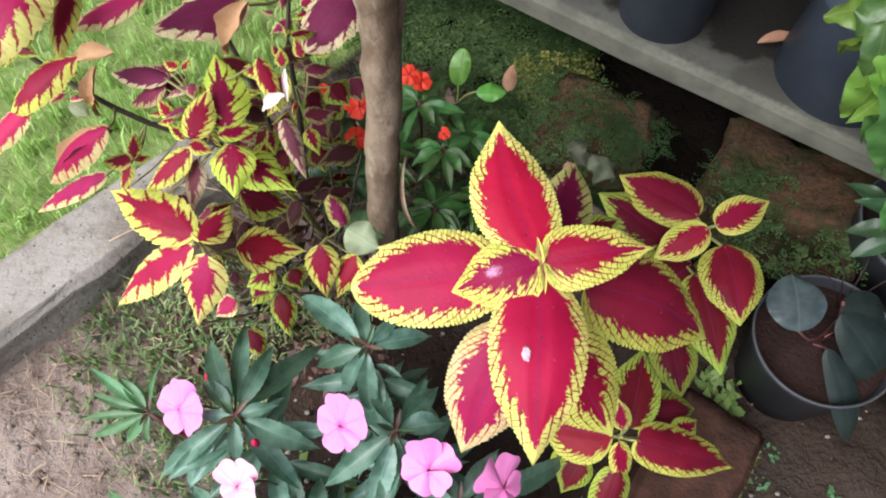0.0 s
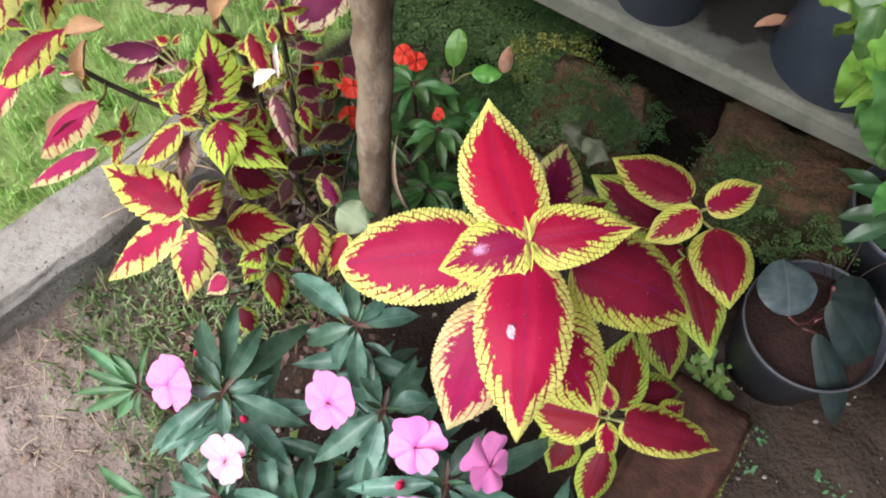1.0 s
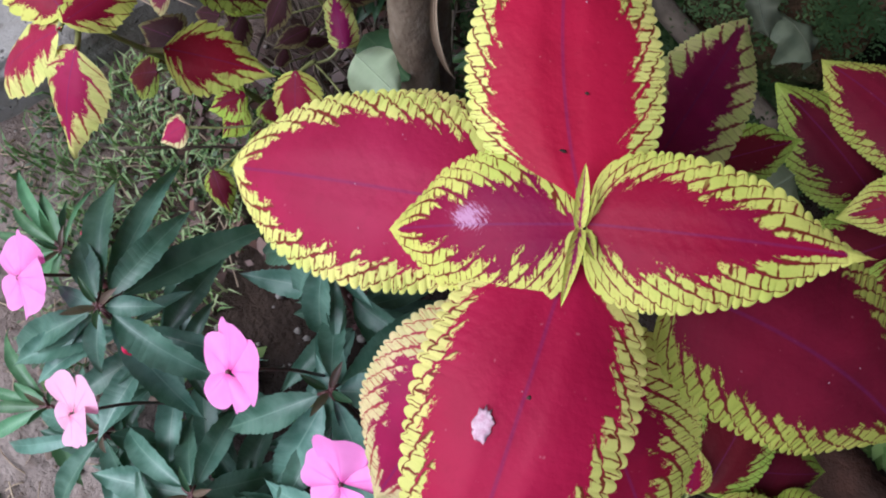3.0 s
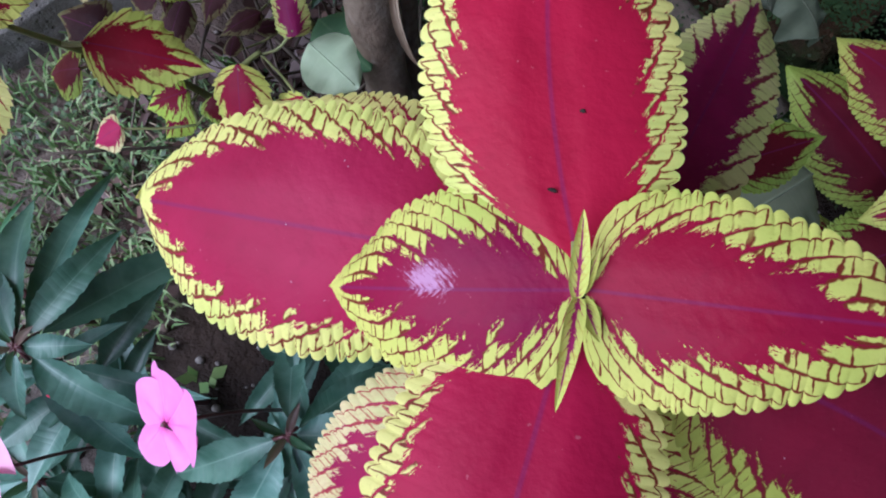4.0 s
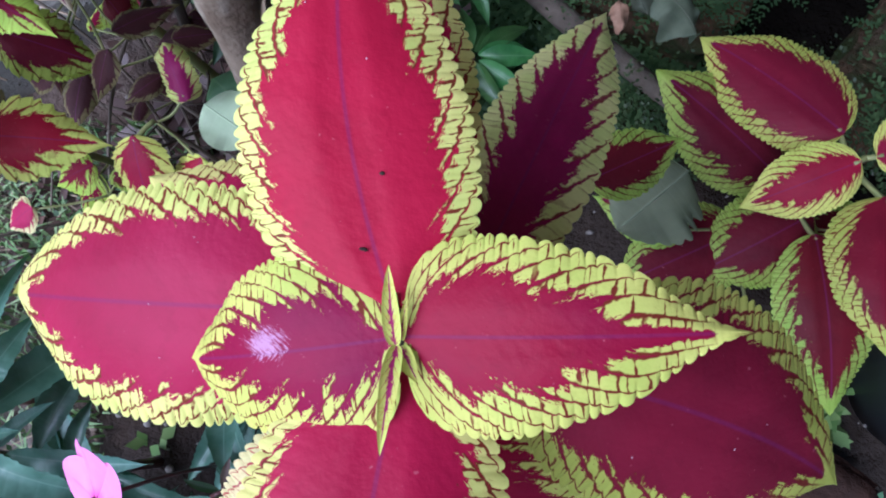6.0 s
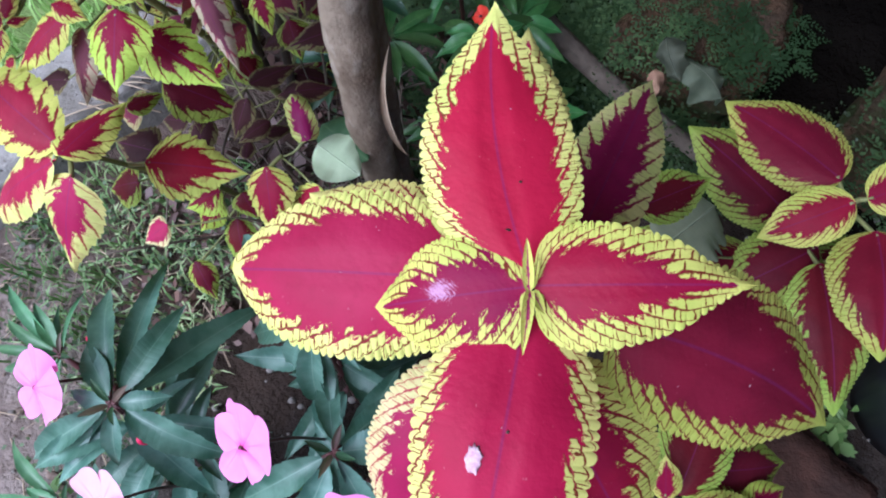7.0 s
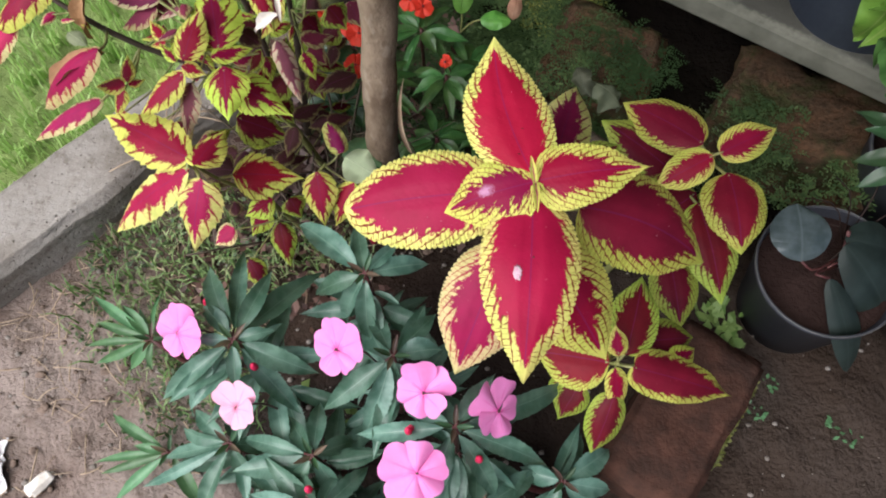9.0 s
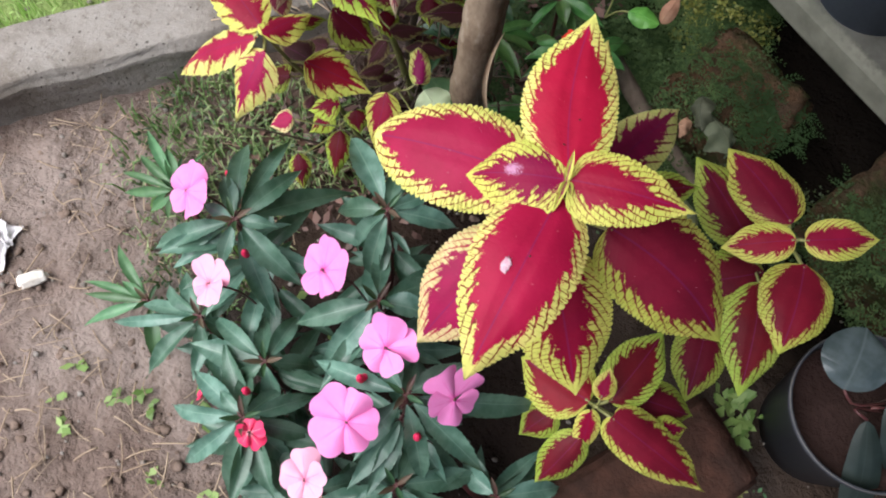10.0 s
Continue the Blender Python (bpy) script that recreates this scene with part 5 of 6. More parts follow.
impatiens_leaf(shoot_a, (-0.186, 0.189, 0.215), (-0.114, 0.171, 0.170), 0.029)
impatiens_leaf(shoot_a, (-0.186, 0.189, 0.215), (-0.149, 0.200, 0.210), 0.017)
impatiens_leaf(shoot_a, (-0.186, 0.189, 0.215), (-0.162, 0.264, 0.200), 0.024)
impatiens_leaf(shoot_a, (-0.186, 0.189, 0.215), (-0.224, 0.227, 0.200), 0.022)
impatiens_leaf(shoot_a, (-0.186, 0.189, 0.215), (-0.230, 0.276, 0.180), 0.027)
impatiens_leaf(shoot_a, (-0.186, 0.189, 0.215), (-0.204, 0.303, 0.160), 0.022)
impatiens_leaf(shoot_a, (-0.186, 0.189, 0.215), (-0.123, 0.283, 0.150), 0.03)
impatiens_leaf(shoot_a, (-0.186, 0.189, 0.215), (-0.188, 0.153, 0.180), 0.018)
impatiens_leaf(shoot_a, (-0.186, 0.189, 0.215), (-0.137, 0.142, 0.120), 0.027)
impatiens_leaf(shoot_a, (-0.186, 0.189, 0.215), (-0.225, 0.195, 0.200), 0.016)
impatiens_leaf(shoot_a, (-0.186, 0.189, 0.215), (-0.252, 0.144, 0.100), 0.026)
shoot_b = shoot((-0.072, 0.259, 0.205))
impatiens_leaf(shoot_b, (-0.072, 0.259, 0.205), (-0.148, 0.328, 0.170), 0.034)
impatiens_leaf(shoot_b, (-0.072, 0.259, 0.205), (-0.085, 0.320, 0.190), 0.02)
impatiens_leaf(shoot_b, (-0.072, 0.259, 0.205), (-0.012, 0.284, 0.170), 0.028)
impatiens_leaf(shoot_b, (-0.072, 0.259, 0.205), (-0.127, 0.258, 0.150), 0.028)
impatiens_leaf(shoot_b, (-0.072, 0.259, 0.205), (-0.072, 0.218, 0.130), 0.027)
impatiens_leaf(shoot_b, (-0.072, 0.259, 0.205), (-0.043, 0.299, 0.190), 0.018)
impatiens_leaf(shoot_b, (-0.072, 0.259, 0.205), (-0.098, 0.240, 0.120), 0.024)
shoot_c = shoot((-0.043, 0.181, 0.195))
impatiens_leaf(shoot_c, (-0.043, 0.181, 0.195), (-0.114, 0.142, 0.140), 0.029)
impatiens_leaf(shoot_c, (-0.043, 0.181, 0.195), (0.003, 0.192, 0.180), 0.03)
impatiens_leaf(shoot_c, (-0.043, 0.181, 0.195), (-0.074, 0.118, 0.130), 0.031)
impatiens_leaf(shoot_c, (-0.043, 0.181, 0.195), (-0.005, 0.231, 0.170), 0.024)
impatiens_leaf(shoot_c, (-0.043, 0.181, 0.195), (-0.039, 0.155, 0.150), 0.018)
impatiens_leaf(shoot_c, (-0.043, 0.181, 0.195), (-0.075, 0.252, 0.120), 0.024)
impatiens_leaf(shoot_c, (-0.043, 0.181, 0.195), (-0.015, 0.140, 0.120), 0.026)
shoot_d = shoot((0.014, 0.117, 0.195))
impatiens_leaf(shoot_d, (0.014, 0.117, 0.195), (0.051, 0.166, 0.190), 0.026)
impatiens_leaf(shoot_d, (0.014, 0.117, 0.195), (0.101, 0.095, 0.130), 0.027)
impatiens_leaf(shoot_d, (0.014, 0.117, 0.195), (-0.080, 0.120, 0.140), 0.024)
impatiens_leaf(shoot_d, (0.014, 0.117, 0.195), (-0.012, 0.064, 0.120), 0.026)
impatiens_leaf(shoot_d, (0.014, 0.117, 0.195), (0.054, 0.067, 0.100), 0.026)
impatiens_leaf(shoot_d, (0.014, 0.117, 0.195), (-0.038, 0.157, 0.130), 0.024)
impatiens_leaf(shoot_d, (0.014, 0.117, 0.195), (0.081, 0.145, 0.120), 0.03)
impatiens_leaf(shoot_d, (0.014, 0.117, 0.195), (0.136, 0.191, 0.090), 0.03)
shoot_e = shoot((-0.108, 0.046, 0.160))
impatiens_leaf(shoot_e, (-0.108, 0.046, 0.160), (-0.182, 0.067, 0.120), 0.025)
impatiens_leaf(shoot_e, (-0.108, 0.046, 0.160), (-0.052, 0.064, 0.110), 0.024)
impatiens_leaf(shoot_e, (-0.108, 0.046, 0.160), (-0.138, 0.091, 0.120), 0.022)
impatiens_leaf(shoot_e, (-0.108, 0.046, 0.160), (-0.191, 0.032, 0.100), 0.022)
impatiens_leaf(shoot_e, (-0.108, 0.046, 0.160), (-0.099, 0.086, 0.120), 0.02)
impatiens_leaf(shoot_e, (-0.108, 0.046, 0.160), (-0.070, 0.095, 0.110), 0.022)
impatiens_leaf(shoot_e, (-0.108, 0.046, 0.160), (-0.157, -0.009, 0.080), 0.022)
impatiens_leaf(shoot_e, (-0.108, 0.046, 0.160), (-0.092, -0.023, 0.060), 0.026)
impatiens_leaf(shoot_e, (-0.108, 0.046, 0.160), (-0.063, 0.033, 0.090), 0.024)
impatiens_leaf(shoot_e, (-0.108, 0.046, 0.160), (-0.141, 0.059, 0.150), 0.016)
shoot_f = shoot((-0.205, 0.114, 0.120))
impatiens_leaf(shoot_f, (-0.205, 0.114, 0.120), (-0.291, 0.108, 0.060), 0.02)
impatiens_leaf(shoot_f, (-0.205, 0.114, 0.120), (-0.243, 0.044, 0.060), 0.025)
impatiens_leaf(shoot_f, (-0.205, 0.114, 0.120), (-0.255, 0.154, 0.090), 0.022)
impatiens_leaf(shoot_f, (-0.205, 0.114, 0.120), (-0.175, 0.116, 0.080), 0.024)
impatiens_leaf(shoot_f, (-0.205, 0.114, 0.120), (-0.312, 0.081, 0.050), 0.016)
impatiens_leaf(shoot_f, (-0.205, 0.114, 0.120), (-0.269, 0.138, 0.080), 0.02)
impatiens_leaf(shoot_f, (-0.205, 0.114, 0.120), (-0.192, 0.153, 0.100), 0.02)
impatiens_leaf(shoot_f, (-0.205, 0.114, 0.120), (-0.181, 0.077, 0.070), 0.024)
shoot_g = shoot((-0.118, 0.098, 0.150))
impatiens_leaf(shoot_g, (-0.118, 0.098, 0.150), (-0.200, 0.123, 0.100), 0.022)
impatiens_leaf(shoot_g, (-0.118, 0.098, 0.150), (-0.122, 0.157, 0.110), 0.024)
impatiens_leaf(shoot_g, (-0.118, 0.098, 0.150), (-0.085, 0.121, 0.100), 0.024)
impatiens_leaf(shoot_g, (-0.118, 0.098, 0.150), (-0.096, 0.074, 0.100), 0.022)
impatiens_leaf(shoot_g, (-0.118, 0.098, 0.150), (-0.145, 0.063, 0.100), 0.022)
impatiens_leaf(shoot_g, (-0.118, 0.098, 0.150), (-0.152, 0.143, 0.110), 0.022)
shoot_h = shoot((0.034, 0.053, 0.120))
impatiens_leaf(shoot_h, (0.034, 0.053, 0.120), (-0.010, 0.015, 0.060), 0.026)
impatiens_leaf(shoot_h, (0.034, 0.053, 0.120), (0.006, 0.097, 0.100), 0.022)
impatiens_leaf(shoot_h, (0.034, 0.053, 0.120), (0.090, 0.044, 0.060), 0.026)
impatiens_leaf(shoot_h, (0.034, 0.053, 0.120), (0.029, -0.001, 0.060), 0.024)
impatiens_leaf(shoot_h, (0.034, 0.053, 0.120), (0.101, 0.099, 0.070), 0.028)
impatiens_leaf(shoot_h, (0.034, 0.053, 0.120), (0.034, 0.099, 0.100), 0.024)
shoot_i = shoot((0.122, 0.085, 0.090))
impatiens_leaf(shoot_i, (0.122, 0.085, 0.090), (0.177, 0.124, 0.050), 0.03)
impatiens_leaf(shoot_i, (0.122, 0.085, 0.090), (0.175, 0.083, 0.050), 0.028)
impatiens_leaf(shoot_i, (0.122, 0.085, 0.090), (0.081, 0.102, 0.070), 0.026)
impatiens_leaf(shoot_i, (0.122, 0.085, 0.090), (0.097, 0.042, 0.050), 0.026)
impatiens_leaf(shoot_i, (0.122, 0.085, 0.090), (0.152, 0.056, 0.040), 0.026)
shoot_j = shoot((-0.031, 0.019, 0.100))
impatiens_leaf(shoot_j, (-0.031, 0.019, 0.100), (-0.094, 0.022, 0.060), 0.022)
impatiens_leaf(shoot_j, (-0.031, 0.019, 0.100), (-0.062, -0.026, 0.050), 0.024)
impatiens_leaf(shoot_j, (-0.031, 0.019, 0.100), (-0.001, 0.047, 0.070), 0.024)
impatiens_leaf(shoot_j, (-0.031, 0.019, 0.100), (-0.051, 0.051, 0.080), 0.02)
impatiens_leaf(shoot_j, (-0.031, 0.019, 0.100), (0.004, -0.012, 0.050), 0.024)
impatiens_leaf(shoot_j, (-0.031, 0.019, 0.100), (-0.106, -0.040, 0.040), 0.022)
seedling_a = shoot((-0.318, 0.232, 0.080))
impatiens_leaf(seedling_a, (-0.318, 0.232, 0.080), (-0.409, 0.294, 0.050), 0.016, SEEDLING)
impatiens_leaf(seedling_a, (-0.318, 0.232, 0.080), (-0.398, 0.262, 0.050), 0.014, SEEDLING)
impatiens_leaf(seedling_a, (-0.318, 0.232, 0.080), (-0.408, 0.236, 0.040), 0.012, SEEDLING)
impatiens_leaf(seedling_a, (-0.318, 0.232, 0.080), (-0.399, 0.219, 0.030), 0.016, SEEDLING)
impatiens_leaf(seedling_a, (-0.318, 0.232, 0.080), (-0.353, 0.209, 0.040), 0.017, SEEDLING)
impatiens_leaf(seedling_a, (-0.318, 0.232, 0.080), (-0.323, 0.205, 0.050), 0.012, SEEDLING)
impatiens_leaf(seedling_a, (-0.318, 0.232, 0.080), (-0.364, 0.276, 0.070), 0.018, SEEDLING)
impatiens_leaf(seedling_a, (-0.318, 0.232, 0.080), (-0.324, 0.297, 0.060), 0.008, SEEDLING)
impatiens_leaf(seedling_a, (-0.318, 0.232, 0.080), (-0.353, 0.280, 0.050), 0.01, SEEDLING)
seedling_b = shoot((-0.286, 0.115, 0.060))
impatiens_leaf(seedling_b, (-0.286, 0.115, 0.060), (-0.370, 0.096, 0.030), 0.013, SEEDLING)
impatiens_leaf(seedling_b, (-0.286, 0.115, 0.060), (-0.353, 0.066, 0.020), 0.016, SEEDLING)
impatiens_leaf(seedling_b, (-0.286, 0.115, 0.060), (-0.368, 0.162, 0.030), 0.016, SEEDLING)
impatiens_leaf(seedling_b, (-0.286, 0.115, 0.060), (-0.330, 0.123, 0.050), 0.014, SEEDLING)
impatiens_leaf(seedling_b, (-0.286, 0.115, 0.060), (-0.255, 0.061, 0.020), 0.022, SEEDLING)
impatiens_leaf(seedling_b, (-0.286, 0.115, 0.060), (-0.383, 0.109, 0.020), 0.012, SEEDLING)
# flowers
flower((-0.232, 0.192, 0.226), 0.052, (-0.38, -0.5, 0.78), PINK)
flower((-0.088, 0.174, 0.236), 0.053, (-0.55, -0.40, 0.73), PINK)
flower((-0.012, 0.137, 0.236), 0.053, (-0.15, -0.55, 0.82), PINK)
flower((-0.175, 0.128, 0.214), 0.044, (-0.35, -0.45, 0.8), BLUSH)
flower((0.052, 0.130, 0.200), 0.054, (0.68, -0.42, 0.60), PINK)
flower((-0.017, 0.075, 0.214), 0.056, (-0.05, -0.35, 0.93), PINK)
flower((-0.095, 0.037, 0.165), 0.027, (0.0, -0.2, 0.95), ROSE)
flower((-0.033, 0.023, 0.170), 0.045, (-0.1, -0.3, 0.9), BLUSH)
flower((-0.164, 0.055, 0.120), 0.024, (-0.75, -0.3, 0.45), ROSE)
bud((-0.220, 0.230, 0.200))
bud((-0.171, 0.171, 0.190))
bud((-0.068, 0.302, 0.190))
bud((-0.025, 0.118, 0.180))
bud((0.036, 0.093, 0.170))
bud((-0.027, 0.114, 0.190))
bud((-0.117, 0.067, 0.160))
bud((-0.087, 0.254, 0.170))

# a pale dropping on the front leaf
spot = front_leaf[1](0.43, 0.26) + front_leaf[2] * 0.0006
v, f = ball((0, 0, 0), (0.0030, 0.0052, 0.00020), 22, 5, 0.55, 14)
m = Matrix.Translation(spot) @ front_leaf[2].to_track_quat("Z", "Y").to_matrix().to_4x4()
tagged(mesh_part("dropping", [m @ q for q in v], f, DROPPING), "small white dropping on a red coleus leaf", "dropping")
# small dark bites on two leaves
for leaf, u, w, size in ((top_leaf, 0.14, -0.10, (0.0012, 0.0005)), (front_leaf, 0.34, -0.04, (0.0007, 0.0007)), (top_leaf, 0.30, 0.22, (0.0007, 0.0005))):
    v, f = ball((0, 0, 0), (size[0], size[1], 0.0002), 12, 4, 0.5, 5)
    m = Matrix.Translation(leaf[1](u, w) + leaf[2] * 0.0004) @ leaf[2].to_track_quat("Z", "Y").to_matrix().to_4x4()
    mesh_part("spot", [m @ q for q in v], f, ROOT, leaf[0], "small dark bitten spot")
# specks of pale dust caught on the large leaves
rng = random.Random(8)
for leaf, count in ((left_leaf, 5), (deep_leaf, 3), (top_leaf, 2), (front_leaf, 2)):
    for k in range(count):
        u, w, r = rng.uniform(0.25, 0.8), rng.uniform(-0.55, 0.55), rng.uniform(0.00012, 0.00026)
        v, f = ball((0, 0, 0), (r * rng.uniform(1.0, 2.2), r, 0.0001), 8, 4, 0.5, k)
        m = Matrix.Translation(leaf[1](u, w) + leaf[2] * 0.0004) @ leaf[2].to_track_quat("Z", "Y").to_matrix().to_4x4() @ Matrix.Rotation(rng.random() * 3.1, 4, "Z")
        mesh_part("speck", [m @ q for q in v], f, DROPPING, leaf[0])
# folded young leaves in the heart of the whorl
for a, b, w in (((0.0674, 0.2345, 0.419), (0.0645, 0.2520, 0.4265), 0.0042), ((0.0684, 0.2362, 0.418), (0.0695, 0.2450, 0.425), 0.0024), ((0.0678, 0.2352, 0.419), (0.0676, 0.2100, 0.4235), 0.0044), ((0.0686, 0.2350, 0.418), (0.0740, 0.2265, 0.4195), 0.0042)):
    blade("leaf", a, b, w, LEAFLET, tall_coleus, 0.1, -0.22, 0, 8, 0.05, 0.42, 0.85, nu=24, nv=8)

# ---- pots ----
def pot(name, centre, r_top, r_foot, height, label, lean=None, soil=0.02, mat=PLASTIC):
    p = thing(name, centre, label, "plant pot", "black pots")
    t = 0.0012
    rings = [(0.001, 0.004), (r_foot - t, 0.004), (r_top - t, height - 0.002), (r_top - t, height), (r_top + 0.0006, height), (r_top + 0.0006, height - 0.008), (r_top - 0.0012, height - 0.009), (r_foot, 0.0), (0.001, 0.0)]
    v, f = lathe(rings, centre, 48, lean)
    mesh_part("body", v, f, mat, p)
    v, f = lathe([(r_top + 0.0003, height + 0.0003), (r_top + 0.0008, height + 0.0009), (r_top + 0.0013, height + 0.0003)], centre, 48, lean)
    mesh_part("rim", v, f, RIM_PLASTIC, p, "thin pale grey ring on the pot rim")
    r_in = r_top - t - (r_top - r_foot) * soil / height - 0.0006
    rows = [(0.0008, 0.004)] + [(r_in * k / 8, 0.003 * math.sin(3.1 * k)) for k in range(1, 9)]
    v, f = lathe([(r, height - soil + z * (0 if k == 8 else 1)) for k, (r, z) in enumerate(rows)], centre, 40, lean)
    mesh_part("soil", v, f, POT_SOIL, p, "dark brown potting soil")
    return p


lean = Euler((radians(2), radians(-3), 0)).to_matrix()
pot("plant_pot", (0.416, 0.303, -0.002), 0.074, 0.057, 0.13, "black plastic pot with dark soil on the ground", lean, 0.016)
pot("plant_pot", (0.560, 0.430, -0.002), 0.078, 0.060, 0.14, "black plastic pot with dark soil on the ground", None, 0.03)
pot("plant_pot", (0.278, 0.715, 0.192), 0.064, 0.055, 0.17, "dark blue-black plastic pot standing on the slab", mat=BLUE_PLASTIC)
pot("plant_pot", (0.478, 0.610, 0.192), 0.066, 0.080, 0.19, "dark blue-black plastic pot standing on the slab", mat=BLUE_PLASTIC)

# plant in the near pot
pot_plant = thing("pot_plant", (0.425, 0.325, 0.10), "sparse plant with grey-green leaves rooted in a pot", "potted plant")
STEMS[pot_plant] = smooth_line([(0.43, 0.30, 0.10), (0.428, 0.318, 0.13), (0.424, 0.33, 0.155)], 10)
tube("stem", STEMS[pot_plant], 0.0022, RED_STEM, pot_plant, sides=6)


def simple_leaf(plant, foot, tip, width, mat, arch=0.08, cup=0.06, roll=0, p=0.6, q=0.7, wave=0.02, teeth=10, name="leaf", hint=(0, -0.25, 1)):
    return blade(name, foot, tip, width, mat, plant, arch, cup, roll, teeth, 0.0, p, q, 26, 10, wave, hint, len(bpy.data.objects))


simple_leaf(pot_plant, (0.366, 0.293, 0.160), (0.366, 0.352, 0.175), 0.062, POTPLANT, 0.12, 0.08)
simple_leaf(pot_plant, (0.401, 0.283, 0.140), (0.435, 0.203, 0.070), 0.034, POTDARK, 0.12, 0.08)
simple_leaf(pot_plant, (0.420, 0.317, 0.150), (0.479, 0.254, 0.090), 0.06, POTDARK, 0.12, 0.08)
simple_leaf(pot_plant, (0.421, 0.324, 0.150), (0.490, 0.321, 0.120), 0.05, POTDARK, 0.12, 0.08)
tube("petiole", smooth_line([STEMS[pot_plant][4], (0.383, 0.288, 0.150), (0.366, 0.293, 0.160)], 6), 0.0014, RED_STEM, pot_plant, sides=5)
tube("petiole", smooth_line([STEMS[pot_plant][2], (0.388, 0.289, 0.140), (0.401, 0.283, 0.140)], 6), 0.0014, RED_STEM, pot_plant, sides=5)
tube("petiole", smooth_line([STEMS[pot_plant][2], (0.401, 0.295, 0.140), (0.415, 0.302, 0.140)], 6), 0.0014, RED_STEM, pot_plant, sides=5)
for k in range(6):
    w = k * 0.75 + 0.3
    tube("petiole", smooth_line([(0.445, 0.34, 0.10), (0.445 + 0.03 * math.cos(w), 0.345 + 0.03 * math.sin(w), 0.15), (0.447 + 0.06 * math.cos(w), 0.35 + 0.055 * math.sin(w), 0.15 - 0.005 * k)], 6), 0.0008, ROOT, pot_plant, sides=5)
broad_plant = thing("broad_leaf_plant", (0.50, 0.60, 0.36), "lush plant with broad green leaves in a slab pot", "potted plant")
STEMS[broad_plant] = smooth_line([(0.485, 0.61, 0.34), (0.49, 0.60, 0.38), (0.50, 0.585, 0.40)], 10)
tube("stem", STEMS[broad_plant], 0.004, STEM, broad_plant, sides=7)
simple_leaf(broad_plant, (0.418, 0.489, 0.360), (0.414, 0.496, 0.260), 0.045, LIME, 0.16, 0.16, wave=0.11, q=1.0)
simple_leaf(broad_plant, (0.412, 0.468, 0.360), (0.446, 0.435, 0.240), 0.065, BROADLEAF, 0.16, 0.16, wave=0.11, q=1.0)
simple_leaf(broad_plant, (0.404, 0.517, 0.380), (0.360, 0.530, 0.360), 0.04, LIME, 0.16, 0.16, wave=0.11, q=1.0)
simple_leaf(broad_plant, (0.428, 0.489, 0.360), (0.474, 0.414, 0.220), 0.06, BROADLEAF, 0.16, 0.16, wave=0.11, q=1.0)
simple_leaf(broad_plant, (0.400, 0.502, 0.400), (0.381, 0.499, 0.360), 0.045, BROADLEAF, 0.16, 0.16, wave=0.11, q=1.0)
simple_leaf(broad_plant, (0.406, 0.489, 0.400), (0.406, 0.455, 0.330), 0.05, LIME, 0.16, 0.16, wave=0.11, q=1.0)
simple_leaf(broad_plant, (0.461, 0.446, 0.300), (0.453, 0.422, 0.240), 0.06, BROADLEAF, 0.16, 0.16, wave=0.11, q=1.0)
simple_leaf(broad_plant, (0.446, 0.462, 0.360), (0.448, 0.460, 0.300), 0.08, BROADLEAF, 0.16, 0.16, wave=0.11, q=1.0)
simple_leaf(broad_plant, (0.476, 0.422, 0.260), (0.471, 0.401, 0.180), 0.04, BROADLEAF, 0.16, 0.16, wave=0.11, q=1.0)
simple_leaf(broad_plant, (0.385, 0.482, 0.380), (0.384, 0.510, 0.330), 0.03, LIME, 0.16, 0.16, wave=0.11, q=1.0)
simple_leaf(broad_plant, (0.402, 0.448, 0.360), (0.412, 0.476, 0.270), 0.034, LIME, 0.16, 0.16, wave=0.11, q=1.0)
simple_leaf(broad_plant, (0.384, 0.482, 0.400), (0.385, 0.464, 0.350), 0.034, BROADLEAF, 0.16, 0.16, wave=0.11, q=1.0)
simple_leaf(broad_plant, (0.419, 0.435, 0.330), (0.420, 0.452, 0.270), 0.036, BROADLEAF, 0.16, 0.16, wave=0.11, q=1.0)
simple_leaf(broad_plant, (0.399, 0.469, 0.380), (0.400, 0.486, 0.310), 0.036, LIME, 0.16, 0.16, wave=0.11, q=1.0)
strap_plant = thing("strap_leaf_plant", (0.56, 0.43, 0.10), "dark green strap-leaved plant in a black pot", "potted plant")
STEMS[strap_plant] = smooth_line([(0.56, 0.43, 0.10), (0.56, 0.43, 0.14), (0.558, 0.432, 0.17)], 8)
tube("stem", STEMS[strap_plant], 0.003, STEM, strap_plant, sides=6)
simple_leaf(strap_plant, (0.496, 0.426, 0.180), (0.452, 0.471, 0.170), 0.019, DARKGREEN, 0.10, -0.10, p=0.8, q=1.1, wave=0.06)
simple_leaf(strap_plant, (0.493, 0.404, 0.180), (0.451, 0.418, 0.150), 0.022, DARKGREEN, 0.10, -0.10, p=0.8, q=1.1, wave=0.06)
simple_leaf(strap_plant, (0.497, 0.400, 0.170), (0.451, 0.391, 0.140), 0.020, DARKGREEN, 0.10, -0.10, p=0.8, q=1.1, wave=0.06)
simple_leaf(strap_plant, (0.488, 0.406, 0.200), (0.453, 0.440, 0.180), 0.020, DARKGREEN, 0.10, -0.10, p=0.8, q=1.1, wave=0.06)
simple_leaf(strap_plant, (0.502, 0.396, 0.170), (0.497, 0.395, 0.120), 0.020, DARKGREEN, 0.10, -0.10, p=0.8, q=1.1, wave=0.06)


# ---- red impatiens behind the trunk ----
red_impatiens = thing("red_impatiens", (-0.05, 0.60, 0), "small impatiens with dark leaves and scarlet flowers", "flowering plant")
rng = random.Random(4)


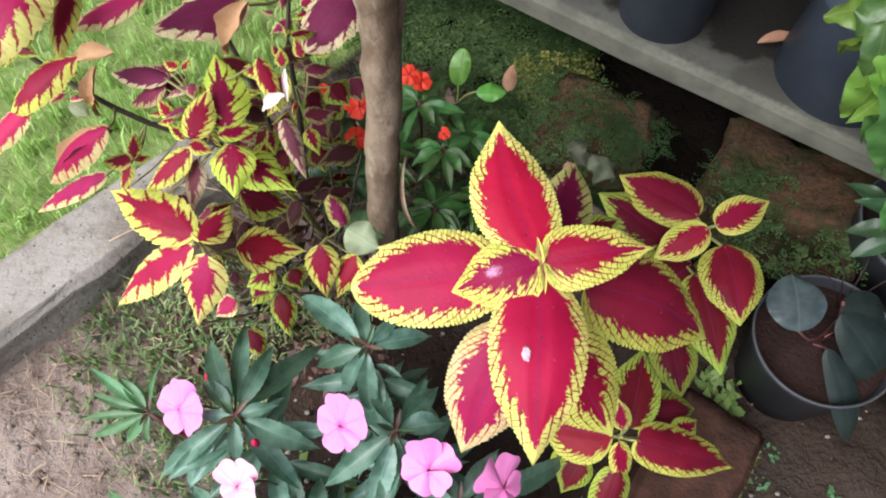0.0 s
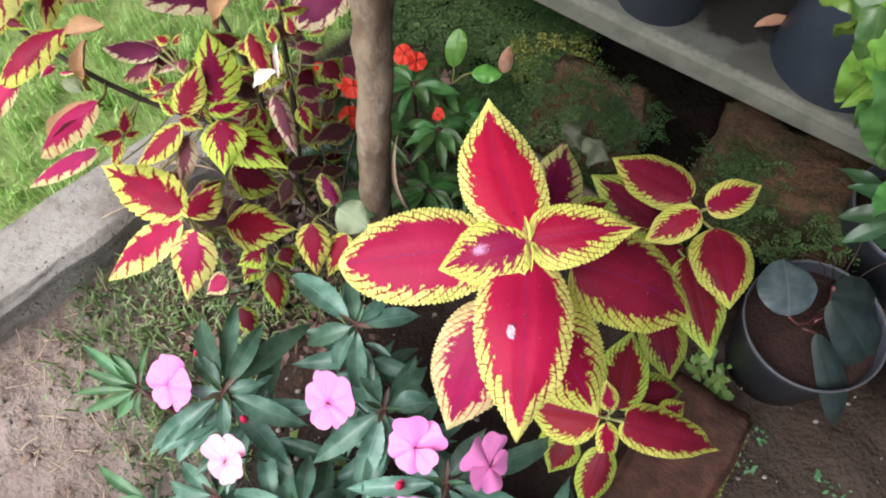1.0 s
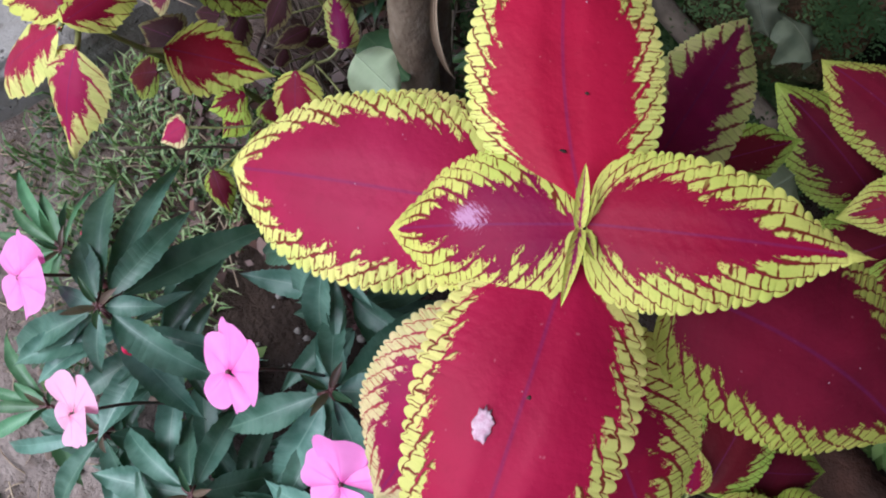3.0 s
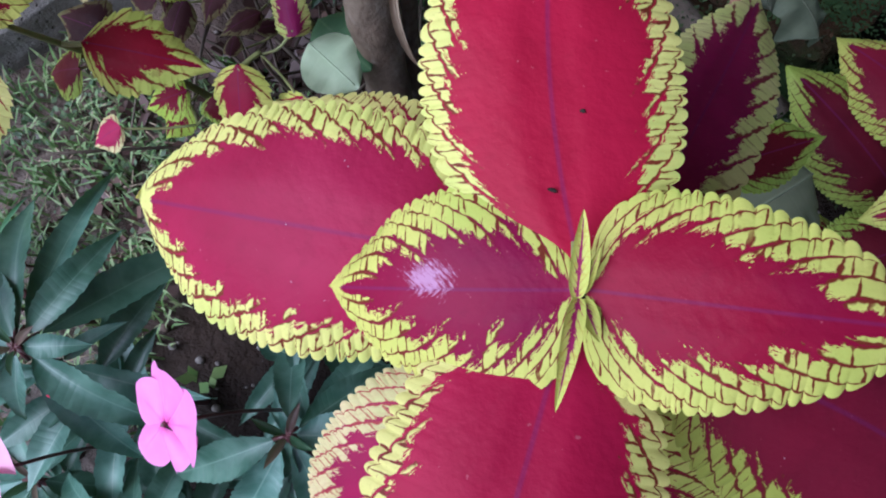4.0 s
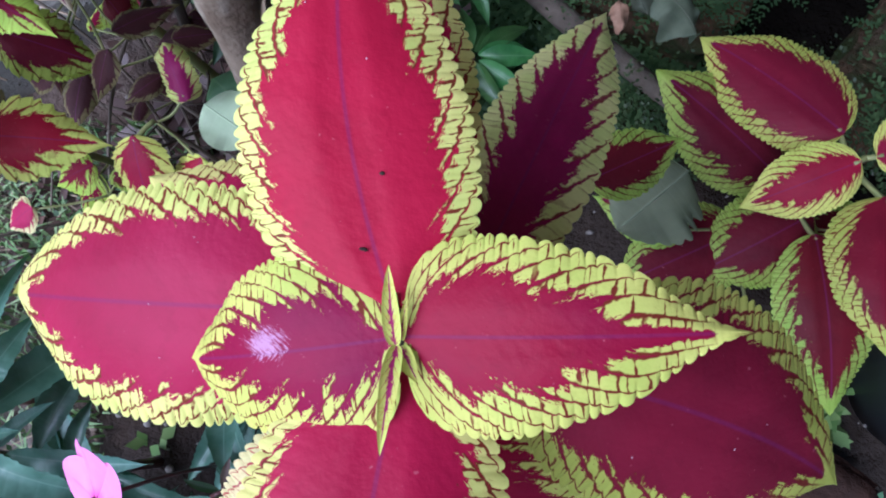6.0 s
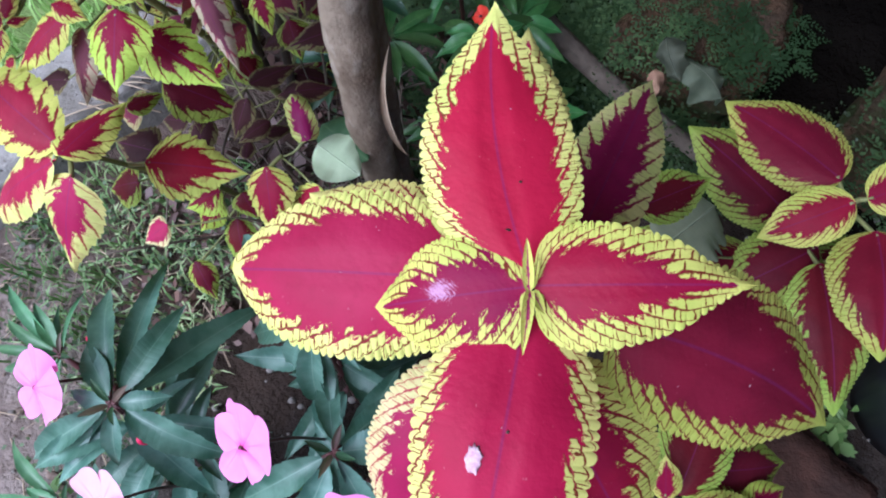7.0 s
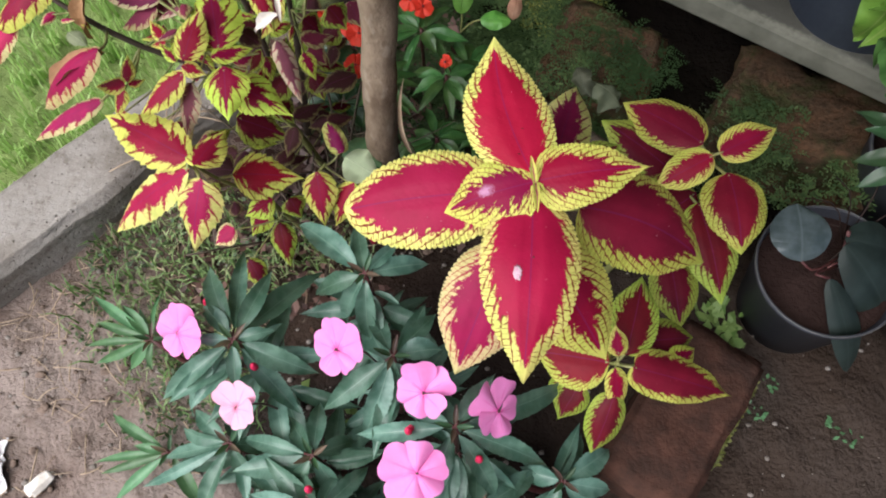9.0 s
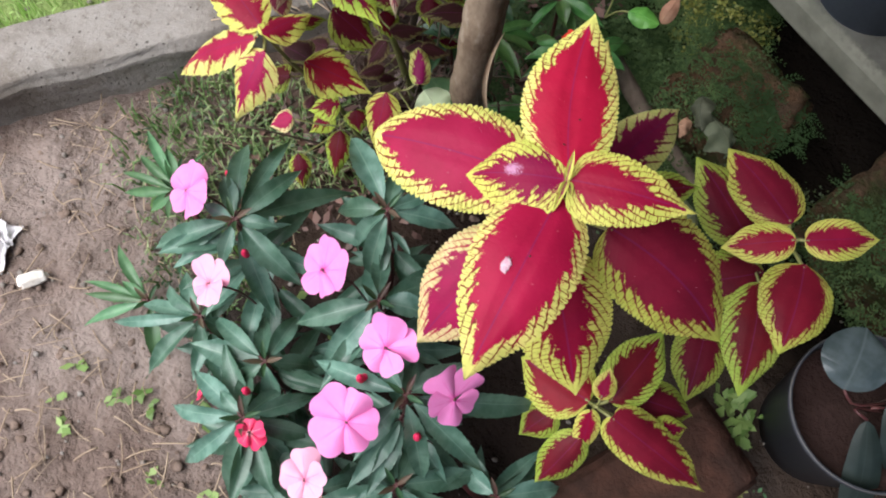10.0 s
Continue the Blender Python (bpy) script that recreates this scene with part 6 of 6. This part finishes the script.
def whorl(plant, c, n, reach, width, mat, drop=0.5, foot=None):
    c = Vector(c)
    foot = Vector(foot) if foot else Vector((c.x, c.y + 0.01, -0.005))
    st = tube("shoot", smooth_line([foot, foot.lerp(c, 0.5), c], 6), 0.0025, RED_STEM, plant, sides=6)
    t0 = rng.random() * 6
    for i in range(n):
        w = t0 + i * 2.4 + rng.uniform(-0.25, 0.25)
        r = reach * rng.uniform(0.65, 1.1)
        tip = c + Vector((math.cos(w) * r, math.sin(w) * r, -drop * r * rng.uniform(0.1, 1.0)))
        tip.z = max(tip.z, 0.006)
        blade("leaf", c + (tip - c) * 0.1, tip, width * rng.uniform(0.8, 1.15), mat, st, 0.1, -0.15, rng.uniform(-25, 25), 12, 0.03, 0.80, 1.2, 18, 6, 0.05, seed=i + int(c.x * 999))


for x, y, z in ((-0.115, 0.60, 0.13), (-0.085, 0.555, 0.11), (-0.03, 0.63, 0.12), (0.002, 0.565, 0.11), (-0.13, 0.54, 0.09), (0.03, 0.60, 0.09), (-0.01, 0.50, 0.07), (0.05, 0.52, 0.06)):
    whorl(red_impatiens, (x, y, z), 12, 0.058, 0.0155, DARKGREEN if x < -0.10 else BROADLEAF)
for x, y, z, d in ((-0.114, 0.613, 0.150, 0.034), (-0.104, 0.600, 0.148, 0.028), (-0.120, 0.622, 0.145, 0.024), (-0.106, 0.552, 0.148, 0.030), (-0.043, 0.651, 0.15, 0.026), (-0.028, 0.645, 0.145, 0.026), (0.001, 0.562, 0.14, 0.016), (-0.15, 0.63, 0.14, 0.02)):
    flower((x, y, z), d, (rng.uniform(-0.3, 0.3), -0.5, 0.8), SCARLET, red_impatiens)

# pale undersides, dry leaves, stick, scraps
_leaf = blade("fallen_leaf", (-0.108, 0.428, 0.168), (-0.066, 0.402, 0.164), 0.036, SEEDLING, None, 0.2, 0.2, 0, 9, 0.03, nu=36, nv=8, wave=0.06)
tagged(_leaf[0], "dull green leaf lying against the trunk", "leaf")
_leaf = blade("fallen_leaf", (-0.104, 0.404, 0.180), (-0.070, 0.388, 0.165), 0.040, PALE_UNDERSIDE, None, 0.1, 0.2, 0, 9, 0.03, nu=36, nv=8, wave=0.06, p=0.6, q=0.85, bend=0.0)
tube("midrib", [_leaf[1](i / 9 * 0.92, 0.0) + _leaf[2] * 0.0003 for i in range(10)], 0.0005, PALE_UNDERSIDE, _leaf[0], sides=5)
tagged(_leaf[0], "pale green leaf turned underside up by the trunk", "leaf")
_leaf = blade("fallen_leaf", (0.182, 0.368, 0.220), (0.148, 0.335, 0.210), 0.055, UNDERSIDE, None, 0.1, 0.2, 0, 7, 0.30, nu=36, nv=8, wave=0.06, p=0.6, q=0.85, bend=0.0)
tube("midrib", [_leaf[1](i / 9 * 0.92, 0.0) + _leaf[2] * 0.0003 for i in range(10)], 0.0005, UNDERSIDE, _leaf[0], sides=5)
tagged(_leaf[0], "pale grey leaf turned underside up among shoots", "leaf")
_leaf = blade("dry_leaf", (-0.028, 0.392, 0.200), (-0.035, 0.423, 0.290), 0.0046, STRAW, None, 0.06, -0.5, 0, 9, 0.03, nu=36, nv=8, wave=0.06, p=0.6, q=0.85, bend=-0.1)
tube("midrib", [_leaf[1](i / 9 * 0.92, 0.0) + _leaf[2] * 0.0003 for i in range(10)], 0.0005, STRAW, _leaf[0], sides=5)
tagged(_leaf[0], "long dry curled tan leaf beside the trunk", "leaf")
_leaf = blade("dry_leaf", (0.091, 0.700, 0.060), (0.098, 0.723, 0.090), 0.02, DRY, None, 0.1, 0.2, 0, 9, 0.03, nu=36, nv=8, wave=0.06, p=0.6, q=0.85, bend=0.0)
tube("midrib", [_leaf[1](i / 9 * 0.92, 0.0) + _leaf[2] * 0.0003 for i in range(10)], 0.0005, DRY, _leaf[0], sides=5)
tagged(_leaf[0], "brown dry leaf standing among weeds", "leaf")
_leaf = blade("dry_leaf", (0.383, 0.655, 0.200), (0.432, 0.660, 0.205), 0.014, DRY, None, 0.1, -0.4, 0, 9, 0.03, nu=36, nv=8, wave=0.06, p=0.6, q=0.85, bend=0.0)
tube("midrib", [_leaf[1](i / 9 * 0.92, 0.0) + _leaf[2] * 0.0003 for i in range(10)], 0.0005, DRY, _leaf[0], sides=5)
tagged(_leaf[0], "dry curled tan leaf lying on the slab", "leaf")
for foot, tip, width, mat, roll, label in (((0.163, 0.572, 0.118), (0.178, 0.532, 0.112), 0.026, GREY_LEAF, 35, "grey-green withered leaf on the mossy bricks"), ((0.176, 0.556, 0.112), (0.216, 0.524, 0.102), 0.034, GREY_LEAF, -18, "crumpled grey-green leaf on the mossy bricks"), ((0.158, 0.548, 0.104), (0.160, 0.524, 0.100), 0.014, DRY, 0, "small rust-brown dead leaf on the mossy bricks")):
    _leaf = blade("fallen_leaf", foot, tip, width, mat, None, 0.2, 0.45, roll, 7, 0.10, nu=40, nv=10, wave=0.30, p=0.55, q=0.8, seed=int(width * 1000))
    tube("midrib", [_leaf[1](i / 9 * 0.92, 0.0) + _leaf[2] * 0.0003 for i in range(10)], 0.0005, mat, _leaf[0], sides=5)
    tagged(_leaf[0], label, "leaf")
_leaf = blade("fallen_leaf", (-0.539, 0.701, 0.035), (-0.506, 0.677, 0.035), 0.022, UNDERSIDE, None, 0.1, 0.2, 0, 9, 0.03, nu=36, nv=8, wave=0.06, p=0.6, q=0.85, bend=0.0)
tube("midrib", [_leaf[1](i / 9 * 0.92, 0.0) + _leaf[2] * 0.0003 for i in range(10)], 0.0005, UNDERSIDE, _leaf[0], sides=5)
tagged(_leaf[0], "pale grey withered leaf lying on the lawn", "leaf")
v, f = rough_box((0.036, 0.015, 0.007), pose(-0.446, 0.088, 0.005, 0, 4, 49), 8, 0.0075, 0.003, 31)
tagged(mesh_part("wood_chip", v, f, WHITE), "pale splintered wood chip lying on the soil", "wood chip")
# crumpled white paper: a small sheet folded into ridges
nx, ny, verts, faces = 26, 20, [], []
for side in (1, 0):
    for j in range(ny + 1):
        for i in range(nx + 1):
            x, y = 0.056 * (i / nx - 0.5), 0.040 * (j / ny - 0.5)
            q = Vector((x, y, 0))
            z = 0.010 + 0.016 * abs(noise.noise(q * 55)) - 0.010 * abs(noise.noise(q * 95 + Vector((5, 2, 1)))) - 14.0 * (x * x + y * y)
            q += noise.noise_vector(Vector((x * 60, y * 60, 4))) * 0.007
            verts.append(pose(-0.511, 0.104, 0.002, 0, 0, 104) @ Vector((q.x, q.y, max(z, 0.0) + 0.0012 * side)))
half = (nx + 1) * (ny + 1)
for j in range(ny):
    for i in range(nx):
        k = j * (nx + 1) + i
        faces += [(k, k + 1, k + nx + 2, k + nx + 1), (half + k, half + k + nx + 1, half + k + nx + 2, half + k + 1)]
ring = [i for i in range(nx)] + [j * (nx + 1) + nx for j in range(ny)] + [ny * (nx + 1) + i for i in range(nx, 0, -1)] + [j * (nx + 1) for j in range(ny, 0, -1)]
for a, b in zip(ring, ring[1:] + ring[:1]):
    faces.append((a, half + a, half + b, b))
tagged(mesh_part("paper_scrap", verts, faces, PAPER, smooth=False), "crumpled white paper scrap lying on the soil", "paper")
_leaf = blade("weed_leaf", (0.019, 0.720, 0.050), (0.030, 0.753, 0.090), 0.03, ROUNDLEAF, None, 0.1, 0.1, 0, 9, 0, nu=36, nv=8, wave=0.06, p=0.5, q=0.5, bend=0.0)
tube("midrib", [_leaf[1](i / 9 * 0.92, 0.0) + _leaf[2] * 0.0003 for i in range(10)], 0.0005, ROUNDLEAF, _leaf[0], sides=5)
tagged(_leaf[0], "round green weed leaf standing behind the trunk", "weed")
_leaf = blade("weed_leaf", (0.047, 0.701, 0.060), (0.089, 0.698, 0.060), 0.028, ROUNDLEAF, None, 0.1, 0.2, 0, 9, 0, nu=36, nv=8, wave=0.06, p=0.5, q=0.6, bend=0.0)
tube("midrib", [_leaf[1](i / 9 * 0.92, 0.0) + _leaf[2] * 0.0003 for i in range(10)], 0.0005, ROUNDLEAF, _leaf[0], sides=5)
tagged(_leaf[0], "round green weed leaf standing behind the trunk", "weed")
tagged(tube("dead_stick", smooth_line([(0.049, 0.636, 0.050), (0.117, 0.570, 0.050), (0.166, 0.536, 0.045), (0.221, 0.503, 0.030)], 16), [0.011 - 0.0002 * i for i in range(16)], STICK, None, sides=12, wobble=0.12), "grey weathered dead stick lying behind the coleus", "stick")
weed_stalk = thing("weed_stalks", (0.020, 0.730, 0.000), "green stalks of a round-leaved weed", "weed")
tube("stalk", smooth_line([(0.020, 0.713, 0.020), (0.022, 0.719, 0.040), (0.021, 0.725, 0.052)], 6), 0.0013, STEM, weed_stalk, sides=6)
tube("stalk", smooth_line([(0.020, 0.713, 0.020), (0.035, 0.704, 0.050), (0.051, 0.701, 0.060)], 6), 0.0013, STEM, weed_stalk, sides=6)
# ---- lawn: blades beyond the kerb ----
def tufts(name, spots, size, width, mat, label, category, lean=0.6, per=5):
    verts, faces = [], []
    for x, y, z0 in spots:
        for _ in range(per):
            w, h = rng.random() * 6.283, size * rng.uniform(0.5, 1.2)
            d = Vector((math.cos(w), math.sin(w), 0))
            e = Vector((-d.y, d.x, 0)) * width * rng.uniform(0.7, 1.3)
            b = Vector((x + rng.uniform(-0.012, 0.012), y + rng.uniform(-0.012, 0.012), z0))
            l = lean * rng.random()
            p1, p2 = b + d * h * l * 0.35 + Vector((0, 0, h * 0.6)), b + d * h * l + Vector((0, 0, h * (1 - 0.4 * l)))
            k = len(verts)
            verts += [b - e, b + e, p1 - e * 0.8, p1 + e * 0.8, p2]
            faces += [(k, k + 1, k + 3, k + 2), (k + 2, k + 3, k + 4)]
    return tagged(mesh_part(name, verts, faces, mat, smooth=False), label, category, kind="stuff")


spots = []
while len(spots) < 7500:
    x, y = rng.uniform(-2.2, 0.25), rng.uniform(0.2, 2.3)
    if 1.0 < y - x < 3.2 and x + y < 2.1:
        spots.append((x, y, -0.006))
tufts("lawn_grass", spots, 0.045, 0.0016, GRASS, "short green lawn grass beyond the kerb", "grass")


spots = []
while len(spots) < 760:
    x, y = rng.uniform(-0.47, -0.10), rng.uniform(0.15, 0.46)
    if y - x < 0.83 and x + y > -0.20 + 0.12 * rng.random() and (x < -0.21 or y > 0.34):
        spots.append((x, y, -0.003))
tufts("weed_grass", spots, 0.026, 0.0013, THIN_GRASS, "thin tufts of short grass on soil beside the kerb", "grass", 1.2, 2)


def sprigs(name, spots, mat, label, leaf=0.006, n=26, reach=0.03, height=0.03):
    """Small creeping weeds: clumps of tiny leaflets on no visible stalks."""
    verts, faces = [], []
    for x, y, z0, s in spots:
        for _ in range(n):
            w, r = rng.random() * 6.283, reach * s * math.sqrt(rng.random())
            c = Vector((x + r * math.cos(w), y + r * math.sin(w), z0 + height * s * rng.random() * (1 - r / (reach * s + 1e-6) * 0.6)))
            a = Vector((rng.uniform(-1, 1), rng.uniform(-1, 1), rng.uniform(-0.3, 0.6))).normalized()
            b = a.cross(Vector((rng.uniform(-0.5, 0.5), rng.uniform(-0.5, 0.5), 1))).normalized()
            l = leaf * rng.uniform(0.6, 1.3)
            k = len(verts)
            verts += [c, c + a * l * 0.5 + b * l * 0.3, c + a * l, c + a * l * 0.5 - b * l * 0.3]
            faces += [(k, k + 1, k + 2, k + 3)]
    return tagged(mesh_part(name, verts, faces, mat, smooth=False), label, "weeds", kind="stuff")


def fronds(name, spots, mat, label, leaf=0.0092, n=6, reach=0.040):
    """Tiny ferns: strands with paired leaflets, fanned out from a root."""
    verts, faces = [], []
    for x, y, z0, s in spots:
        t0 = rng.random() * 6.28
        for i in range(n):
            w = t0 + i * 6.28 / n + rng.uniform(-0.5, 0.5)
            l, rise = reach * s * rng.uniform(0.5, 1.1), rng.uniform(0.15, 0.6)
            d, e = Vector((math.cos(w), math.sin(w), 0)), Vector((-math.sin(w), math.cos(w), 0))
            for j in range(1, 7):
                u = j / 6
                c = Vector((x, y, z0)) + d * l * u + Vector((0, 0, l * rise * 2.2 * u * (1.15 - u)))
                for side in (-1, 1):
                    a = (e * side + d * 0.6 + Vector((0, 0, rng.uniform(-0.2, 0.3)))).normalized()
                    h = leaf * s * (1.15 - 0.6 * u) * rng.uniform(0.7, 1.2)
                    k = len(verts)
                    verts += [c, c + a * h * 0.55 + d * h * 0.3, c + a * h, c + a * h * 0.5 - d * h * 0.28]
                    faces += [(k, k + 1, k + 2, k + 3)]
    return tagged(mesh_part(name, verts, faces, mat, smooth=False), label, "weeds", kind="stuff")


def scatter(n, x0, x1, y0, y1, z, s0, s1, keep=lambda x, y: True):
    out = []
    while len(out) < n:
        x, y = rng.uniform(x0, x1), rng.uniform(y0, y1)
        if keep(x, y):
            out.append((x, y, z, rng.uniform(s0, s1)))
    return out


sprigs("creeping_weeds", scatter(110, -0.46, -0.12, 0.12, 0.46, 0.0, 0.5, 1.1, lambda x, y: y - x < 0.84 and (x < -0.25 or y > 0.33) and x + y > -0.22 + 0.1 * rng.random()), WEED, "sparse low weeds on soil beside the kerb", 0.007, 10)
fronds("creeping_weeds", scatter(640, -0.12, 0.36, 0.48, 1.0, 0.0, 0.6, 1.3, lambda x, y: not (0.255 < x < 0.36 and y > 0.53) and (y - 0.612) < -0.68 * (x - 0.30) + (0.20 if x < 0.22 else 0.02)) + scatter(46, 0.12, 0.29, 0.55, 0.70, 0.088, 0.5, 0.9, lambda x, y: (y - 0.612) < -0.68 * (x - 0.30)) + scatter(44, 0.34, 0.62, 0.40, 0.58, 0.085, 0.5, 0.9, lambda x, y: (y - 0.612) < -0.68 * (x - 0.30)), FERN, "tiny ferns and weeds over the mossy bricks")
sprigs("moss_cushions", scatter(90, 0.13, 0.62, 0.42, 0.70, 0.065, 0.5, 1.0, lambda x, y: not (0.255 < x < 0.36 and y > 0.53) and (y - 0.612) < -0.68 * (x - 0.30) - 0.01), MOSS, "dark green moss on the bricks", 0.004, 30, 0.03, 0.03)
sprigs("creeping_weeds", scatter(12, 0.305, 0.35, 0.245, 0.30, 0.0, 0.5, 0.9), SPROUT, "bright green weeds beside the pot", 0.016, 6, 0.02, 0.035)
sprigs("creeping_weeds", scatter(18, -0.36, -0.08, -0.06, 0.20, 0.0, 0.3, 0.6), SPROUT, "bright green seedlings on bare soil", 0.014, 5, 0.02, 0.02)
sprigs("creeping_weeds", scatter(120, -0.05, 0.12, 0.44, 0.56, 0.0, 0.6, 1.2), DIMMED_WEED, "low weeds behind the tree, dimmed in colour for shade", 0.006, 24, 0.03, 0.04)
sprigs("golden_moss", [(0.292 + 0.060 * k / 19, 0.112 + 0.088 * k / 19, 0.022, 0.4) for k in range(20)] + [(0.292 + 0.060 * k / 39, 0.112 + 0.088 * k / 39, 0.018, 0.3) for k in range(40)], GOLD_MOSS, "yellow-green moss along the edge of a brick", 0.005, 12, 0.010, 0.010)
sprigs("golden_moss", scatter(48, 0.116, 0.226, 0.697, 0.797, 0.022, 0.4, 0.9), GOLD_MOSS, "yellow-green moss on the ground by the bricks", 0.006, 26, 0.022, 0.024)
sprigs("leaf_litter", scatter(70, -0.34, -0.08, 0.28, 0.42, 0.0, 0.5, 1.0, lambda x, y: y - x < 0.80), LITTER, "brown and dark red fallen leaf scraps under the coleus", 0.016, 4, 0.03, 0.012)
sprigs("leaf_litter", scatter(150, -0.26, 0.02, 0.40, 0.80, 0.0, 0.5, 1.2, lambda x, y: y - x < 0.94), LITTER, "brown dry leaf litter under the coleus stems", 0.020, 8, 0.03, 0.02)

sprigs("creeping_weeds", [(0.350, 0.197, 0.0, 0.5), (0.360, 0.173, 0.0, 0.4), (0.458, 0.148, 0.0, 0.6), (0.382, 0.209, 0.0, 0.4), (0.422, 0.258, 0.0, 0.3), (0.440, 0.163, 0.0, 0.3)], SEEDLING, "tiny green weeds sprouting from bare soil", 0.007, 9, 0.02, 0.015)

# dead stalks and twigs between the stems of the leaning coleus
verts, faces = [], []
for i in range(70):
    x, y, w = rng.gauss(-0.13, 0.05), rng.gauss(0.45, 0.05), rng.random() * 6.28
    l = rng.uniform(0.04, 0.13)
    a, b = Vector((x, y, rng.uniform(0.0, 0.05))), Vector((x + l * math.cos(w), y + l * math.sin(w), rng.uniform(0.02, 0.15)))
    v, f = tube_data(curve_points(a, b, rng.uniform(-0.015, 0.015), 6, (-math.sin(w), math.cos(w), 0.5)), [rng.uniform(0.0006, 0.0015)] * 6, 5)
    k = len(verts)
    verts += v
    faces += [tuple(j + k for j in q) for q in f]
tagged(mesh_part("dead_stalks", verts, faces, STICK), "dry tangled dead stalks between the coleus stems", "litter", kind="stuff")

# clods of earth on the bare soil
verts, faces = [], []
for i in range(1100):
    x, y = rng.uniform(-0.75, 0.0), rng.uniform(-0.35, 0.42)
    if y - x > 0.80 or math.hypot(x + 0.05, y - 0.17) < 0.17:
        continue
    r = 0.0014 + 0.0045 * rng.random() ** 3
    v, f = ball((x, y, -0.001), (r * rng.uniform(0.8, 1.5), r, r * 0.55), 8, 6, 0.55, i)
    k = len(verts)
    verts += v
    faces += [tuple(j + k for j in q) for q in f]
tagged(mesh_part("clods", verts, faces, CLOD), "small brown clods of dry earth on the bed", "soil", kind="stuff")

# straw, twigs and pebbles on the bare soil
verts, faces = [], []
for _ in range(900):
    x, y, w, l = rng.uniform(-0.72, 0.0), rng.uniform(-0.25, 0.40), rng.random() * 6.28, rng.uniform(0.010, 0.045)
    if y - x > 0.82 or math.hypot(x + 0.05, y - 0.17) < 0.19:
        continue
    a, b = Vector((x, y, 0.004)), Vector((x + l * math.cos(w), y + l * math.sin(w), rng.uniform(0.003, 0.008)))
    v, f = tube_data(curve_points(a, b, rng.uniform(-0.003, 0.003), 5, (-math.sin(w), math.cos(w), 0.2)), [rng.uniform(0.0003, 0.0010)] * 5, 5)
    k = len(verts)
    verts += v
    faces += [tuple(i + k for i in q) for q in f]
for i in range(16):
    x, w, l = rng.gauss(-0.37, 0.02), rng.uniform(-0.6, 0.6) + (1.4 if i % 3 == 0 else 0), rng.uniform(0.03, 0.09)
    a = Vector((x, x + 0.895 + rng.uniform(-0.03, 0.02), 0.059))
    v, f = tube_data(curve_points(a, a + Vector((l * math.cos(w), l * math.sin(w), 0.003)), 0.004, 5, (0, 0, 1)), [0.0010] * 5, 5)
    k = len(verts)
    verts += v
    faces += [tuple(j + k for j in q) for q in f]
tagged(mesh_part("straw_litter", verts, faces, STRAW), "dry straw and twigs strewn on soil", "litter", kind="stuff")
verts, faces = [], []
for i in range(1100):
    x, y = rng.uniform(-0.75, 0.7), rng.uniform(-0.3, 0.5)
    r = rng.choice((0.0012, 0.0015, 0.002, 0.003, 0.005)) * (0.8 if x < 0 else 0.65)
    v, f = ball((x, y, 0.001), (r, r * 0.8, r * 0.6), 7, 5, 0.5, i)
    k = len(verts)
    verts += v
    faces += [tuple(j + k for j in q) for q in f]
tagged(mesh_part("pebbles", verts, faces, PEBBLE), "small pebbles and crumbs of earth on soil", "pebbles", kind="stuff")
